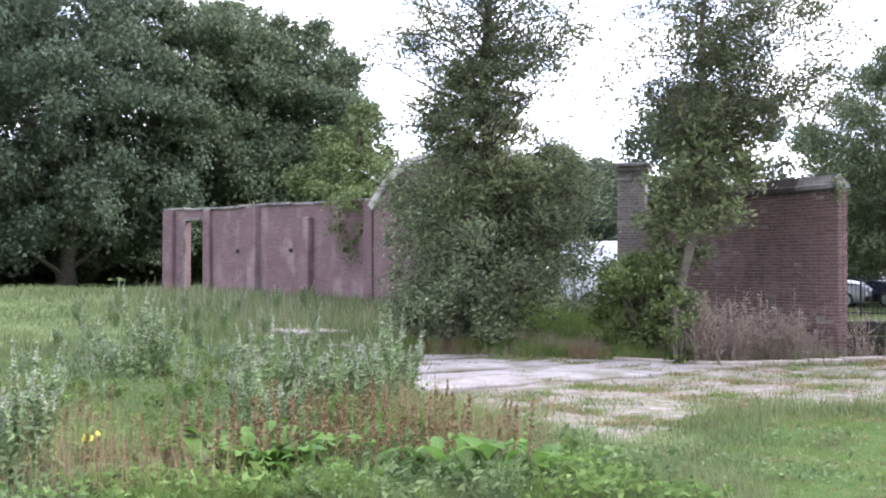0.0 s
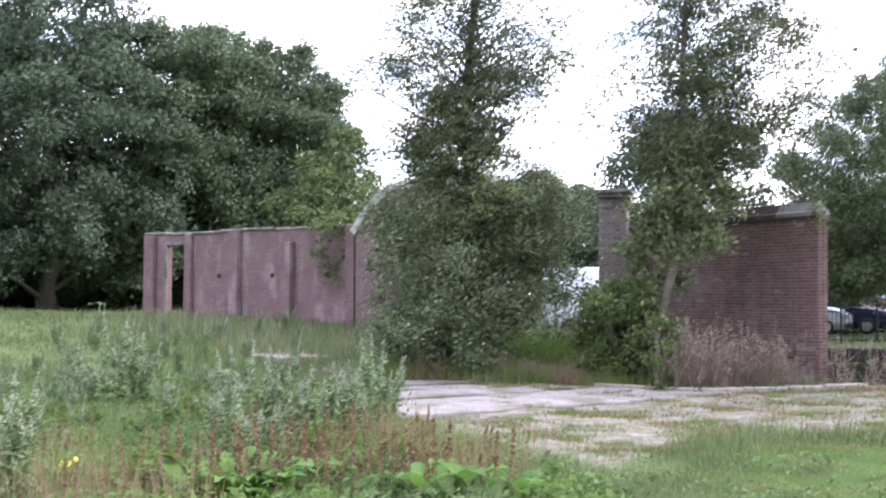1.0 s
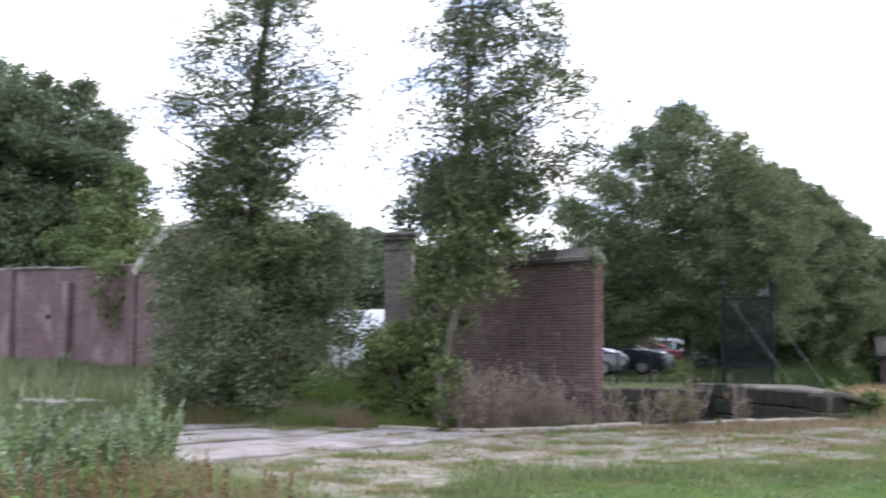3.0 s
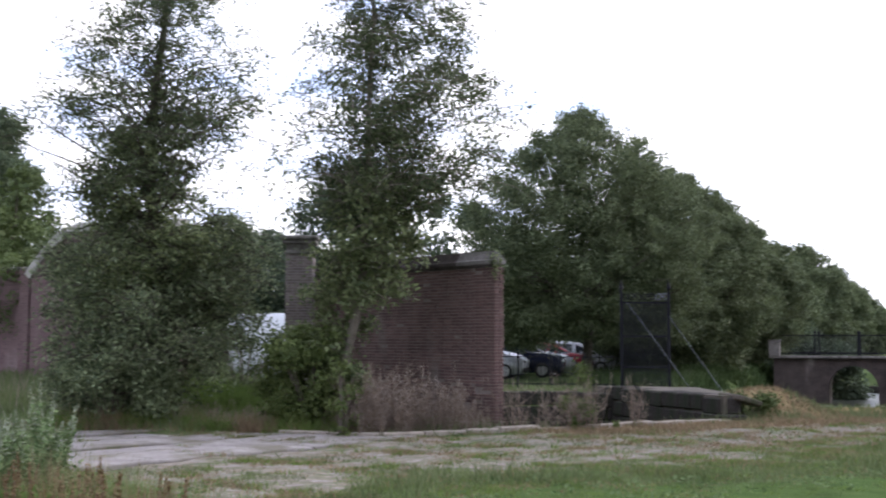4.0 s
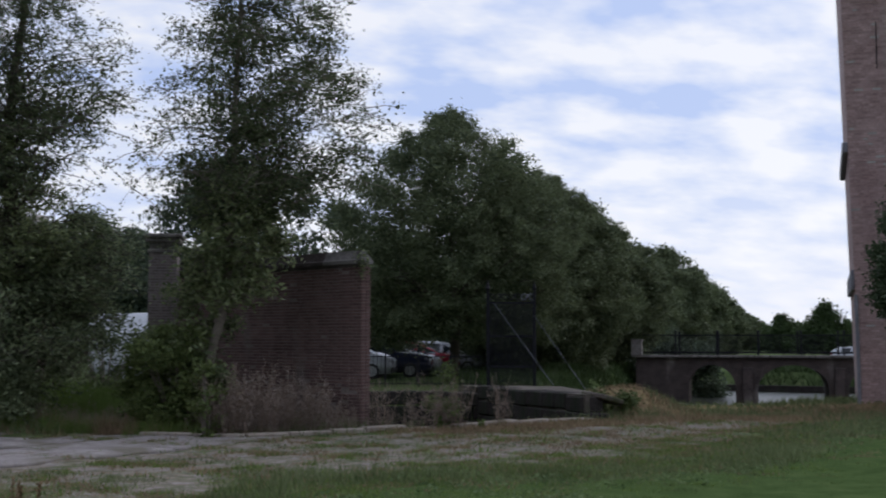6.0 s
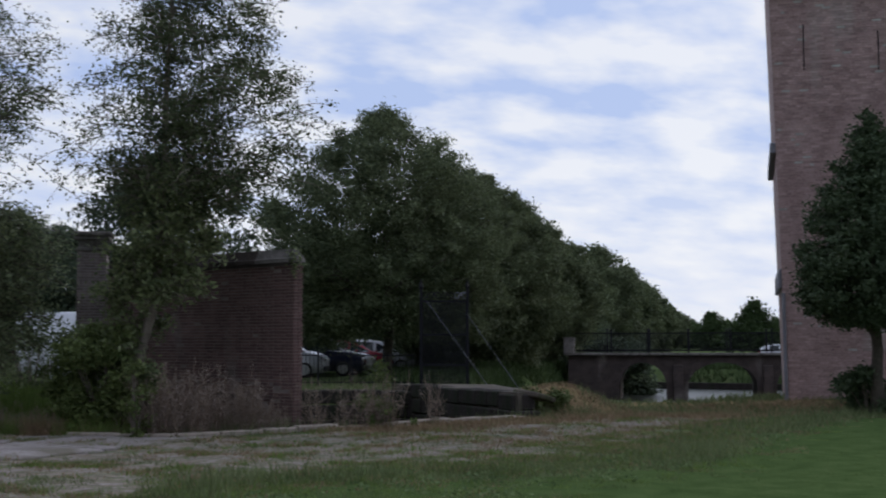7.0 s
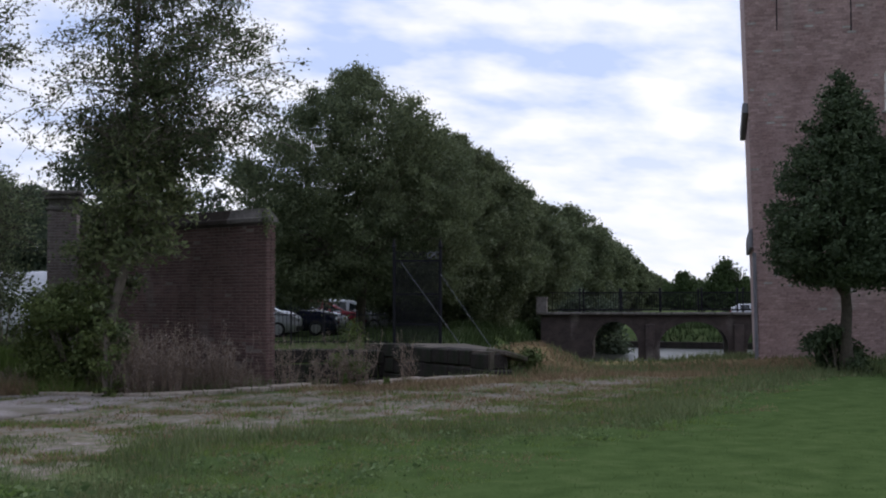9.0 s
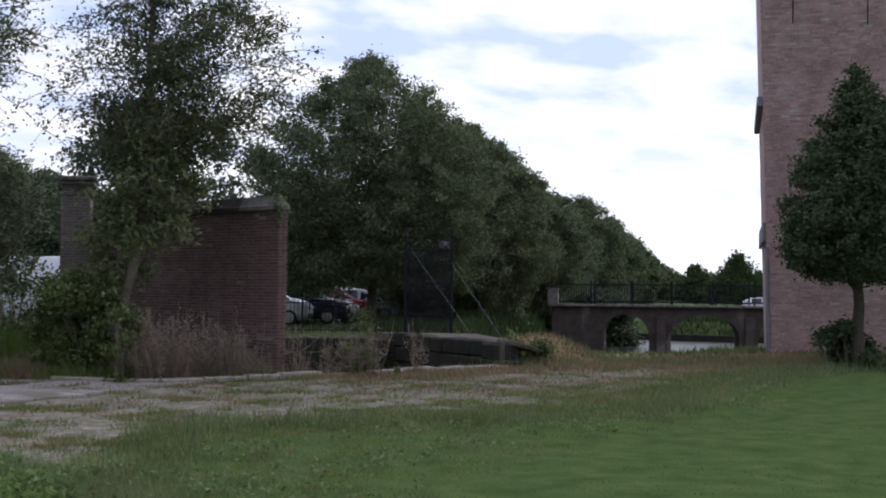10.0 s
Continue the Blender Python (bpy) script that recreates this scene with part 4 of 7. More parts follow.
# ---- tower ----
def tower():
    az = radians(38.85)
    cx, cy = 36.5 * math.sin(az), 36.5 * math.cos(az)
    # local x along the seen face to the right, local y back along the narrow side
    t = thing("tower", (cx, cy, 0), "tall old brick castle tower with iron wall anchors", "tower", rz=-37.3)
    g = Geo()
    H, W, D, lean = 17.0, 13.0, 6.5, 0.45
    xs = lambda z: -lean * z / H
    v = [(xs(-1), 0, -1), (W, 0, -1), (W, D, -1), (xs(-1), D, -1), (xs(H), 0, H), (W, 0, H), (W, D, H), (xs(H), D, H)]
    wx0, wx1, wz0, wz1 = 3.45, 4.5, 6.75, 7.85
    g.add(v, [[1, 2, 6, 5], [2, 3, 7, 6], [3, 0, 4, 7], [4, 5, 6, 7]])
    # seen face with a window opening through it
    def pt(x, z):
        return (x if x > 0.5 else xs(z), 0.0, z)
    xs_ = [0.0, wx0, wx1, W]
    zs_ = [-1, wz0, wz1, H]
    for i in range(3):
        for j in range(3):
            if i == 1 and j == 1:
                continue
            g.add([pt(xs_[i], zs_[j]), pt(xs_[i + 1], zs_[j]), pt(xs_[i + 1], zs_[j + 1]), pt(xs_[i], zs_[j + 1])], [[0, 1, 2, 3]])
    a = [(wx0, wz0), (wx1, wz0), (wx1, wz1), (wx0, wz1)]
    for (x0, z0), (x1, z1) in zip(a, a[1:] + a[:1]):
        g.add([(x0, 0, z0), (x1, 0, z1), (x1, 0.3, z1), (x0, 0.3, z0)], [[0, 1, 2, 3]])
    part("wall", g.mesh("wall", MAT["tower"]), t)
    win = new("window")
    win.parent = t
    win.location = ((wx0 + wx1) / 2, 0.12, (wz0 + wz1) / 2)
    g = Geo()
    w2, h2 = (wx1 - wx0) / 2, (wz1 - wz0) / 2
    for c, s in (((0, 0, h2 - 0.05), (2 * w2, 0.09, 0.1)), ((0, 0, -h2 + 0.05), (2 * w2, 0.09, 0.1)), ((-w2 + 0.05, 0, 0), (0.1, 0.09, 2 * h2 - 0.2)), ((w2 - 0.05, 0, 0), (0.1, 0.09, 2 * h2 - 0.2)), ((0, 0, 0), (0.05, 0.07, 2 * h2 - 0.2)), ((0, 0, 0.15), (2 * w2 - 0.2, 0.06, 0.05))):
        g.box(c, s, bevel=0.006)
    part("window_frame", g.mesh("window_frame", MAT["frame_white"]), win, "white painted window frame")
    g = Geo()
    g.box((0, 0.04, 0), (2 * w2 - 0.18, 0.012, 2 * h2 - 0.18))
    part("pane", g.mesh("pane", MAT["glass"]), win)
    g = Geo()
    g.box((0, -0.1, -h2 - 0.03), (2 * w2 + 0.16, 0.26, 0.07), bevel=0.01)
    part("sill", g.mesh("sill", MAT["pale"]), win)
    for x, z0, z1 in ((0.62, 9.1, 10.4), (0.85, 4.6, 5.3), (2.6, 9.0, 10.1)):
        g = Geo()
        g.box((x, -0.02, (z0 + z1) / 2), (0.035, 0.03, z1 - z0), bevel=0.006)
        part("wall_anchor", g.mesh("wall_anchor", MAT["iron"]), t, "rusty iron wall anchor")
    for z, pr, h in ((6.95, 0.16, 0.3), (3.3, 0.1, 0.55)):
        g = Geo()
        g.box((-pr / 2 - lean * z / H, 3.2, z), (pr, 6.4, h), bevel=0.03)
        part("string_course", g.mesh("string_course", MAT["lead"]), t, "projecting stone band")
    g = Geo()
    g.box((W / 2 - 0.2, -0.06, 11.35), (W + 0.3, 0.16, 0.28), bevel=0.03)
    part("cornice", g.mesh("cornice", MAT["tower"]), t)
    g = Geo()
    g.tube([(-0.02, -0.05, -0.6), (-0.06, -0.05, 2.9)], 0.05, 8)
    part("downpipe", g.mesh("downpipe", MAT["lead"]), t, "grey metal downpipe")

    # bricks in courses, each a little proud or shy of its neighbours
    rng = np.random.default_rng(44)
    run, light, count = Geo(), Geo(), 0
    shapes = [Geo().box((0, 0, 0), (L, 0.03, 0.058), bevel=0.004).mesh("brick", MAT["tower_piece"]) for L in (0.228, 0.108)]
    for c in range(-6, 158):
        z = 0.036 + 0.072 * c
        x, head = -lean * z / H + (0.06 if c % 2 else 0.0), 0
        while x < 4.9:
            head = (rng.random() < 0.35)
            L = 0.118 if head else 0.238
            px, py = x + L / 2, -0.009 + 0.004 * rng.normal()
            x += L
            if wx0 - 0.05 < px < wx1 + 0.05 and wz0 - 0.05 < z < wz1 + 0.05 or rng.random() < 0.015:
                continue
            if count < 300 and 0 < z < 1.6 and px < 3.2:
                ob = part("brick", shapes[int(head)], t)
                ob.location = (px, py, z)
                count += 1
            else:
                (light if rng.random() < 0.025 else run).box((px, py, z), (L - 0.01, 0.03, 0.058), 0, 0.0)
    part("brick_run", run.mesh("brick_run", MAT["tower_brick"]), t, kind="stuff")
    part("pale_brick_run", light.mesh("pale_brick_run", MAT["pale_curve"]), t, "pale replaced bricks", kind="stuff")


tower()


# ---- bridge ----
def bridge():
    a, b = Vector((32.3, 57.6)), Vector((47.0, 47.75))
    d = b - a
    L = d.length
    br = thing("bridge", (a.x, a.y, 0), "dark brick arched bridge with a pale stone band and iron railing", "bridge", rz=math.degrees(math.atan2(d.y, d.x)))
    arches = [(2.6, 4.95), (6.05, 9.45), (10.4, 13.6)]
    deck = 0.80

    def under(s):
        for p, q in arches:
            if p < s < q:
                r = (q - p) / 2
                u = (s - p - r) / r
                return -0.75 + 1.17 * math.sqrt(max(0.0, 1 - u * u))
        return -2.4
    cuts = sorted({0.0, L, *[e for pq in arches for e in pq], *[p + (q - p) * (0.5 - 0.5 * math.cos(math.pi * i / 18)) for p, q in arches for i in range(1, 18)]})
    g = Geo()
    wdt = 4.2
    for s0, s1 in zip(cuts, cuts[1:]):
        z0, z1 = under(s0 + 1e-4), under(s1 - 1e-4)
        v = [(s0, 0, z0), (s1, 0, z1), (s1, 0, deck), (s0, 0, deck)]
        v += [(x, wdt, z) for x, _, z in v]
        g.add(v, [[0, 1, 2, 3], [5, 4, 7, 6], [3, 2, 6, 7], [1, 0, 4, 5]])
        if z0 > -2:
            continue
        g.add(v, [[0, 3, 7, 4], [1, 5, 6, 2]])
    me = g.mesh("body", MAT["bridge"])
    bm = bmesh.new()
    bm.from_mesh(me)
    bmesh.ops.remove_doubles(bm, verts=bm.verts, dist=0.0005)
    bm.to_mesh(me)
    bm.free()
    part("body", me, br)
    for p, q in arches:
        r = (q - p) / 2
        g = Geo()
        n = 22
        for i in range(n):
            t0, t1 = math.pi * i / n + 0.006, math.pi * (i + 1) / n - 0.006
            v = []
            for t in (t0, t1):
                for e in (1.0, 1.0 + 0.26 / r):
                    v.append((p + r - r * e * math.cos(t), -0.04, -0.75 + (1.17 + (e - 1) * r) * math.sin(t)))
            v += [(x, 0.06, z) for x, _, z in v]
            g.add(v, [[0, 1, 3, 2], [1, 5, 7, 3], [0, 2, 6, 4], [0, 4, 5, 1], [2, 3, 7, 6]])
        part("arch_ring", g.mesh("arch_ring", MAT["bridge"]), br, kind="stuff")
    for x in (5.55, 9.98):
        g = Geo()
        g.box((x, -0.08, -1.0), (0.5, 0.2, 2.6), bevel=0.04)
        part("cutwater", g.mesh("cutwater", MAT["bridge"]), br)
    x = -0.2
    while x < L:
        g = Geo()
        g.box((x + 0.62, -0.03, deck + 0.05), (1.23, 0.4, 0.13), bevel=0.02)
        part("band_stone", g.mesh("band_stone", MAT["coping"]), br)
        x += 1.24
    g = Geo()
    g.box((0.05, 0, deck + 0.45), (0.55, 0.55, 0.75), bevel=0.03)
    g.box((0.05, 0, deck + 0.86), (0.62, 0.62, 0.08), bevel=0.02)
    part("end_post", g.mesh("end_post", MAT["coping"]), br, "square pale stone end post")
    rail = new("railing")
    rail.parent = br
    tagged(rail, "black wrought iron railing")
    for yy in (0.05, wdt - 0.1):
        for z in (deck + 0.22, deck + 1.12):
            g = Geo()
            g.box((L / 2 + 0.2, yy, z), (L - 0.3, 0.045, 0.045))
            part("rail", g.mesh("rail", MAT["iron"]), rail)
        s = 2.0
        while s < L:
            g = Geo()
            g.box((s, yy, deck + 0.68), (0.09, 0.09, 1.18), bevel=0.01)
            g.box((s, yy, deck + 1.3), (0.12, 0.12, 0.1), bevel=0.03)
            part("post", g.mesh("post", MAT["iron"]), rail)
            s += 2.05
        picket = Geo().box((0, 0, 0), (0.022, 0.022, 0.95)).mesh("picket", MAT["iron"])
        s = 0.6
        while s < L:
            ob = part("picket", picket, rail)
            ob.location = (s, yy, deck + 0.66)
            s += 0.13


bridge()
g = Geo()
for i in range(4):
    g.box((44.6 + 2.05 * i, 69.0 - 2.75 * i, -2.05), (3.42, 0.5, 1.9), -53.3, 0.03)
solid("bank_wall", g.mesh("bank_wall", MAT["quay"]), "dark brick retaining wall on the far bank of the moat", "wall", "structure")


# ---- iron gate with its stays, and the fence of the car park ----
def iron_gate():
    x0, y0, x1, y1 = 15.5, 36.9, 16.85, 36.35
    z0 = float(ground_z(16.1, 36.6))
    d = Vector((x1 - x0, y1 - y0))
    L = d.length
    gt = thing("iron_gate", (x0, y0, z0), "tall black wrought iron gate with scrolled cresting, held by two stays", "gate", rz=math.degrees(math.atan2(d.y, d.x)))
    H = 2.75
    for x in (0.0, L):
        g = Geo()
        g.box((x, 0, 1.5), (0.09, 0.09, 3.2), bevel=0.012)
        g.add(*tube([(x, 0, 3.1), (x, 0, 3.2), (x, 0, 3.3), (x, 0, 3.48)], [0.03, 0.07, 0.04, 0.005], 8))
        part("post", g.mesh("post", MAT["iron"]), gt)
    for z in (0.12, 0.75, 1.7, H):
        g = Geo()
        g.box((L / 2, 0, z), (L, 0.05, 0.06))
        part("rail", g.mesh("rail", MAT["iron"]), gt)
    n = 26
    bar = Geo().box((0, 0, 0), (0.026, 0.026, H - 0.05)).mesh("bar", MAT["iron"])
    for i in range(1, n):
        ob = part("bar", bar, gt)
        ob.location = (L * i / n, 0, H / 2 + 0.06)
    for i in range(7):
        g = Geo()
        t = np.linspace(0, 2.4 * math.pi, 22)
        r = 0.13 * (1 - 0.75 * t / t[-1])
        x = L * (i + 0.5) / 7
        g.tube(np.stack([x + r * np.cos(t) * (1 if i % 2 else -1), 0 * t, H + 0.16 + r * np.sin(t)], 1), 0.016, 5)
        part("scroll", g.mesh("scroll", MAT["iron"] if i < 5 else MAT["strut"]), gt)
    for x, dx, dy, top in ((0.18, 1.95, -0.6, 2.75), (L - 0.02, 1.6, -0.3, 2.35)):
        g = Geo()
        g.tube([(x, -0.04, top), (x + dx, dy, 0.02)], 0.011, 7)
        part("stay", g.mesh("stay", MAT["strut"]), gt, "grey steel stay")
        g = Geo()
        g.box((x + dx, dy, 0.01), (0.2, 0.2, 0.04), bevel=0.005)
        part("foot_plate", g.mesh("foot_plate", MAT["strut"]), gt)


iron_gate()


def fence():
    a, b = Vector((9.0, 40.6)), Vector((15.35, 37.0))
    d = b - a
    L = d.length
    z0 = 0.08
    f = thing("fence", (a.x, a.y, z0), "low black iron picket fence along the car park", "fence", rz=math.degrees(math.atan2(d.y, d.x)))
    s = 0.0
    while s <= L:
        g = Geo()
        g.box((s, 0, 0.6), (0.05, 0.05, 1.2), bevel=0.008)
        part("post", g.mesh("post", MAT["iron"]), f)
        s += 1.05
    for z in (0.2, 1.05):
        g = Geo()
        g.box((L / 2, 0, z), (L, 0.03, 0.03))
        part("rail", g.mesh("rail", MAT["iron"]), f)
    pk = Geo().box((0, 0, 0), (0.014, 0.014, 1.02)).mesh("picket", MAT["iron"])
    s = 0.06
    while s < L:
        ob = part("picket", pk, f)
        ob.location = (s, 0, 0.62)
        s += 0.125


fence()


# ---- vehicles ----
def wheel(parent, x, y, r, w=0.2):
    wh = new("wheel")
    wh.parent = parent
    wh.location = (x, y, r)
    g = Geo()
    a = np.linspace(0, 2 * math.pi, 20, endpoint=False)
    prof = [(-w / 2, r * 0.66), (-w / 2, r * 0.93), (-w * 0.32, r), (w * 0.32, r), (w / 2, r * 0.93), (w / 2, r * 0.66)]
    v = [(q * math.cos(t), p, q * math.sin(t)) for t in a for p, q in prof]
    k = len(prof)
    g.add(v, [[i * k + j, i * k + j + 1, ((i + 1) % 20) * k + j + 1, ((i + 1) % 20) * k + j] for i in range(20) for j in range(k - 1)])
    part("tyre", g.mesh("tyre", MAT["rubber"], True), wh)
    g = Geo()
    for s in (-1, 1):
        g.add([(r * 0.67 * math.cos(t), s * w * 0.38, r * 0.67 * math.sin(t)) for t in a] + [(0, s * w * 0.42, 0)], [[i, (i + 1) % 20, 20] for i in range(20)])
    for i in range(5):
        t = 2 * math.pi * i / 5
        for s in (-1, 1):
            g.box((0.36 * r * math.cos(t), s * w * 0.44, 0.36 * r * math.sin(t)), (0.09, 0.02, 0.09))
    part("rim", g.mesh("rim", MAT["rim"]), wh)


def vehicle(name, paint, at, heading, L, W, stations, wheels, r, label, category, panes, shield):
    """Loft of cross-sections. stations: (x from the tail 0..1, sill z, belt z, roof z, belt half width 0..1, roof half width 0..1)."""
    c = thing(name, (at[0], at[1], float(ground_z(at[0], at[1]))), label, category, "parked vehicles", rz=heading)
    hw = W / 2
    rings = []
    for x, zs, zb, zr, wb, wr in stations:
        X = (x - 0.5) * L
        zm = zs + 0.45 * (zb - zs)
        rings.append([(X, -hw * wb * 0.93, zs), (X, -hw * wb, zm), (X, -hw * wb * 0.97, zb), (X, -hw * wr, zr - 0.04), (X, -hw * wr * 0.8, zr), (X, hw * wr * 0.8, zr), (X, hw * wr, zr - 0.04), (X, hw * wb * 0.97, zb), (X, hw * wb, zm), (X, hw * wb * 0.93, zs)])
    k = 10
    v = np.array(rings)
    n = len(rings)
    g = Geo()
    g.add(v.reshape(-1, 3), [[i * k + j, (i + 1) * k + j, (i + 1) * k + (j + 1) % k, i * k + (j + 1) % k] for i in range(n - 1) for j in range(k)] + [list(range(k)), [(n - 1) * k + j for j in range(k)][::-1]])
    part("body", g.mesh("body", paint, True), c)

    def pane(i, j, lo, hi, side):
        q0, q1 = (2, 3) if side < 0 else (7, 6)
        e0, e1 = 0.08, 0.92
        pts = []
        for idx, e in ((i, e0), (j, e1)):
            A, B = v[i] + (v[j] - v[i]) * e, None
            pts.append((A[q0] + (A[q1] - A[q0]) * lo, A[q0] + (A[q1] - A[q0]) * hi))
        off = np.array([0, 0.012 * side, 0.004])
        g = Geo()
        g.add([pts[0][0] + off, pts[1][0] + off, pts[1][1] + off, pts[0][1] + off, pts[0][0], pts[1][0], pts[1][1], pts[0][1]], [[0, 1, 2, 3], [0, 4, 5, 1], [1, 5, 6, 2], [2, 6, 7, 3], [3, 7, 4, 0]])
        part("side_window", g.mesh("side_window", MAT["glass"]), c)
    for i, j in panes:
        for side in (-1, 1):
            pane(i, j, 0.1, 0.88, side)
    for i, j in shield:
        g = Geo()
        A, B = v[i], v[j]
        p = [A[4] * 0.92 + A[5] * 0.08, A[5] * 0.92 + A[4] * 0.08, B[5] * 0.98 + B[4] * 0.02, B[4] * 0.98 + B[5] * 0.02]
        off = np.array([0.006 if B[4][0] > A[4][0] else -0.006, 0, 0.014])
        g.add([q + off for q in p] + p, [[0, 1, 2, 3], [0, 4, 5, 1], [1, 5, 6, 2], [2, 6, 7, 3], [3, 7, 4, 0]])
        part("windscreen", g.mesh("windscreen", MAT["glass"]), c)
    for x in wheels:
        for s in (-1, 1):
            wheel(c, (x - 0.5) * L, s * (hw - 0.1), r)
    nose, tail = v[-1], v[0]
    for s in (-1, 1):
        g = Geo()
        g.box(((0.5 - 0.03) * L, s * hw * 0.66, stations[-2][2] - 0.09), (0.3, 0.34, 0.15), bevel=0.05)
        part("headlight", g.mesh("headlight", MAT["lamp"]), c)
        g = Geo()
        g.box((-0.495 * L, s * hw * 0.74, 0.85), (0.08, 0.2, 0.3), bevel=0.03)
        part("tail_light", g.mesh("tail_light", MAT["red"]), c)
        g = Geo()
        g.box(((0.64 - 0.5) * L, s * (hw + 0.08), stations[len(stations) // 2][2] + 0.06), (0.12, 0.18, 0.13), bevel=0.04)
        part("mirror", g.mesh("mirror", MAT["trimblack"]), c)
    g = Geo()
    g.box((0.49 * L, 0, 0.36), (0.16, W * 0.9, 0.22), bevel=0.06)
    part("front_bumper", g.mesh("front_bumper", MAT["trimblack"]), c)
    g = Geo()
    g.box((-0.49 * L, 0, 0.4), (0.14, W * 0.9, 0.22), bevel=0.06)
    part("rear_bumper", g.mesh("rear_bumper", MAT["trimblack"]), c)
    return c


HATCH = [(0.0, 0.38, 0.8, 0.86, 0.86, 0.7), (0.03, 0.24, 0.92, 1.2, 0.95, 0.72), (0.16, 0.2, 0.95, 1.44, 1.0, 0.74), (0.34, 0.2, 0.95, 1.49, 1.0, 0.75), (0.52, 0.2, 0.94, 1.46, 1.0, 0.74), (0.6, 0.2, 0.93, 1.36, 1.0, 0.72), (0.76, 0.2, 0.92, 1.0, 0.99, 0.8), (0.9, 0.2, 0.84, 0.91, 0.96, 0.78), (0.97, 0.22, 0.74, 0.8, 0.9, 0.72), (1.0, 0.3, 0.58, 0.64, 0.82, 0.66)]
MPV = [(0.0, 0.38, 0.85, 0.92, 0.88, 0.72), (0.02, 0.24, 1.0, 1.35, 0.96, 0.74), (0.12, 0.2, 1.02, 1.6, 1.0, 0.76), (0.34, 0.2, 1.02, 1.66, 1.0, 0.77), (0.55, 0.2, 1.0, 1.6, 1.0, 0.76), (0.63, 0.2, 0.99, 1.48, 1.0, 0.74), (0.82, 0.2, 0.98, 1.05, 0.99, 0.8), (0.92, 0.2, 0.9, 0.96, 0.96, 0.78), (0.98, 0.22, 0.78, 0.84, 0.9, 0.72), (1.0, 0.3, 0.6, 0.66, 0.82, 0.66)]
VAN = [(0.0, 0.4, 1.1, 2.25, 0.97, 0.84), (0.02, 0.3, 1.15, 2.4, 1.0, 0.86), (0.4, 0.28, 1.15, 2.45, 1.0, 0.86), (0.7, 0.28, 1.15, 2.42, 1.0, 0.86), (0.78, 0.28, 1.13, 2.25, 1.0, 0.82), (0.9, 0.28, 1.1, 1.3, 0.98, 0.8), (0.985, 0.3, 0.9, 1.05, 0.9, 0.74), (1.0, 0.4, 0.6, 0.7, 0.84, 0.66)]
HEAD = -25.0


def car_at(name, paint, nose_az, D, kind, label, L=4.2, W=1.72, heading=HEAD):
    h = Vector((math.cos(radians(heading)), math.sin(radians(heading))))
    nose = Vector((D * math.sin(radians(nose_az)), D * math.cos(radians(nose_az))))
    c = nose - h * (L / 2)
    tall = kind is MPV
    return vehicle(name, paint, (c.x, c.y), heading, L, W, kind, (0.19, 0.8), 0.31, label, "car", [(2, 3), (3, 4), (4, 6)] if tall else [(2, 3), (3, 4), (4, 6)], [(5, 6)])


car_at("car", MAT["silver"], 18.55, 50.8, MPV, "silver people carrier parked on the grass beside the wall", 4.0)
car_at("car", MAT["navy"], 20.25, 52.6, MPV, "dark blue people carrier parked among other cars", 4.3)
car_at("car", MAT["silver"], 20.7, 55.4, HATCH, "silver hatchback parked behind a dark blue car")
car_at("car", MAT["red"], 21.5, 56.0, HATCH, "red hatchback parked under a tree", 4.0)
car_at("car", MAT["white"], 21.2, 60.5, MPV, "white car parked behind a red hatchback", 4.3)
car_at("car", MAT["white"], 22.7, 57.0, HATCH, "white car parked beside the iron gate", 4.2)
car_at("car", MAT["white"], 40.0, 98.0, HATCH, "white car far off beyond the bridge", 4.2, heading=-35.0)
vehicle("van", MAT["white"], (6.75, 45.2), -4.0, 5.2, 2.0, VAN, (0.2, 0.82), 0.34, "white panel van parked behind the gate", "van", [(3, 5)], [(4, 5)])


# ---- trees ----
def crown_points(rng, prof, n, shell=0.5, rough=0.22, boughs=0, hollow=0.55, size=0.2, flat=0.75):
    """Clump centres in a crown whose radius at each height is given by prof [(z, r)], and the way each one faces."""
    zz, rr = np.array([p[0] for p in prof]), np.array([p[1] for p in prof])
    grid = np.linspace(zz[0], zz[-1], 200)
    wgt = np.interp(grid, zz, rr) ** 1.3 + 0.12 * rr.max() ** 1.3
    z = rng.choice(grid, n, p=wgt / wgt.sum()) + rng.normal(0, 0.05, n)
    a = rng.uniform(0, 2 * math.pi, n)
    r = np.interp(z, zz, rr) * rng.uniform(0, 1, n) ** shell
    if boughs:
        # gather the clumps into boughs that swell the outline
        k = rng.integers(0, boughs, n)
        bz = rng.choice(grid, boughs, p=wgt / wgt.sum())
        ba = rng.uniform(0, 2 * math.pi, boughs)
        br = np.interp(bz, zz, rr) * rng.uniform(hollow, 1.0, boughs)
        sz = size * rr.max() * rng.uniform(0.6, 1.25, boughs) * np.clip(1.4 * np.interp(bz, zz, rr) / rr.max(), 0.3, 1)
        c = np.stack([br * np.cos(ba), br * np.sin(ba), bz], 1)
        o = unit(rng.normal(size=(n, 3)))
        return c[k] + o * (sz[k] * rng.uniform(0.3, 1, n) ** 0.4)[:, None] * np.array([1, 1, flat]), o
    s1, s2 = rng.uniform(0, 6, 2)
    r = r * (1 + rough * (np.sin(3 * a + 1.3 * z + s1) * 0.6 + np.sin(5 * a - 2.1 * z + s2) * 0.5))
    return np.stack([r * np.cos(a), r * np.sin(a), z], 1), np.stack([np.cos(a), np.sin(a), 0 * a], 1)


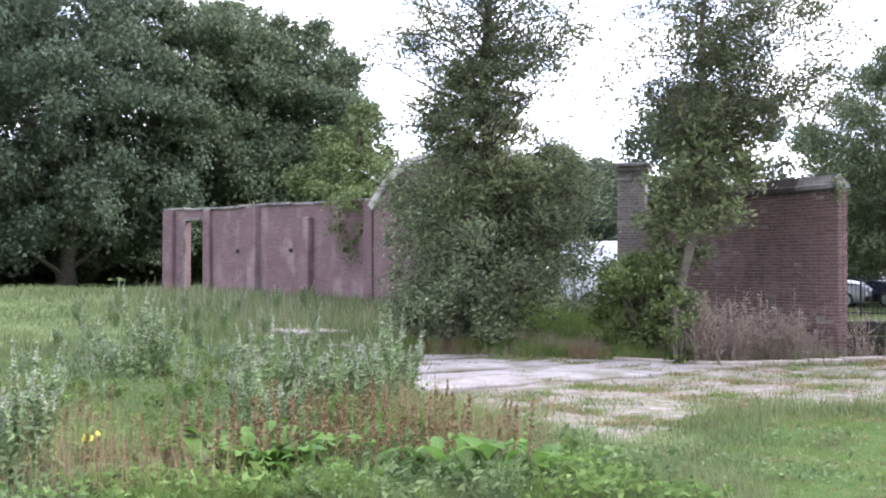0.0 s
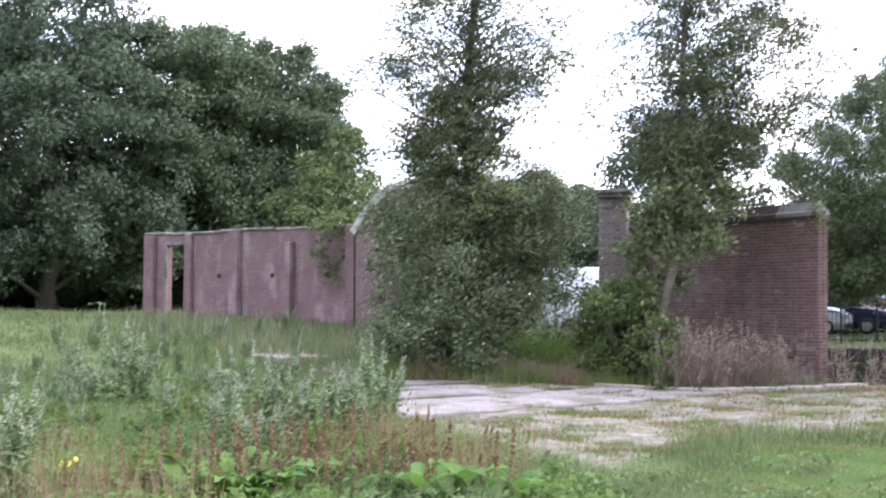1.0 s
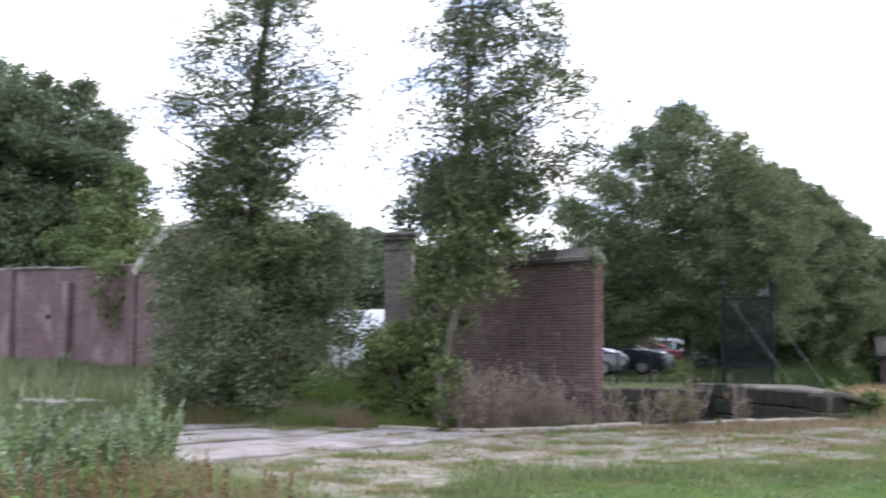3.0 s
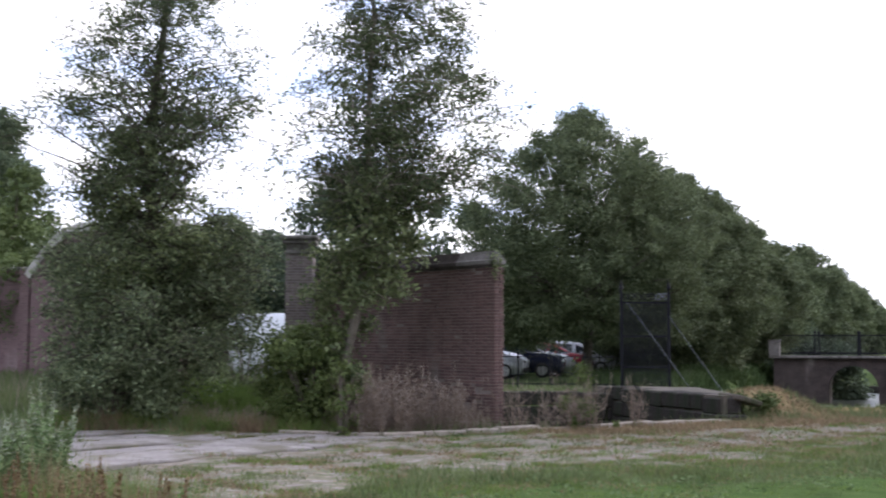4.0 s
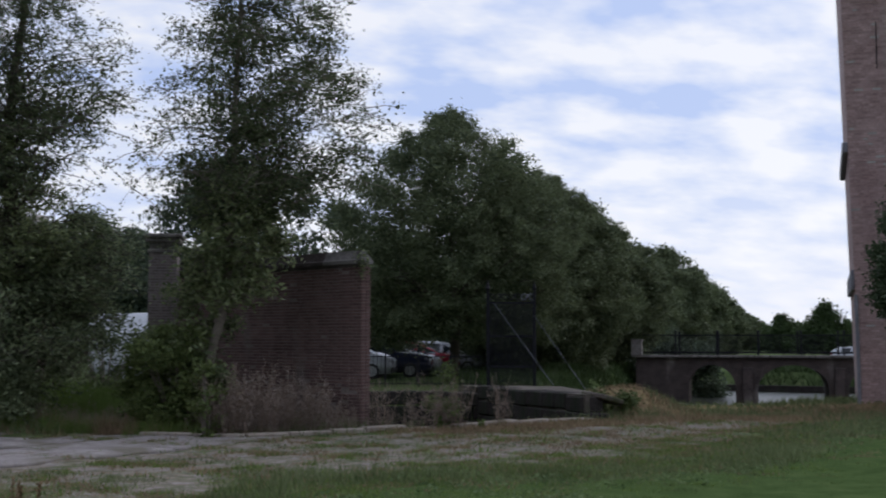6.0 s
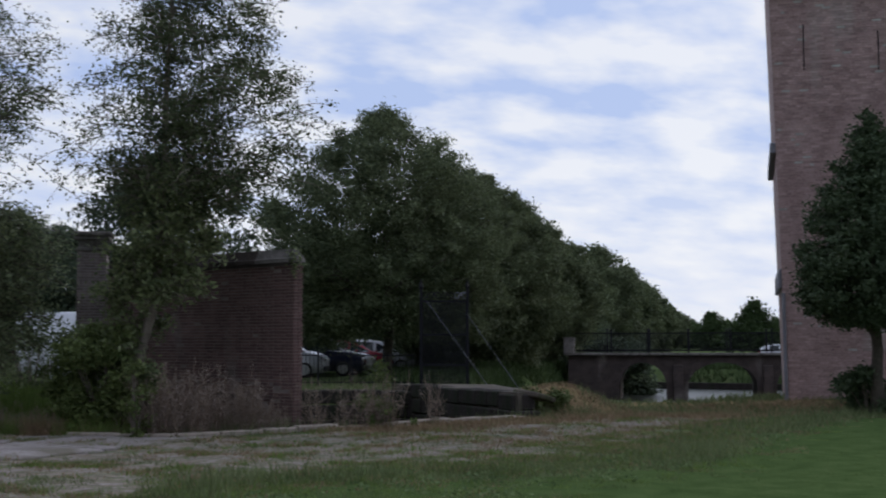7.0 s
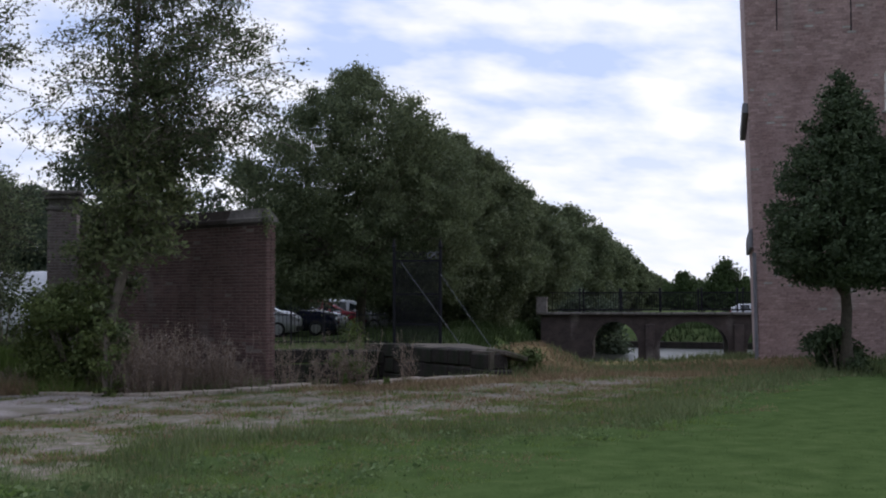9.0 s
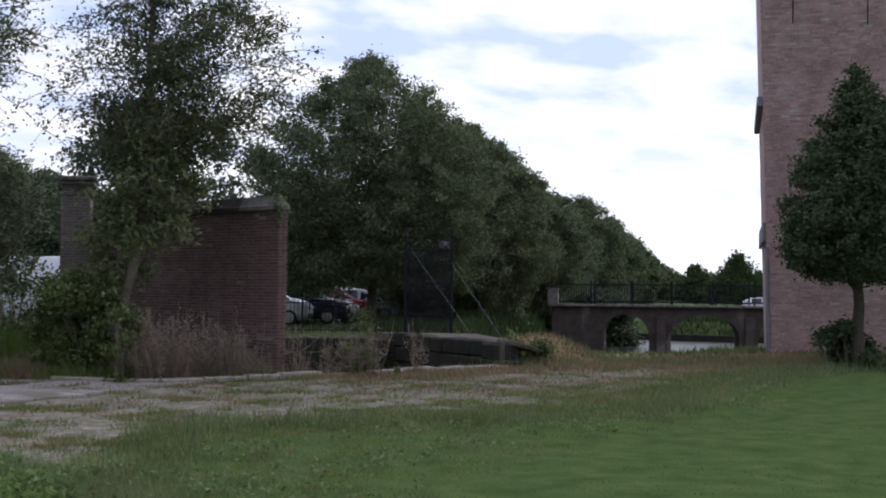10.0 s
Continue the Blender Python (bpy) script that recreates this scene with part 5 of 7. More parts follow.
def trunk_xy(path, z):
    path = np.asarray(path, float)
    return np.stack([np.interp(z, path[:, 2], path[:, 0]), np.interp(z, path[:, 2], path[:, 1])], -1)


def crown_leaves(rng, centres, per, sig, leaf, flat=0.75, aspect=0.55, droop=0.3, out=None):
    n = rng.poisson(per, len(centres))
    p = np.repeat(centres, n, 0) + rng.normal(size=(n.sum(), 3)) * np.array([sig, sig, sig * flat])
    return leaves(p, leaf, rng, aspect, droop, 0.6, None if out is None else np.repeat(out, n, 0) * 1.5)


def tree(name, x, y, trunk, trunk_r, layers, seed, label, bark="bark", limbs=30, category="tree", group="", z=None, limb_r=0.3, limb_low=0.2):
    """trunk: path of (dx, dy, z). layers: dicts of crown parts (prof, n, per, sig, leaf, mat, shell, rough)."""
    rng = np.random.default_rng(seed)
    z0 = float(ground_z(x, y)) - 0.05 if z is None else z
    t = thing(name, (x, y, z0), label, category, group)
    trunk = np.asarray(trunk, float)
    zs = np.linspace(trunk[0, 2], trunk[-1, 2], 14)
    path = np.concatenate([trunk_xy(trunk, zs), zs[:, None]], 1)
    path[1:-1, :2] += rng.normal(0, trunk_r * 0.25, (12, 2))
    rad = trunk_r * (1 - 0.88 * (zs - zs[0]) / (zs[-1] - zs[0])) * (1 + 0.5 * np.exp(-(zs - zs[0]) / 0.25))
    g = Geo()
    g.tube(path, rad, 10)
    part("trunk", g.mesh("trunk", MAT[bark], True), t)
    branches = Geo()
    for lay in layers:
        c, o = crown_points(rng, lay["prof"], lay["n"], lay.get("shell", 0.5), lay.get("rough", 0.22), lay.get("boughs", 0), lay.get("hollow", 0.55), lay.get("size", 0.2), lay.get("flat", 0.75))
        off = np.array([*lay.get("off", (0, 0)), 0])
        c += off
        c[:, :2] += trunk_xy(path, c[:, 2])
        far = rng.permutation(len(c))[: int(limbs * lay.get("limbs", 1))]
        for i in far:
            e = c[i]
            reach = np.hypot(*(e[:2] - trunk_xy(path, e[2:3])[0]))
            s = max(zs[0] + limb_low, min(e[2] - 0.55 * reach, zs[-1] * 0.97))
            b = np.array([*trunk_xy(path, np.array([s]))[0], s])
            mid = (b + e) / 2 + rng.normal(0, 0.08, 3) * reach + np.array([0, 0, 0.06 * reach])
            r0 = max(0.012, limb_r * np.interp(s, zs, rad))
            branches.tube([b, b * 0.5 + mid * 0.5 + rng.normal(0, 0.03, 3), mid, mid * 0.45 + e * 0.55, e], [r0, r0 * 0.8, r0 * 0.6, r0 * 0.4, 0.006], 5)
        if "twig" in lay:
            # leaves strung along thin drooping twigs
            pts = []
            for e in c:
                d = rng.normal(size=3) * np.array([1, 1, 0.55])
                out = e - np.array([*trunk_xy(path, e[2:3])[0], e[2]])
                d = unit(d + 0.9 * unit(out))
                k = rng.poisson(lay["per"])
                u = rng.uniform(0, 1, k)
                pts.append(e + np.outer(u, d) * lay["twig"] - np.outer(u * u, [0, 0, 0.15 * lay["twig"]]) + rng.normal(0, lay["sig"], (k, 3)))
                branches.tube([e, e + d * lay["twig"] * 0.5, e + d * lay["twig"] - np.array([0, 0, 0.15 * lay["twig"]])], [0.01, 0.007, 0.003], 3)
            lv = leaves(np.concatenate(pts), lay["leaf"], rng, lay.get("aspect", 0.55), 0.35)
        else:
            lv = crown_leaves(rng, c, lay["per"], lay["sig"], lay["leaf"], aspect=lay.get("aspect", 0.55), out=o)
        if "core" in lay:
            # large shaded leaf sprays inside the crown
            q = crown_points(rng, [(a, b * lay.get("fill", 0.72)) for a, b in lay["prof"]], lay["core"], 0.6, 0.1)[0]
            q[:, :2] += trunk_xy(path, q[:, 2])
            q += off
            lv = np.concatenate([lv, leaves(q, lay["leaf"] * lay.get("core_leaf", 1.5), rng, 0.8, 0.2)])
        if lay.get("tri"):
            part("crown", quads_mesh("crown", lv.reshape(-1, 4, 3)[:, 1:].reshape(-1, 3), MAT[lay["mat"]], 3), t, lay.get("label", ""))
        else:
            part("crown", quads_mesh("crown", lv, MAT[lay["mat"]]), t, lay.get("label", ""))
    if branches.n:
        part("branchwork", branches.mesh("branchwork", MAT[bark]), t, kind="stuff")
    return t


# two slender trees before the wall, their feet wrapped in shrubs
tree("tree", 0.95, 24.6, [(0.05, 0, 0), (0.0, 0, 2), (-0.12, 0, 4), (-0.25, 0, 5.2), (0.0, 0, 7), (0.1, 0, 8.5), (0.12, 0, 11)], 0.17, [
    dict(prof=[(0.25, 0.8), (0.6, 1.2), (1.2, 1.5), (1.9, 1.6), (2.6, 1.5), (3.2, 1.2), (3.7, 0.6)], off=(-0.45, 0), n=850, per=24, sig=0.11, leaf=0.105, aspect=0.36, mat="leaf_grey", shell=0.45, core=500, core_leaf=1.0, boughs=90, size=0.16, hollow=0.4, twig=0.6, label="dense grey-green lower foliage"),
    dict(prof=[(1.9, 0.5), (2.3, 1.0), (2.8, 1.25), (3.4, 1.15), (3.9, 0.5)], off=(1.05, 0.2), n=400, per=24, sig=0.11, leaf=0.1, aspect=0.36, mat="leaf_grey", shell=0.45, core=220, core_leaf=1.0, boughs=46, size=0.18, hollow=0.3, twig=0.6),
    dict(prof=[(2.6, 1.3), (3.4, 1.5), (4.1, 1.15), (4.7, 0.75), (5.4, 0.35)], off=(-0.1, 0.1), n=380, per=22, sig=0.09, leaf=0.11, aspect=0.4, mat="leaf_young", shell=0.5, core=150, core_leaf=1.0, boughs=50, size=0.16, hollow=0.25, twig=0.5),
    dict(prof=[(4.2, 0.24), (5.5, 0.26), (7.0, 0.2), (8.2, 0.1)], n=90, per=30, sig=0.08, leaf=0.07, mat="leaf_dark", shell=0.6, limbs=0, label="ivy round the trunk"),
    dict(prof=[(4.0, 1.0), (4.8, 1.6), (5.6, 1.8), (6.6, 1.7), (7.6, 1.45), (8.8, 1.1), (10.6, 0.35)], n=950, per=32, sig=0.09, leaf=0.07, mat="leaf_upper", boughs=120, hollow=0.12, size=0.28, flat=0.36, twig=0.5, limbs=0.9, label="airy upper crown"),
    dict(prof=[(3.9, 1.7), (4.8, 2.2), (5.8, 2.3), (6.8, 1.9)], n=90, per=24, sig=0.08, leaf=0.085, mat="leaf_upper", shell=0.22, twig=0.8, limbs=0.6, label="long leafy sprays"),
], 11, "slender tree with airy crown, its foot swallowed by a shrub", limbs=40, group="trees before the wall")
tree("tree", 4.55, 22.75, [(-0.5, 0, 0), (-0.38, 0, 1.2), (-0.06, 0, 2.4), (0.08, 0, 4), (0.15, 0, 6.5), (0.2, 0, 10.8)], 0.1, [
    dict(prof=[(2.5, 0.4), (3.0, 0.7), (3.5, 0.8), (4.0, 0.75), (4.6, 0.5)], off=(0.05, 0), n=270, per=19, sig=0.1, leaf=0.135, aspect=0.4, mat="leaf_young", shell=0.5, core=150, core_leaf=1.2, boughs=40, size=0.2, hollow=0.25, twig=0.5),
    dict(prof=[(1.2, 0.3), (1.8, 0.45), (2.5, 0.5), (3.1, 0.35)], off=(-0.2, 0.3), n=110, per=19, sig=0.09, leaf=0.135, aspect=0.38, mat="leaf_young", shell=0.5, core=80, core_leaf=1.2, boughs=18, size=0.2, hollow=0.3, twig=0.45),
    dict(prof=[(3.6, 0.22), (5.5, 0.24), (6.6, 0.16)], n=70, per=30, sig=0.08, leaf=0.07, mat="leaf_dark", shell=0.6, limbs=0, label="ivy round the trunk"),
    dict(prof=[(4.0, 0.8), (4.6, 1.5), (5.3, 1.75), (6.2, 1.75), (7.2, 1.6), (8.2, 1.35), (9.2, 1.0), (10.5, 0.35)], off=(0.45, 0), n=1300, per=33, sig=0.09, leaf=0.07, mat="leaf_upper", boughs=160, hollow=0.1, size=0.28, flat=0.36, twig=0.5, limbs=0.9, label="airy upper crown"),
    dict(prof=[(4.2, 1.3), (4.8, 2.0), (5.4, 2.1), (6.2, 1.8)], off=(0.5, 0), n=90, per=24, sig=0.08, leaf=0.085, mat="leaf_upper", shell=0.22, twig=0.8, limbs=0.6, label="long leafy sprays"),
], 12, "slender leaning tree with airy crown beside the brick wall", limbs=40, bark="bark_pale", group="trees before the wall")


def shrub(x, y, prof, n, per, sig, leaf, mat, seed, label, name="shrub", stems=14, z=None):
    rng = np.random.default_rng(seed)
    t = thing(name, (x, y, (float(ground_z(x, y)) - 0.03) if z is None else z), label, "shrub")
    c, o = crown_points(rng, prof, n, 0.5, 0.28, max(8, n // 9))
    g = Geo()
    for i in rng.permutation(len(c))[:stems]:
        e = c[i]
        g.tube([(0.15 * e[0], 0.15 * e[1], 0), (0.5 * e[0], 0.5 * e[1], 0.55 * e[2]), e], [0.025, 0.016, 0.005], 5)
    part("stem_growth", g.mesh("stem_growth", MAT["bark_pale"]), t, kind="stuff")
    part("foliage", quads_mesh("foliage", crown_leaves(rng, c, per, sig, leaf, out=o), MAT[mat]), t)
    return t


shrub(3.68, 23.0, [(0.25, 0.6), (0.6, 0.95), (1.0, 1.0), (1.4, 0.75), (1.8, 0.3)], 300, 52, 0.12, 0.08, "leaf_yellow", 21, "yellow-green shrub at the foot of a slender tree")
shrub(3.75, 23.5, [(0.7, 0.3), (1.4, 0.5), (2.0, 0.5), (2.6, 0.25)], 80, 30, 0.12, 0.085, "leaf_young", 25, "thin leafy sprouts before the gate pier", stems=16)
shrub(4.15, 22.4, [(0.1, 0.35), (0.5, 0.5), (0.9, 0.4), (1.2, 0.2)], 90, 36, 0.12, 0.085, "leaf_young", 22, "low green shrub against the brick wall")
shrub(3.1, 29.3, [(0.3, 0.6), (1.0, 1.0), (1.7, 1.0), (2.3, 0.5)], 120, 26, 0.16, 0.09, "leaf_upper", 24, "thin straggling bush in the gateway", stems=20)
shrub(0.2, 24.2, [(0.1, 0.9), (0.5, 1.2), (1.0, 1.1), (1.6, 0.5)], 220, 50, 0.14, 0.09, "leaf_grey", 23, "dark green shrub at the foot of a slender tree")

# light tree leaning over the far wall
tree("tree", -2.6, 37.0, [(0, 0, 0), (0.05, 0, 2.5), (0.1, 0, 5.2)], 0.12, [
    dict(prof=[(1.9, 0.8), (2.6, 1.5), (3.4, 1.75), (4.2, 1.3), (5.0, 0.75), (5.6, 0.25)], n=320, per=50, sig=0.18, leaf=0.12, mat="leaf_lime", shell=0.5, core=700, boughs=30),
    dict(prof=[(0.9, 0.25), (1.5, 0.5), (2.3, 0.8), (3.0, 1.0)], off=(0.15, -2.9), n=60, per=40, sig=0.14, leaf=0.1, mat="leaf_lime", shell=0.6, limbs=0),
], 13, "yellow-green young tree hanging over the brick wall", limbs=24)

# dark wood behind the far wall
wood = [(-21.5, 56, 12.5, 5.2), (-16.5, 52, 13.0, 5.0), (-12.2, 55, 12.0, 4.6), (-9.2, 57, 12.4, 4.4), (-6.7, 57, 11.6, 3.3), (-25.5, 50, 12, 5.0), (-20.0, 64, 4.2, 3.6), (-15.6, 63, 4.2, 3.6), (-11.8, 65, 4.2, 3.6), (-8.2, 66, 4.2, 3.4), (-23.5, 62, 4.2, 3.6), (-18.0, 70, 7.0, 5.0), (-13.5, 72, 7.5, 5.0), (-9.5, 72, 7.5, 4.5), (-22.0, 70, 7.0, 5.0)]
for i, (az, D, H, R) in enumerate(wood):
    x, y = D * math.sin(radians(az)), D * math.cos(radians(az))
    tree("tree", x, y, [(0, 0, 0), (0.2, 0, 4), (0, 0, H * 0.8)], 0.32, [
        # low trees take the darker clipped leaf, painting in the shade under the crowns
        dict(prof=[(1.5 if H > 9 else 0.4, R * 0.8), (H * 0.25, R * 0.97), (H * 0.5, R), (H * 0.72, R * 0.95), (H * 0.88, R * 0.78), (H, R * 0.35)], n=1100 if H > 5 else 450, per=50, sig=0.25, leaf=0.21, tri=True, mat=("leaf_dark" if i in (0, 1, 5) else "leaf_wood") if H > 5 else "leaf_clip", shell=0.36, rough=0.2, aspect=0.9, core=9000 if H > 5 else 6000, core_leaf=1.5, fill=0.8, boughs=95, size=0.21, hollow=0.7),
    ], 30 + i, "large dark broad-leaved tree at the edge of a wood" if H > 5 else "low undergrowth tree at the edge of a wood, coloured dark for canopy shade", limbs=14, group="wood edge")

# row of broad trees along the moat
row = [(21.15, 47.0, 10.1, 4.7), (24.9, 56.0, 9.0, 4.2), (27.2, 69.0, 8.5, 4.0), (28.4, 84.0, 8.6, 3.8), (30.6, 102.0, 9.1, 3.5), (31.7, 122.0, 8.4, 3.3), (32.5, 146.0, 8.2, 3.5), (33.2, 180.0, 7.0, 3.8), (33.9, 236.0, 6.4, 4.5), (34.6, 320.0, 5.0, 5.0)]
for i, (az, D, H, R) in enumerate(row):
    x, y = D * math.sin(radians(az)), D * math.cos(radians(az))
    lf = 0.125 + 0.0026 * max(0, D - 47)
    near = D < 80
    shape = [(1.6 if i == 0 else 0.7, R * 0.72), (H * 0.26, R * 0.95), (H * 0.45, R), (H * 0.6, R * 0.94), (H * 0.76, R * 0.73), (H * 0.88, R * 0.44), (H * 0.96, R * 0.18), (H, R * 0.03)]
    tree("tree", x, y, [(0, 0, 0), (0.1, 0, 3), (0, 0, H * 0.88)], 0.2, [
        dict(prof=shape, n=2700 if near else 760, per=58 if near else 32, sig=0.2 if near else 0.34, leaf=lf, tri=True, mat="leaf_oak", aspect=0.85, core=18000 if near else 4500, core_leaf=1.3, fill=0.9, boughs=420 if near else 200, size=0.1, hollow=0.5),
        dict(prof=[(z, r * 1.06 + 0.08) for z, r in shape[1:]], n=420 if near else 170, per=26, sig=0.11 if near else 0.24, leaf=lf, tri=True, mat="leaf_oak", aspect=0.7, boughs=130 if near else 64, size=0.05, hollow=0.97, limbs=0.3, label="leafy sprigs at the edge of the crown"),
    ], 50 + i, "broad green tree in a row along the moat", limbs=40, group="trees along the moat", limb_low=2.3)

# trees further behind the gate and the car park
# five low ones are added as dark backdrop for the moat trees' shade
behind = [(23.0, 66, 3.3, 2.8), (25.2, 70, 3.4, 3.0), (27.2, 78, 3.4, 3.2), (28.8, 90, 3.4, 3.6), (30.2, 104, 3.4, 4.0), (12.15, 60, 10.2, 5.3), (7.4, 66, 7.0, 3.4), (5.0, 72, 8.0, 4.2), (1.0, 80, 8.5, 4.5), (18.2, 78, 7.6, 3.4), (14.6, 90, 5.2, 4.5), (20.6, 84, 7.0, 5.0), (24.5, 85, 7.0, 5.5), (22.3, 88, 5.5, 6.0), (26.6, 95, 5.5, 6.0), (28.6, 118, 5.5, 7.0), (18.6, 92, 6, 6)]
for i, (az, D, H, R) in enumerate(behind):
    x, y = D * math.sin(radians(az)), D * math.cos(radians(az))
    tree("tree", x, y, [(0, 0, 0), (0.1, 0, 3), (0, 0, H * 0.85)], 0.2, [
        dict(prof=[(0.6, R * 0.7), (H * 0.3, R * 0.95), (H * 0.55, R), (H * 0.78, R * 0.82), (H * 0.92, R * 0.5), (H, R * 0.12)], n=620, per=42, sig=0.26, leaf=0.26, tri=True, mat="leaf_dark", shell=0.4, aspect=0.85, core=3000, core_leaf=1.3, boughs=90, size=0.15),
    ], 70 + i, "dark green tree behind the car park" if H > 4 else "low tree added as a dark backdrop below the trees along the moat", limbs=14, group="trees behind the car park")

# clipped tree on the lawn beside the tower
cx, cy = 32.0 * math.sin(radians(42.55)), 32.0 * math.cos(radians(42.55))
tree("tree", cx, cy, [(0.05, 0, 0), (0, 0, 2.6), (0, 0, 6.6)], 0.16, [
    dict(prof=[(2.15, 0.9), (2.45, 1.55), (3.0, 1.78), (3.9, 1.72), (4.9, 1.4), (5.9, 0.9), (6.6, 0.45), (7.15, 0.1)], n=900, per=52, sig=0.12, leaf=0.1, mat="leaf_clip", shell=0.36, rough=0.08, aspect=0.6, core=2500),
], 91, "clipped egg-shaped tree with dense dark foliage on the lawn", limbs=20)
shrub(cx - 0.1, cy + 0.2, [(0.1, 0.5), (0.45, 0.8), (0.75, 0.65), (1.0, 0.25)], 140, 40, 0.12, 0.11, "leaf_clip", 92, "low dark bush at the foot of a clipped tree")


# distant trees on the horizon
def far_tree(az, D, H, R, seed, conic=True):
    x, y = D * math.sin(radians(az)), D * math.cos(radians(az))
    prof = [(0.3, R), (H * 0.3, R), (H * 0.6, R * 0.65), (H * 0.85, R * 0.28), (H, R * 0.04)] if conic else [(0.3, R), (H * 0.5, R), (H * 0.85, R * 0.7), (H, R * 0.2)]
    tree("tree", x, y, [(0, 0, 0), (0.1, 0, 3), (0, 0, H * 0.9)], 0.25, [dict(prof=prof, n=300, per=26, sig=0.4, leaf=0.46, tri=True, mat="leaf_far", shell=0.4, rough=0.12, aspect=0.85)], seed, "distant tree on the far bank of the moat", limbs=4, group="distant trees", z=0.3)


far_tree(37.35, 150, 5.4, 3.4, 101)
far_tree(38.3, 155, 3.2, 3.0, 102, False)
far_tree(35.5, 170, 4.5, 2.4, 103)
far_tree(36.3, 175, 3.4, 3.0, 104, False)
far_tree(35.0, 210, 3.0, 4.0, 105, False)
far_tree(34.6, 210, 3.4, 4.0, 106, False)
far_tree(39.2, 170, 3.0, 4.0, 107, False)
far_tree(36.8, 240, 3.0, 5.0, 108, False)


# ---- low growth ----
def scatter(rng, n, poly=None, d=(8.5, 30), az=(-20, 46), power=1.0, soft=0.8):
    """Random places by distance and bearing, closer ones more often."""
    D = d[0] * (d[1] / d[0]) ** rng.uniform(0, 1, n) if power else rng.uniform(d[0], d[1], n)
    A = np.radians(rng.uniform(az[0], az[1], n))
    x, y = D * np.sin(A), D * np.cos(A)
    if poly is not None:
        keep = rng.uniform(0, 1, n) < inside(x, y, poly, soft)
        x, y, D = x[keep], y[keep], D[keep]
    return x, y, D


def on_ground(x, y, sink=0.01):
    return np.stack([x, y, ground_z(x, y) - sink], 1)


def stuff(name, v, mat, corners, label, category="grass"):
    solid(name, quads_mesh(name, v, MAT[mat], corners), label, category, "stuff")


def grass_layers():
    rng = np.random.default_rng(200)
    x, y, D = scatter(rng, 80000, LAWN, (8.5, 34), (8, 47), 1.0, 2.8)
    stuff("lawn_grass", blades(on_ground(x, y), 0.028, 0.01 + 0.0008 * (D - 8), rng, 1.6), "lawn", 3, "short mown lawn grass")
    # meadow, everywhere that is neither lawn, bare ground nor water
    x, y, D = scatter(rng, 150000, None, (8.5, 44), (-21, 46))
    off = 1 - np.maximum.reduce([inside(x, y, LAWN, 1.0), inside(x, y, BARE, 1.6), inside(x, y, PIT, 0.6), inside(x, y, MOAT, 1.5), inside(x, y, [(12.2, 23.8), (14.6, 25.2), (17.2, 30.6), (12.4, 31.6)], 0.4)])
    k = rng.uniform(0, 1, len(x)) < off
    x, y, D = x[k], y[k], D[k]
    h = 0.14 + 0.1 * wobble(x, y, 0.5, 3.0)
    stuff("meadow_grass", blades(on_ground(x, y), np.clip(h, 0.05, 0.4) * 1.3, 0.011 + 0.001 * (D - 8), rng, 0.4), "grass", 3, "rough green meadow grass")
    # tufts breaking through the worn ground
    x, y, D = scatter(rng, 9000, BARE, (10.5, 27), (-4, 46))
    m = 16
    px, py = np.repeat(x, m) + rng.normal(0, 0.09, len(x) * m), np.repeat(y, m) + rng.normal(0, 0.06, len(x) * m)
    k = np.repeat(1.1 * wobble(x, y, 1.3, 8.0) + 0.6 * wobble(x, y, 4.3, 2.0) + rng.normal(0, 0.2, len(x)) > 0.22, m)
    px, py = px[k], py[k]
    stuff("grass_tufts", blades(on_ground(px, py), 0.065, 0.014, rng, 0.7), "grass", 3, "grass tufts in the worn gravel")
    x, y, D = scatter(rng, 1300, BARE, (10.5, 27), (-4, 46))
    px, py = np.repeat(x, 14) + rng.normal(0, 0.07, len(x) * 14), np.repeat(y, 14) + rng.normal(0, 0.05, len(x) * 14)
    stuff("dry_tufts", blades(on_ground(px, py), 0.05, 0.013, rng, 0.8), "straw", 3, "small dry tufts in the worn gravel")
    # larger grass patches creeping in over the worn ground from the lawn
    x, y, D = scatter(rng, 30000, [(2.8, 13.0), (3.2, 15.0), (6.5, 15.9), (9.4, 17.0), (13, 20.0), (20, 23.6), (19, 22.0), (13, 17.6), (10.4, 15), (7.6, 14)], (12, 32), (10, 44), 0, 1.2)
    k = 0.8 * wobble(x, y, 1.9, 5.0) + 0.8 * wobble(x, y, 4.4, 1.0) + rng.normal(0, 0.15, len(x)) > 0.14
    for mat, lo, hi, lab in (("fresh", 0.0, 0.6, "green grass patches on the worn ground"), ("grass", 0.6, 0.8, "dull grass patches on the worn ground"), ("straw", 0.8, 1.0, "dry grass patches on the worn ground")):
        u = (np.arange(len(x)) * 0.618) % 1
        q = k & (u >= lo) & (u < hi)
        px, py = np.repeat(x[q], 22) + rng.normal(0, 0.11, q.sum() * 22), np.repeat(y[q], 22) + rng.normal(0, 0.09, q.sum() * 22)
        stuff("grass_patches", blades(on_ground(px, py), 0.065, 0.015, rng, 0.7), mat, 3, lab)
    x, y, D = scatter(rng, 9000, BARE, (13.5, 27), (3, 44), 0, 1.0)
    k = 0.9 * wobble(x, y, 1.5, 11.0) + 0.7 * wobble(x, y, 3.8, 4.0) + rng.normal(0, 0.15, len(x)) > 0.38
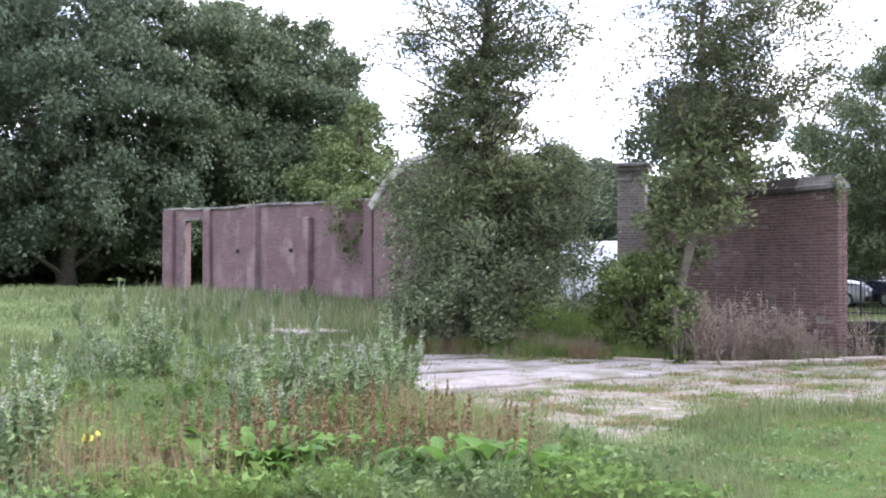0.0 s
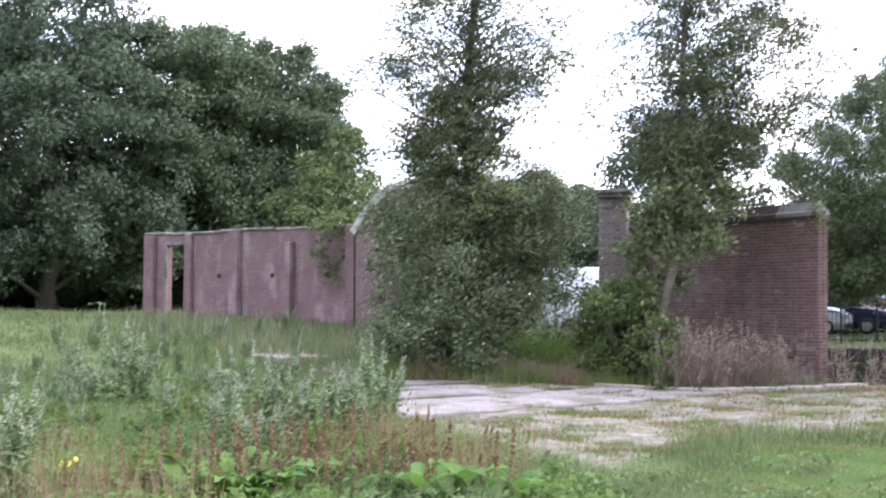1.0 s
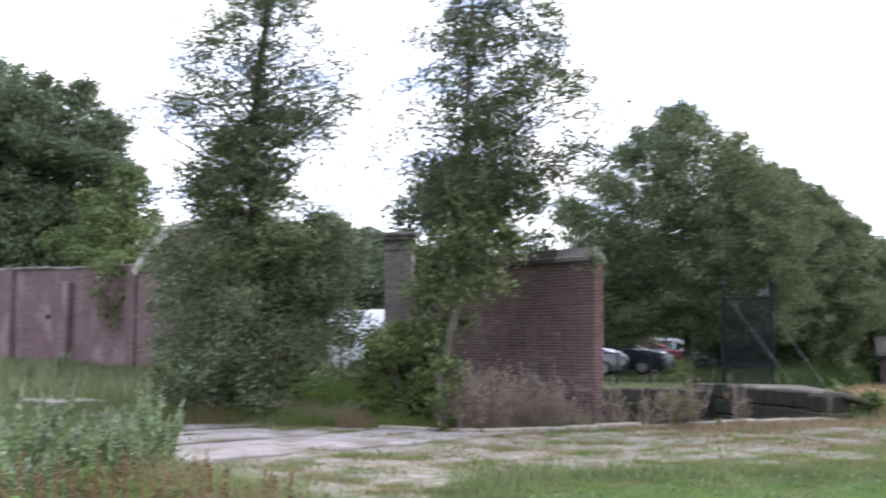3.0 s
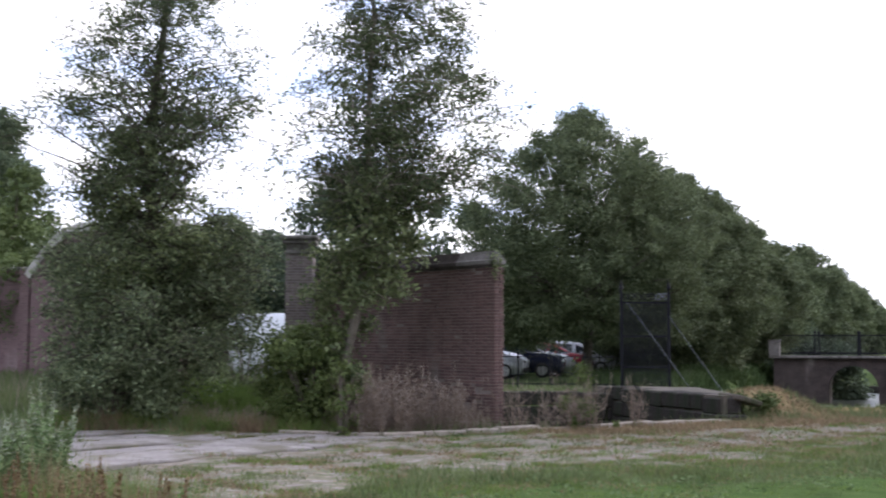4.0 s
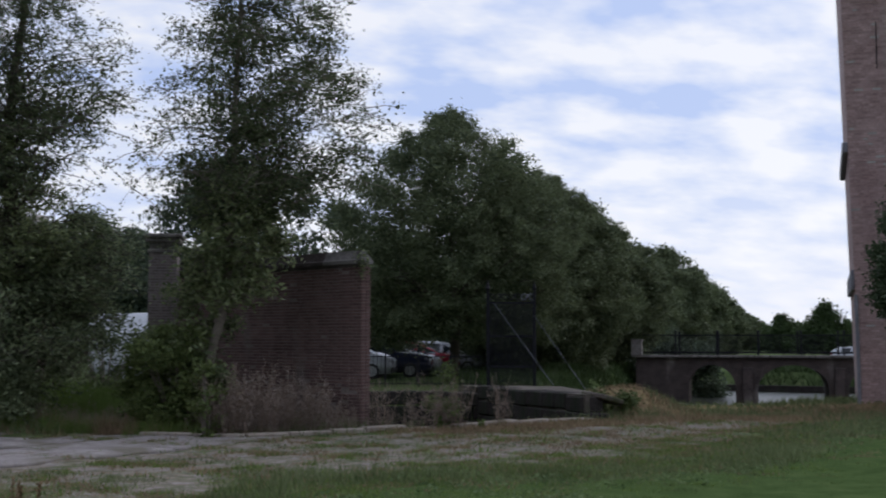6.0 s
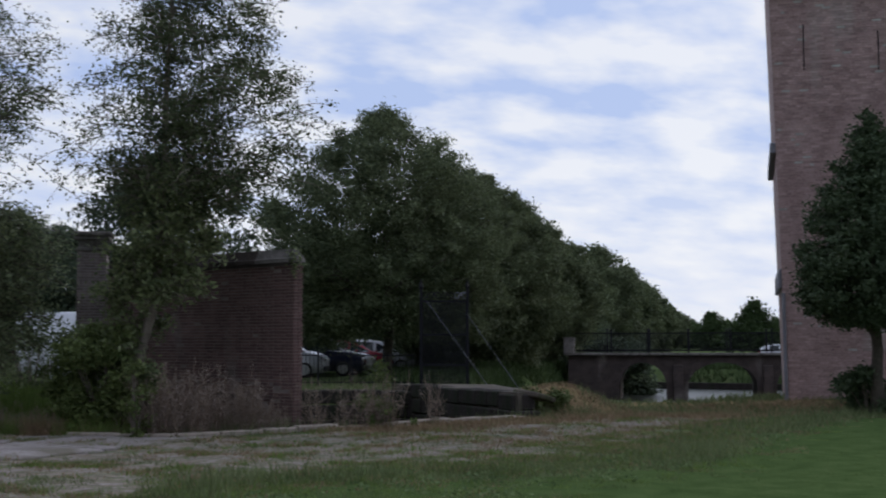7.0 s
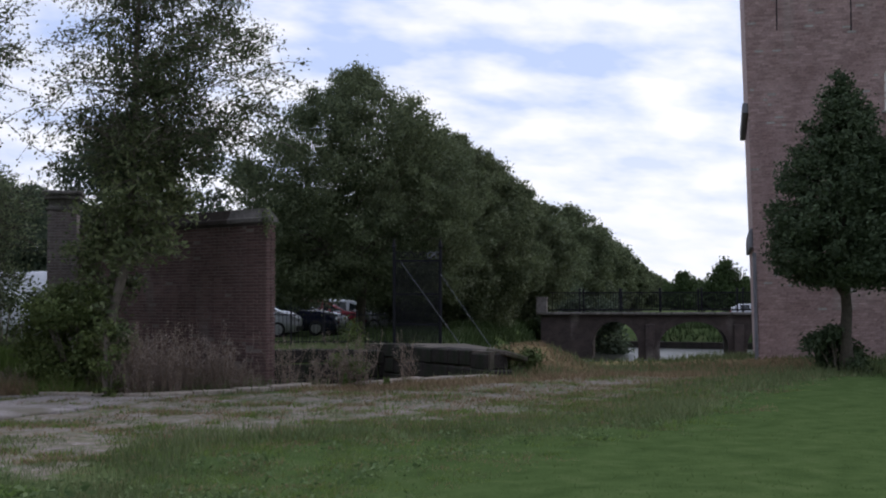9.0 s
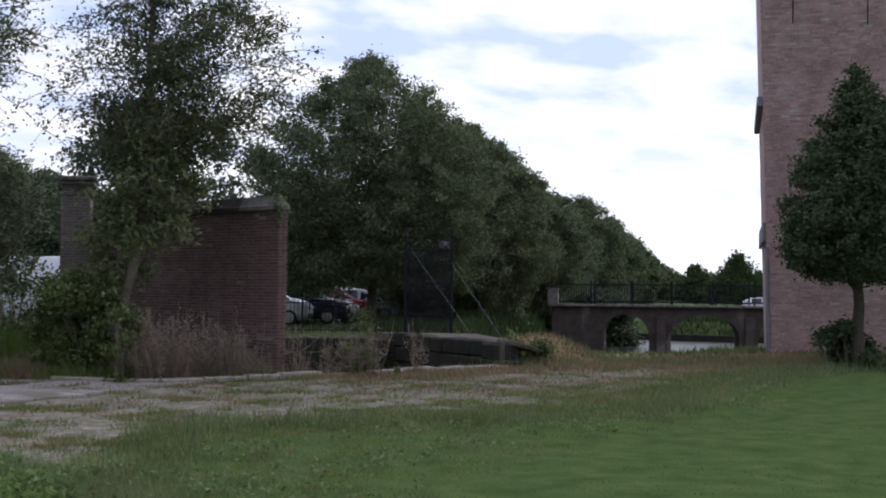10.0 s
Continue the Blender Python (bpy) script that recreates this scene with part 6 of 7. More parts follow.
    for mat, lo, hi, lab in (("fresh", 0.0, 0.55, "low green weeds scattered over the gravel"), ("straw", 0.55, 1.0, "withered tufts scattered over the gravel")):
        u = (np.arange(len(x)) * 0.618) % 1
        q = k & (u >= lo) & (u < hi)
        px, py = np.repeat(x[q], 24) + rng.normal(0, 0.1, q.sum() * 24), np.repeat(y[q], 24) + rng.normal(0, 0.08, q.sum() * 24)
        stuff("gravel_weeds", blades(on_ground(px, py), 0.08, 0.018, rng, 0.7), mat, 3, lab)
    # grass and moss in the joints of the plates
    p = np.repeat(SEAMS, 16, 0) + rng.normal(0, 0.035, (len(SEAMS) * 16, 2))
    u = rng.uniform(0, 1, len(p))
    for mat, lo, hi, lab in (("grass", 0.0, 0.7, "dull grass in the joints of the paving"), ("straw", 0.7, 1.0, "dry grass in the joints of the paving")):
        k = (u >= lo) & (u < hi)
        stuff("joint_grass", blades(on_ground(p[k, 0], p[k, 1], -0.01), 0.06, 0.014, rng, 0.8), mat, 3, lab)
    # dry grass on the bank by the ditch and along the kerb
    x, y, D = scatter(rng, 90000, DRY, (20, 36), (16, 44))
    stuff("dry_grass", blades(on_ground(x, y), 0.13, 0.022, rng, 0.6), "straw", 3, "dry yellow-brown grass on the bank")
    # pale flowering grass before the far wall
    x, y, D = scatter(rng, 42000, [(-7, 32), (-8, 36.5), (-2.5, 32.5), (1.0, 28.5), (-0.6, 25.0), (-6, 27)], (22, 44), (-20, 4), 0, 3.0)
    stuff("tall_grass", blades(on_ground(x, y), 0.3 + 0.16 * wobble(x, y, 0.8, 6.0), 0.022, rng, 0.35), "grass", 3, "tall pale flowering grass before the wall")
    # grass and herbs below the two slender trees
    x, y, D = scatter(rng, 40000, [(-1.6, 23.9), (-1.0, 27.5), (6.2, 24.2), (6.9, 22.3), (4.6, 21.7), (2.2, 22.9)], (20, 30), (-6, 19), 0)
    stuff("rough_grass", blades(on_ground(x, y), 0.28, 0.02, rng, 0.45), "meadow", 3, "fresh green grass at the foot of the trees")
    x, y, D = scatter(rng, 12000, [(-1.0, 23.5), (1.6, 24.0), (4.4, 22.6), (4.4, 21.5), (2.2, 22.7)], (20, 27), (-4, 14), 0)
    stuff("dry_grass", blades(on_ground(x, y), 0.22, 0.016, rng, 0.6), "straw", 3, "dry reddish grass along the paving")
    x, y, D = scatter(rng, 34000, [(7.0, 20.6), (13, 22.8), (22, 24.4), (18, 20.6), (12, 16.6), (9, 16.4)], (16, 32), (15, 43), 0, 2.0)
    k = wobble(x, y, 1.4, 2.0) > -0.25
    stuff("dry_grass", blades(on_ground(x[k], y[k]), 0.07, 0.02, rng, 0.7), "straw", 3, "short dry grass on the worn ground")
    x, y, D = scatter(rng, 2600, [(-7, 31), (-8, 36), (-2.0, 31.5), (0.2, 27.5), (-2.5, 26)], (22, 44), (-16, 2), 0, 3.0)
    stuff("seed_grass", blades(on_ground(x, y), 0.55, 0.02, rng, 0.3), "dead", 3, "pinkish seeding grass before the far wall")
    # clumps of dry and green growth along the back of the paving, and in the gateway
    x, y, D = scatter(rng, 8000, [(-1.3, 23.4), (-0.6, 24.2), (1.6, 24.2), (4.4, 22.9), (4.6, 21.7), (2.4, 22.4), (1.2, 23.4)], (20, 27), (-6, 14), 0, 0.3)
    w = wobble(x, y, 2.1, 3.0) + rng.normal(0, 0.2, len(x))
    for mat, k, lab in (("straw", w > 0.1, "clumps of pale dry grass along the paving"), ("fresh", w <= 0.1, "clumps of fresh grass along the paving")):
        m = 26
        cx, cy = np.repeat(x[k], m) + rng.normal(0, 0.06, k.sum() * m), np.repeat(y[k], m) + rng.normal(0, 0.06, k.sum() * m)
        stuff("grass_clumps", blades(on_ground(cx, cy), np.repeat(rng.uniform(0.12, 0.4, k.sum()), m), 0.013, rng, 0.5), mat, 3, lab)
    x, y, D = scatter(rng, 30000, [(1.7, 25.5), (3.4, 25.0), (4.2, 29.0), (1.9, 29.6)], (24, 31), (2, 10), 0)
    stuff("rough_grass", blades(on_ground(x, y), 0.5, 0.022, rng, 0.35), "fresh", 3, "tall fresh grass in the gateway")
    # under the weeds
    x, y, D = scatter(rng, 95000, [(-8, 7), (-8, 24), (-1.2, 22), (-0.7, 16.5), (0.1, 13.6), (1.0, 11.8), (2.0, 9.8), (2.0, 7)], (7.5, 24), (-22, 14))
    stuff("weed_grass", blades(on_ground(x, y), 0.16 + 0.1 * (D > 11), 0.011 + 0.0006 * (D - 7), rng, 0.5), "grass", 3, "tall mixed grass between the weeds")
    x, y, D = scatter(rng, 60000, [(-8, 7), (-8, 24), (-1.2, 22), (-0.7, 16.5), (0.1, 13.6), (1.0, 11.8), (2.0, 9.8), (2.0, 7)], (7.5, 24), (-22, 14))
    k = (wobble(x, y, 1.6, 4.0) > 0.0) & (D > 10.2)
    stuff("pale_grass", blades(on_ground(x[k], y[k]), 0.36, 0.009, rng, 0.5), "meadow", 3, "pale flowering grass between the weeds")
    # dark blades coloured as the shade below the trees along the moat
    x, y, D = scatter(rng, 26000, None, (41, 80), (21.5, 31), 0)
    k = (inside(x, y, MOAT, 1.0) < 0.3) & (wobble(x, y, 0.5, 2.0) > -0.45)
    stuff("rank_grass", blades(on_ground(x[k], y[k]), 0.45, 0.07, rng, 0.5), "leaf_far", 3, "dark grass standing in for shade below the trees along the moat")
    # dark blades tone down the far bank behind the bridge
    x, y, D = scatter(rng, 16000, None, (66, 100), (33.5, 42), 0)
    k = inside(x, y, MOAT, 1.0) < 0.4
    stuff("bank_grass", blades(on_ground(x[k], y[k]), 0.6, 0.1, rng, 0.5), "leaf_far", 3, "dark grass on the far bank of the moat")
    # leafy sprigs at the free end of the near wall's coping
    p = np.stack([rng.normal(6.98, 0.07, 170), rng.normal(22.4, 0.07, 170), 3.05 + rng.normal(0, 0.13, 170)], 1)
    stuff("ivy", leaves(p, 0.06, rng, 0.7, 0.4), "leaf_young", 4, "small ivy sprigs growing on the wall's end", "ivy")
    # ivy on the curved wall by the gate
    n = 5200
    u, h = rng.uniform(0.25, 4.2, n), rng.uniform(0.0, 1.0, n) ** 0.8
    k = wobble(u * 3, h * 6, 1.0, 3.0) + 0.35 * u - 0.5 > 0
    u, h = u[k], h[k]
    d = np.array([3.2, -2.8]) / math.hypot(3.2, 2.8)
    side = np.array([-d[1], d[0]])
    zz = 0.9 + h * (2.2 + 1.05 * np.clip(u / 1.35, 0, 1))
    base = np.array([-1.6, 33.0]) + np.outer(u, d) - side * rng.uniform(0.02, 0.2, len(u))[:, None]
    stuff("ivy", leaves(np.concatenate([base, zz[:, None]], 1), 0.11, rng, 0.7, 0.3), "leaf_grey", 4, "ivy and twigs clinging to the curved wall", "ivy")
    # leafy herbs between the weeds, in patches
    zone = [(-8, 7), (-8, 24), (-1.6, 22), (-0.8, 16.5), (0.0, 13.6), (1.0, 11.6), (1.5, 10.2), (1.7, 7)]
    # arching clumps of long grass
    x, y, D = scatter(rng, 620, zone, (8.3, 18), (-22, 6))
    k = (np.hypot(x + 1.45, y - 9.45) > 0.9) & (np.hypot(x - 0.35, y - 10.3) > 0.7)
    x, y = x[k], y[k]
    for mat, k, lab in (("fresh", wobble(x, y, 1.0, 7.0) > -0.1, "arching clumps of fresh green grass"), ("mug", wobble(x, y, 1.0, 7.0) <= -0.1, "arching clumps of blue-green grass")):
        m = 55
        cx, cy = np.repeat(x[k], m), np.repeat(y[k], m)
        hh = np.repeat(rng.uniform(0.15, 0.45, k.sum()), m)
        p = on_ground(cx + rng.normal(0, 0.05, len(cx)), cy + rng.normal(0, 0.05, len(cx)))
        stuff("grass_clumps", blades(p, hh, 0.011, rng, 0.55), mat, 3, lab)
    x, y, D = scatter(rng, 3000, zone, (8.3, 22), (-22, 17))
    patch = wobble(x, y, 1.3, 5.0) + 0.5 * wobble(x, y, 3.7, 1.0)
    for mat, lo, hi, size, hgt, lab in (("herb", -0.1, 9, 0.075, 0.3, "light green leafy herbs between the weeds"), ("herb_dull", -9, -0.1, 0.06, 0.36, "grey-green leafy herbs between the weeds")):
        k = (patch > lo) & (patch <= hi)
        m = 26
        cx, cy = np.repeat(x[k], m), np.repeat(y[k], m)
        hh = np.repeat(hgt * rng.uniform(0.3, 1.0, k.sum()), m)
        p = np.stack([cx + rng.normal(0, 0.1, len(cx)), cy + rng.normal(0, 0.1, len(cx)), ground_z(cx, cy) + hh * rng.uniform(0.1, 1, len(cx)) ** 0.6], 1)
        stuff("herbs", leaves(p, size * np.repeat(rng.uniform(0.4, 1.5, k.sum()), m), rng, 0.45, 0.1), mat, 4, lab, "herbs")
    # thin straw-coloured stalks
    x, y, D = scatter(rng, 9000, zone, (8.6, 16), (-22, 5))
    k = wobble(x, y, 0.9, 9.0) > 0.2
    stuff("dry_stalks", blades(on_ground(x[k], y[k]), 0.55, 0.008, rng, 0.22), "straw", 3, "thin dry grass stalks between the weeds")
    # creeping leaves at the edge of the lawn and the worn ground
    x, y, D = scatter(rng, 1100, [(1.0, 9), (1.0, 11.4), (2.2, 11.6), (3, 12.6), (5, 14.2), (8, 14.4), (11, 15.8), (15, 19.5), (15.5, 18.5), (10.5, 13.6), (6.5, 11.6), (3.5, 9)], (8.5, 24), (3, 42))
    m = 16
    cx, cy = np.repeat(x, m) + rng.normal(0, 0.12, len(x) * m), np.repeat(y, m) + rng.normal(0, 0.12, len(x) * m)
    k = np.repeat(wobble(x, y, 1.7, 6.0) + rng.normal(0, 0.3, len(x)) > 0.1, m)
    p = np.stack([cx, cy, ground_z(cx, cy) + rng.uniform(0.02, 0.1, len(cx))], 1)[k]
    stuff("creeping_herbs", leaves(p, 0.048 * rng.uniform(0.5, 1.6, len(p)), rng, 0.5, 0.0, 1.2), "herb_dull", 4, "low creeping herbs at the edge of the lawn", "herbs")


    # longer grass at the edge between lawn and worn ground
    x, y, D = scatter(rng, 8000, [(0.8, 9), (0.8, 11.8), (2.2, 11.8), (3.2, 14.4), (5, 14.8), (8, 14.8), (10.6, 16.2), (14, 19.4), (19, 22.8), (19.6, 22.0), (14.4, 17.2), (10.5, 13.6), (8, 12.6), (4, 10), (4, 8.6)], (8.5, 32), (2, 44), 1.0, 1.6)
    k = wobble(x, y, 1.4, 1.0) + rng.normal(0, 0.35, len(x)) > -0.15
    x, y = x[k], y[k]
    m = 40
    cx, cy = np.repeat(x, m) + rng.normal(0, 0.1, len(x) * m), np.repeat(y, m) + rng.normal(0, 0.1, len(x) * m)
    for mat, lo, hi, lab in (("fresh", 0.0, 0.48, "uneven fresh grass at the edge of the lawn"), ("grass", 0.48, 0.84, "uneven dull grass at the edge of the lawn"), ("straw", 0.84, 1.0, "dry stalks in the grass at the edge of the lawn")):
        u = np.repeat((np.arange(len(x)) * 0.618) % 1, m)
        k = (u >= lo) & (u < hi)
        stuff("edge_grass", blades(on_ground(cx[k], cy[k]), 0.05 + 0.035 * wobble(cx[k], cy[k], 1.5, 2.0), 0.012, rng, 0.8), mat, 3, lab)


grass_layers()


def mugwort(seed, h, full=1.0, bloom=True):
    """Bushy grey-green weed: several stems, narrow leaves, pale flower spikes."""
    rng = np.random.default_rng(seed)
    t = thing("mugwort", (0, 0, -50), "tall grey-green mugwort weed with pale flower spikes" if bloom else "leafy green weed not yet in flower", "weed", "tall weeds")
    g = Geo()
    lf, fl = [], []
    for s in range(int(8 * full)):
        a, lean = rng.uniform(0, 6.28), rng.uniform(0.03, 0.3)
        hh = h * rng.uniform(0.65, 1.05)
        u = np.linspace(0, 1, 5)
        path = np.stack([lean * hh * u ** 1.5 * math.cos(a) + 0.06 * math.cos(a), lean * hh * u ** 1.5 * math.sin(a) + 0.06 * math.sin(a), hh * u], 1)
        g.tube(path, [0.006, 0.005, 0.005, 0.004, 0.002], 4)
        q = rng.uniform(0.05, 0.85, 110)
        p = np.stack([np.interp(q, u, path[:, k]) for k in range(3)], 1)
        lf.append(p + rng.normal(0, 0.045, p.shape) * (1.25 - q[:, None]))
        q = rng.uniform(0.62, 1.0, 110)
        p = np.stack([np.interp(q, u, path[:, k]) for k in range(3)], 1)
        fl.append(p + rng.normal(0, 0.03, p.shape) * (1.1 - q[:, None]) * 2.0)
    part("stem_growth", g.mesh("stem_growth", MAT["stem"]), t, kind="stuff")
    part("foliage", quads_mesh("foliage", leaves(np.concatenate(lf), 0.085, rng, 0.36, 0.1), MAT["mug" if bloom else "herb"]), t, kind="stuff")
    if not bloom:
        return t
    part("blossom", quads_mesh("blossom", leaves(np.concatenate(fl), 0.026, rng, 0.7), MAT["mug_top"]), t, kind="stuff")
    return t


def dock(seed, seeds=True, leafy=True):
    """Broad-leaved dock: wide basal leaves and rusty seed spikes."""
    rng = np.random.default_rng(seed)
    t = thing("dock_plant", (0, 0, -50), "broad-leaved dock with rusty brown seed spikes" if leafy else "withered dock with only rusty brown seed spikes", "weed", "dock plants")
    if leafy:
        g = Geo()
        for i in range(19):
            a, L, w = rng.uniform(0, 6.28), rng.uniform(0.2, 0.36), rng.uniform(0.09, 0.14)
            rise = rng.uniform(0.7, 1.9)
            u = np.linspace(0, 1, 7)
            r = L * (0.25 + u)
            zc = 0.06 + rise * L * (u * 1.2 - 0.75 * u ** 2)
            wd = w * np.array([0.2, 0.62, 0.9, 1.0, 0.85, 0.5, 0.04]) / 2
            wv = 0.012 * np.sin(9 * u + i)
            v = []
            for k in range(7):
                for s in (-1, 0, 1):
                    x, y = r[k], s * wd[k]
                    v.append((x * math.cos(a) - y * math.sin(a), x * math.sin(a) + y * math.cos(a), zc[k] + abs(s) * 0.22 * wd[k] + s * wv[k]))
            g.add(v, [[k * 3 + j, k * 3 + j + 1, k * 3 + j + 4, k * 3 + j + 3] for k in range(6) for j in range(2)])
        part("leaves", g.mesh("leaves", MAT["dock_leaf"], True), t)
    if seeds:
        g = Geo()
        pts = []
        for i in range(2 if leafy else 5):
            a, lean, hh = rng.uniform(0, 6.28), abs(rng.normal(0, 0.13)), rng.uniform(0.25, 0.72)
            r = rng.uniform(0.02, 0.16)
            b = np.array([r * math.cos(a), r * math.sin(a), 0])
            e = b + np.array([lean * hh * math.cos(a), lean * hh * math.sin(a), hh])
            g.tube([b, (b + e) / 2, e], [0.006, 0.005, 0.002], 4)
            q = rng.uniform(0.45, 1.0, 90)[:, None]
            pts.append(b + (e - b) * q + rng.normal(0, 0.011, (90, 3)) * (1.4 - q))
        part("stalk_growth", g.mesh("stalk_growth", MAT["dead_stem"]), t, kind="stuff")
        part("seed_growth", quads_mesh("seed_growth", leaves(np.concatenate(pts), 0.024, rng, 0.8), MAT["dock_seed"]), t, kind="stuff")
    return t


def dead_weed(seed, h):
    rng = np.random.default_rng(seed)
    t = thing("dead_weed", (0, 0, -50), "tangled dry grey-brown dead weed stalks", "weed", "dead weeds before the wall")
    g = Geo()
    pts = []
    for s in range(15):
        a, lean = rng.uniform(0, 6.28), abs(rng.normal(0, 0.2))
        hh = h * rng.uniform(0.35, 1.12)
        r = rng.uniform(0, 0.24)
        b = np.array([r * math.cos(a), r * math.sin(a), 0])
        e = b + np.array([lean * hh * math.cos(a), lean * hh * math.sin(a), hh])
        g.tube([b, (b + e) / 2 + rng.normal(0, 0.03, 3), e], [0.005, 0.004, 0.002], 3)
        for w in range(5):
            u = rng.uniform(0.3, 0.9)
            f = b + (e - b) * u
            tip = f + np.array([rng.normal(0, 0.11), rng.normal(0, 0.11), rng.uniform(0.06, 0.22)]) * hh
            g.tube([f, tip], [0.003, 0.0015], 3)
            q = rng.uniform(0.2, 1.05, 9)[:, None]
            pts.append(f + (tip - f) * q + rng.normal(0, 0.014, (9, 3)))
        q = rng.uniform(0.1, 1.0, 12)[:, None]
        pts.append(b + (e - b) * q + rng.normal(0, 0.03, (12, 3)))
    part("stalk_growth", g.mesh("stalk_growth", MAT["dead_stem"]), t, kind="stuff")
    part("withered_foliage", quads_mesh("withered_foliage", leaves(np.concatenate(pts), 0.032, rng, 0.4, 0.4), MAT["dead"]), t, kind="stuff")
    return t


def yellow_flower(seed):
    rng = np.random.default_rng(seed)
    t = thing("yellow_flower", (0, 0, -50), "wild plant with bright yellow flowers among the weeds", "flower", "yellow flowers")
    g = Geo()
    lf, heads = [], []
    for i in range(4):
        a, lean, hh = rng.uniform(0, 6.28), rng.uniform(0.05, 0.25), rng.uniform(0.4, 0.62)
        e = np.array([lean * hh * math.cos(a), lean * hh * math.sin(a), hh])
        g.tube([(0, 0, 0), e * 0.5, e], [0.005, 0.004, 0.003], 4)
        lf.append(np.outer(rng.uniform(0.1, 0.9, 26), e) + rng.normal(0, 0.04, (26, 3)))
        heads.append(e)
    part("stem_growth", g.mesh("stem_growth", MAT["stem"]), t, kind="stuff")
    part("foliage", quads_mesh("foliage", leaves(np.concatenate(lf), 0.07, rng, 0.35), MAT["grass"]), t, kind="stuff")
    for i, e in enumerate(heads):
        g = Geo()
        z = unit(np.array([math.cos(1.7 * i), math.sin(1.7 * i), 0.45]))
        x = unit(np.cross(z, [0.2, 0.1, 1.0]))
        face = np.stack([x, np.cross(z, x), z])
        for k in range(5):
            a = 2 * math.pi * k / 5
            c, s = math.cos(a), math.sin(a)
            v = [(0, 0, 0)] + [(r * c - w * s, r * s + w * c, h) for r, w, h in ((0.012, 0.013, 0.01), (0.024, 0.017, 0.015), (0.034, 0.009, 0.014), (0.034, -0.009, 0.014), (0.024, -0.017, 0.015), (0.012, -0.013, 0.01))]
            g.add(np.array(v) @ face + e, [[0, 1, 2, 3, 4, 5, 6]])
        g.add(np.array([(0.01 * math.cos(a), 0.01 * math.sin(a), 0.014) for a in np.linspace(0, 6.28, 6, endpoint=False)] + [(0, 0, 0.022)]) @ face + e, [[i, (i + 1) % 6, 6] for i in range(6)])
        part("bloom", g.mesh("bloom", MAT["petal"]), t, "yellow bloom")
    return t


def plant_out(kinds, places, seed, size=(0.85, 1.15)):
    """The first of each kind moves to its place; the others are copies."""
    rng = random.Random(seed)
    used = set()
    for i, (x, y, s) in enumerate(places):
        k = kinds[i % len(kinds)]
        m = Matrix.LocRotScale((x, y, float(ground_z(x, y)) - 0.02), Euler((0, 0, rng.uniform(0, 6.28))), [s * rng.uniform(*size)] * 3)
        if id(k) in used:
            copy_thing(k, m)
        else:
            used.add(id(k))
            k.matrix_basis = m


def ring_places(seed, n, az, d, size, poly=None):
    rng = np.random.default_rng(seed)
    out = []
    while len(out) < n:
        D, a = rng.uniform(*d), radians(rng.uniform(*az))
        x, y = D * math.sin(a), D * math.cos(a)
        if poly is None or float(inside(np.array([x]), np.array([y]), poly, 0.01)[0]) > 0.5:
            out.append((x, y, rng.uniform(*size)))
    return out


def polar(az, D, s=1.0):
    return (D * math.sin(radians(az)), D * math.cos(radians(az)), s)


WEEDS = [(-7, 9), (-7.5, 22), (-2.2, 21), (-0.9, 16.5), (-0.1, 13.6), (0.7, 11.8), (1.2, 9.4)]
FIELD = [(-12, 22), (-12, 33), (-2.5, 31), (-2.0, 25), (-5, 22)]
VERGE = [(-1.2, 23.5), (-0.6, 24.3), (1.6, 24.0), (4.3, 22.6), (4.4, 21.7), (2.4, 22.5), (1.2, 23.4)]
mug = [mugwort(301, 1.2), mugwort(302, 1.05), mugwort(303, 1.3, 0.8)]
near_mug = [polar(-3.2, 13.2, 1.0), polar(-4.6, 12.6, 0.95), polar(-2.2, 14.0, 1.0), polar(-5.8, 13.4, 0.9), polar(-1.8, 14.8, 0.95), polar(-8.2, 12.0, 0.95), polar(-7.2, 13.6, 0.9), polar(-18.7, 9.4, 1.05), polar(-18.0, 9.6, 0.95), polar(-19.3, 9.6, 1.0), polar(-17.6, 11.8, 0.7), polar(-13.6, 17.0, 1.05), polar(-14.6, 16.5, 1.0), polar(-12.6, 17.6, 1.0), polar(-15.5, 17.2, 0.9), polar(-9.0, 16.4, 0.9), polar(-6.4, 17.8, 0.9), polar(-8.4, 10.9, 0.8), polar(-7.0, 11.3, 0.75)]
plant_out(mug, near_mug + [p for p in ring_places(310, 60, (-19, -1.5), (12.5, 20), (0.4, 0.75), WEEDS) if wobble(p[0], p[1], 1.1, 3.0) > 0.1] + ring_places(312, 26, (-17, -3), (22, 32), (0.45, 0.7), FIELD), 311)
green = [mugwort(304, 0.75, 1.0, False), mugwort(305, 0.6, 1.2, False)]
plant_out(green, ring_places(313, 96, (-20, 1.0), (10.0, 19), (0.6, 1.0), WEEDS) + [polar(20.7, 23.6, 0.7), polar(22.6, 24.0, 0.6)] + ring_places(315, 26, (-4, 12), (21.6, 25), (0.3, 0.6), VERGE), 314)
docks = [dock(321), dock(322)]
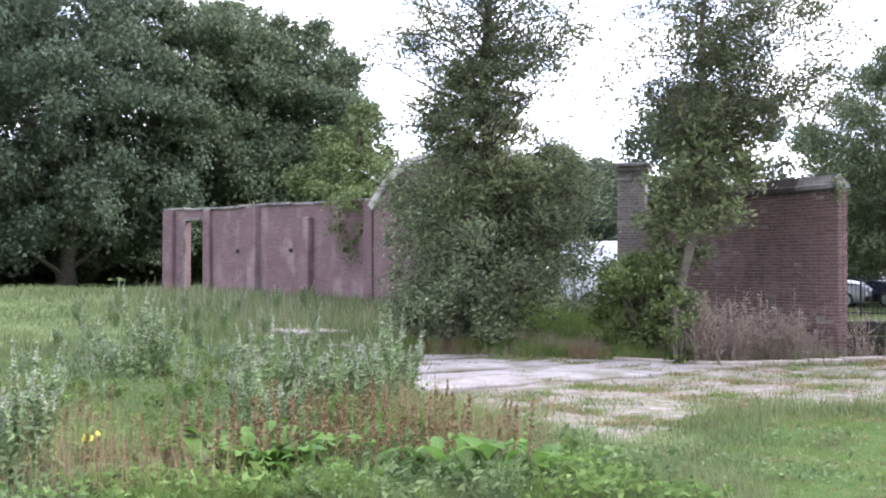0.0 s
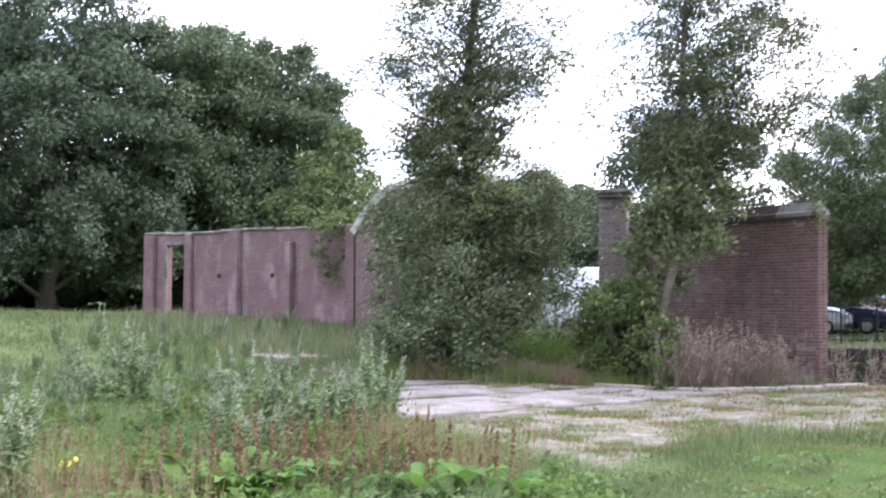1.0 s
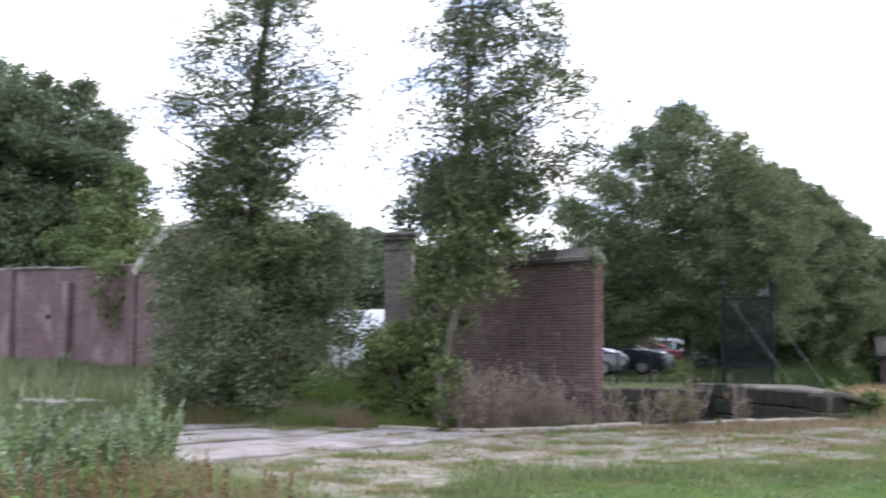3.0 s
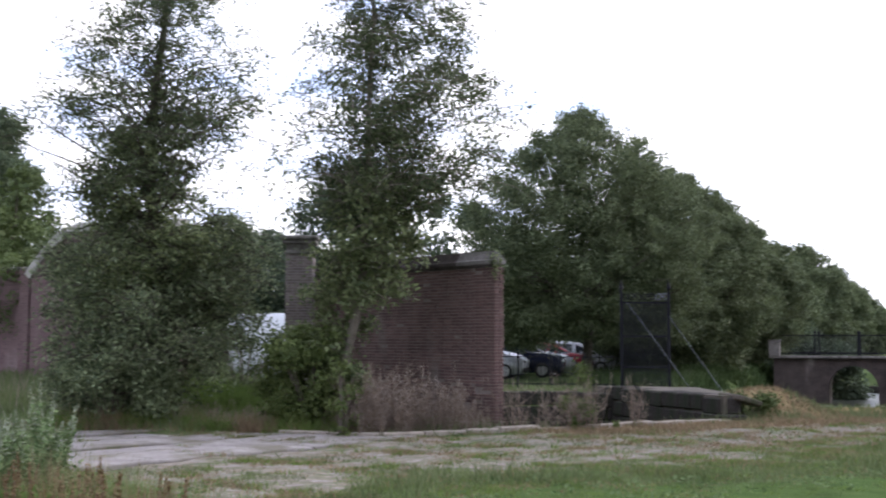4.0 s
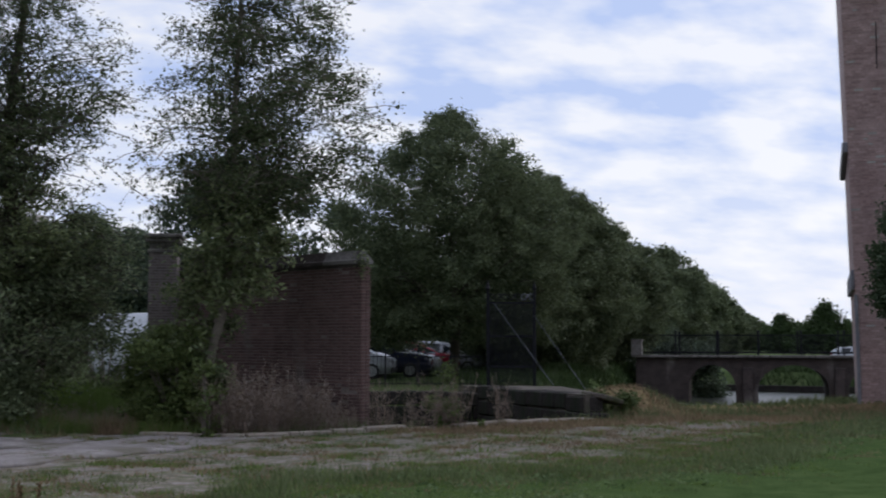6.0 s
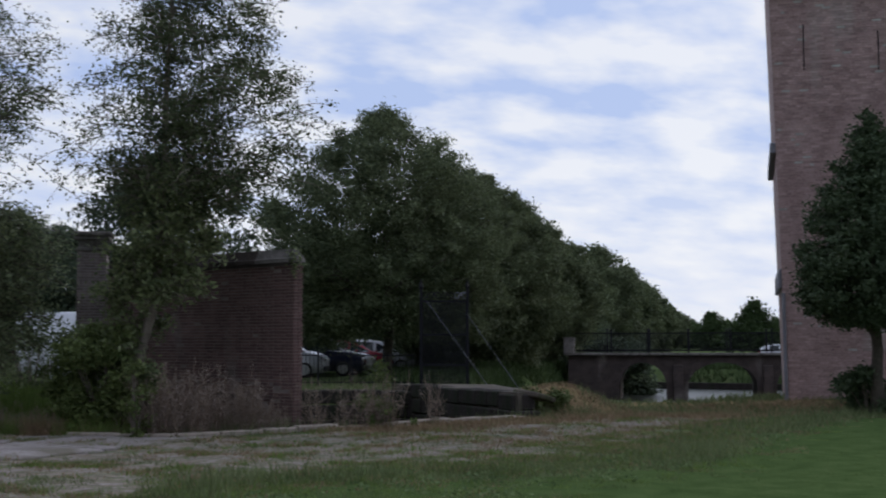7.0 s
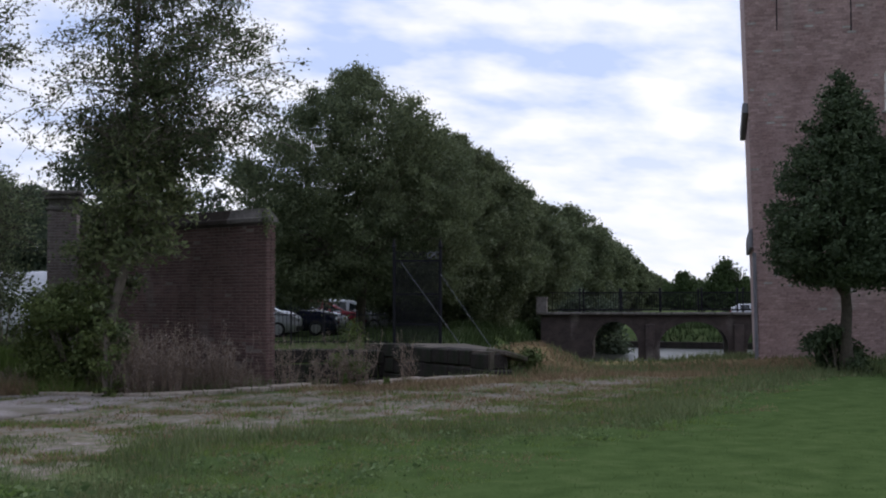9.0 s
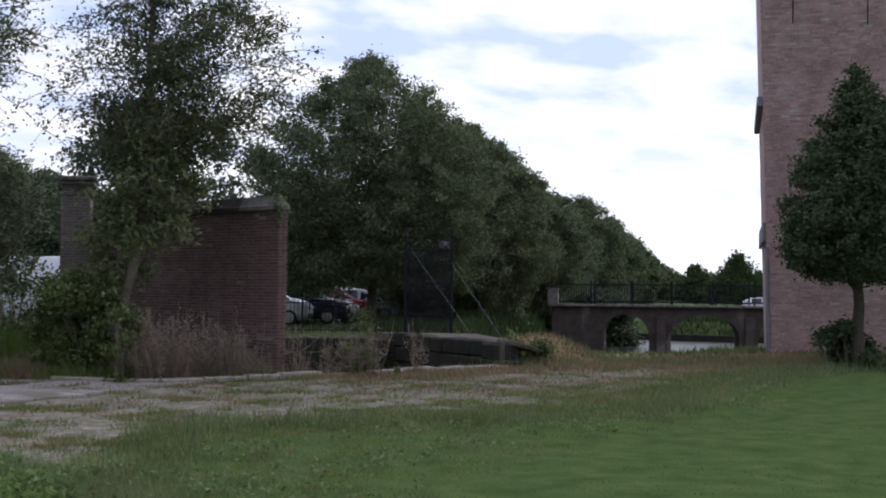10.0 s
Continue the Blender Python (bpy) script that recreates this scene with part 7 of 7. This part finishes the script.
plant_out(docks, [polar(-9.9, 9.6, 1.15), polar(-8.8, 9.4, 1.1), polar(-7.8, 9.6, 1.0), polar(-9.2, 10.0, 1.0), polar(-6.6, 9.7, 0.9), polar(-4.5, 10.6, 1.0), polar(2.6, 10.8, 0.9), polar(1.6, 10.4, 0.7), polar(3.4, 9.7, 0.7), polar(-1.5, 9.4, 0.9), polar(0.9, 9.4, 1.1), polar(2.2, 9.3, 1.1), polar(3.2, 9.2, 0.9), polar(-6.3, 9.2, 0.9), polar(-14, 9.3, 0.8), polar(-12.2, 9.5, 0.9), polar(-15.4, 9.2, 0.8), polar(-3.2, 9.2, 0.8), polar(-5.2, 9.9, 0.85), polar(-0.4, 10.0, 0.8), polar(-11.0, 10.2, 0.8)], 323)
spikes = [dock(331, True, False), dock(332, True, False)]
plant_out(spikes, [polar(-3.6, 9.8, 1.0), polar(-2.6, 10.2, 1.0), polar(-1.2, 10.4, 0.95), polar(-4.4, 9.6, 1.0), polar(-9.3, 10.4, 1.0), polar(-10.2, 10.6, 0.9)] + ring_places(335, 44, (-8, 2.5), (9.0, 11.2), (0.6, 1.1), WEEDS) + ring_places(333, 34, (-19, 0.5), (9.2, 13), (0.7, 1.0), WEEDS), 334)
plant_out([yellow_flower(341)], [polar(-15.6, 9.9, 0.75), polar(-17.0, 9.9, 0.75), polar(-17.9, 9.6, 0.7)], 342)
dead = [dead_weed(351, 1.1), dead_weed(352, 0.8), dead_weed(356, 0.95)]
plant_out(dead, [polar(20.4, 23.5, 0.9), polar(21.0, 23.8, 1.0), polar(21.5, 23.7, 1.05), polar(23.4, 24.4, 0.8), polar(11.3, 22.0, 1.2), polar(11.8, 22.1, 1.25), polar(12.4, 22.0, 1.1), polar(10.8, 22.1, 1.0)] + ring_places(353, 26, (9.8, 14.0), (21.4, 23.0), (0.5, 1.2), [(3.8, 21.9), (4.6, 21.5), (7.4, 22.0), (7.2, 22.4), (6.7, 22.35), (4.2, 22.6)]) + ring_places(357, 32, (13.0, 18.8), (21.4, 23.0), (0.3, 0.95), [(3.8, 21.9), (4.6, 21.5), (7.4, 22.0), (7.2, 22.4), (6.7, 22.35), (4.2, 22.6)]) + ring_places(358, 24, (-3, 12), (21.6, 24.6), (0.25, 0.55), VERGE) + ring_places(354, 34, (17.7, 26.5), (22.6, 24.2), (0.6, 1.0), [(6.9, 21.9), (10.3, 22.9), (12.2, 23.8), (12.0, 24.3), (10.0, 23.5), (7.0, 22.6)]), 355)
shrub(8.55, 22.3, [(0.05, 0.15), (0.5, 0.28), (0.9, 0.25), (1.35, 0.1)], 60, 18, 0.1, 0.07, "leaf_yellow", 361, "pale green weed bush beside the ditch", "weed_bush", z=-0.2)
shrub(3.98, 21.55, [(0.05, 0.12), (0.4, 0.22), (0.8, 0.2), (1.25, 0.08)], 50, 14, 0.09, 0.075, "leaf_yellow", 364, "pale green weed among the dry stalks", "weed_bush")
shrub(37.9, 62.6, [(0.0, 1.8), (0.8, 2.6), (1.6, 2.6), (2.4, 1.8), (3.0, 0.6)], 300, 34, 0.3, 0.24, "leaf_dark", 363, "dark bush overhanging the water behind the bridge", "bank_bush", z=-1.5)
shrub(13.2, 24.6, [(0.02, 0.6), (0.2, 0.75), (0.45, 0.4)], 100, 26, 0.1, 0.08, "leaf_lime", 362, "low green bramble on the bank", "bramble")

bricks_on(wall_near)
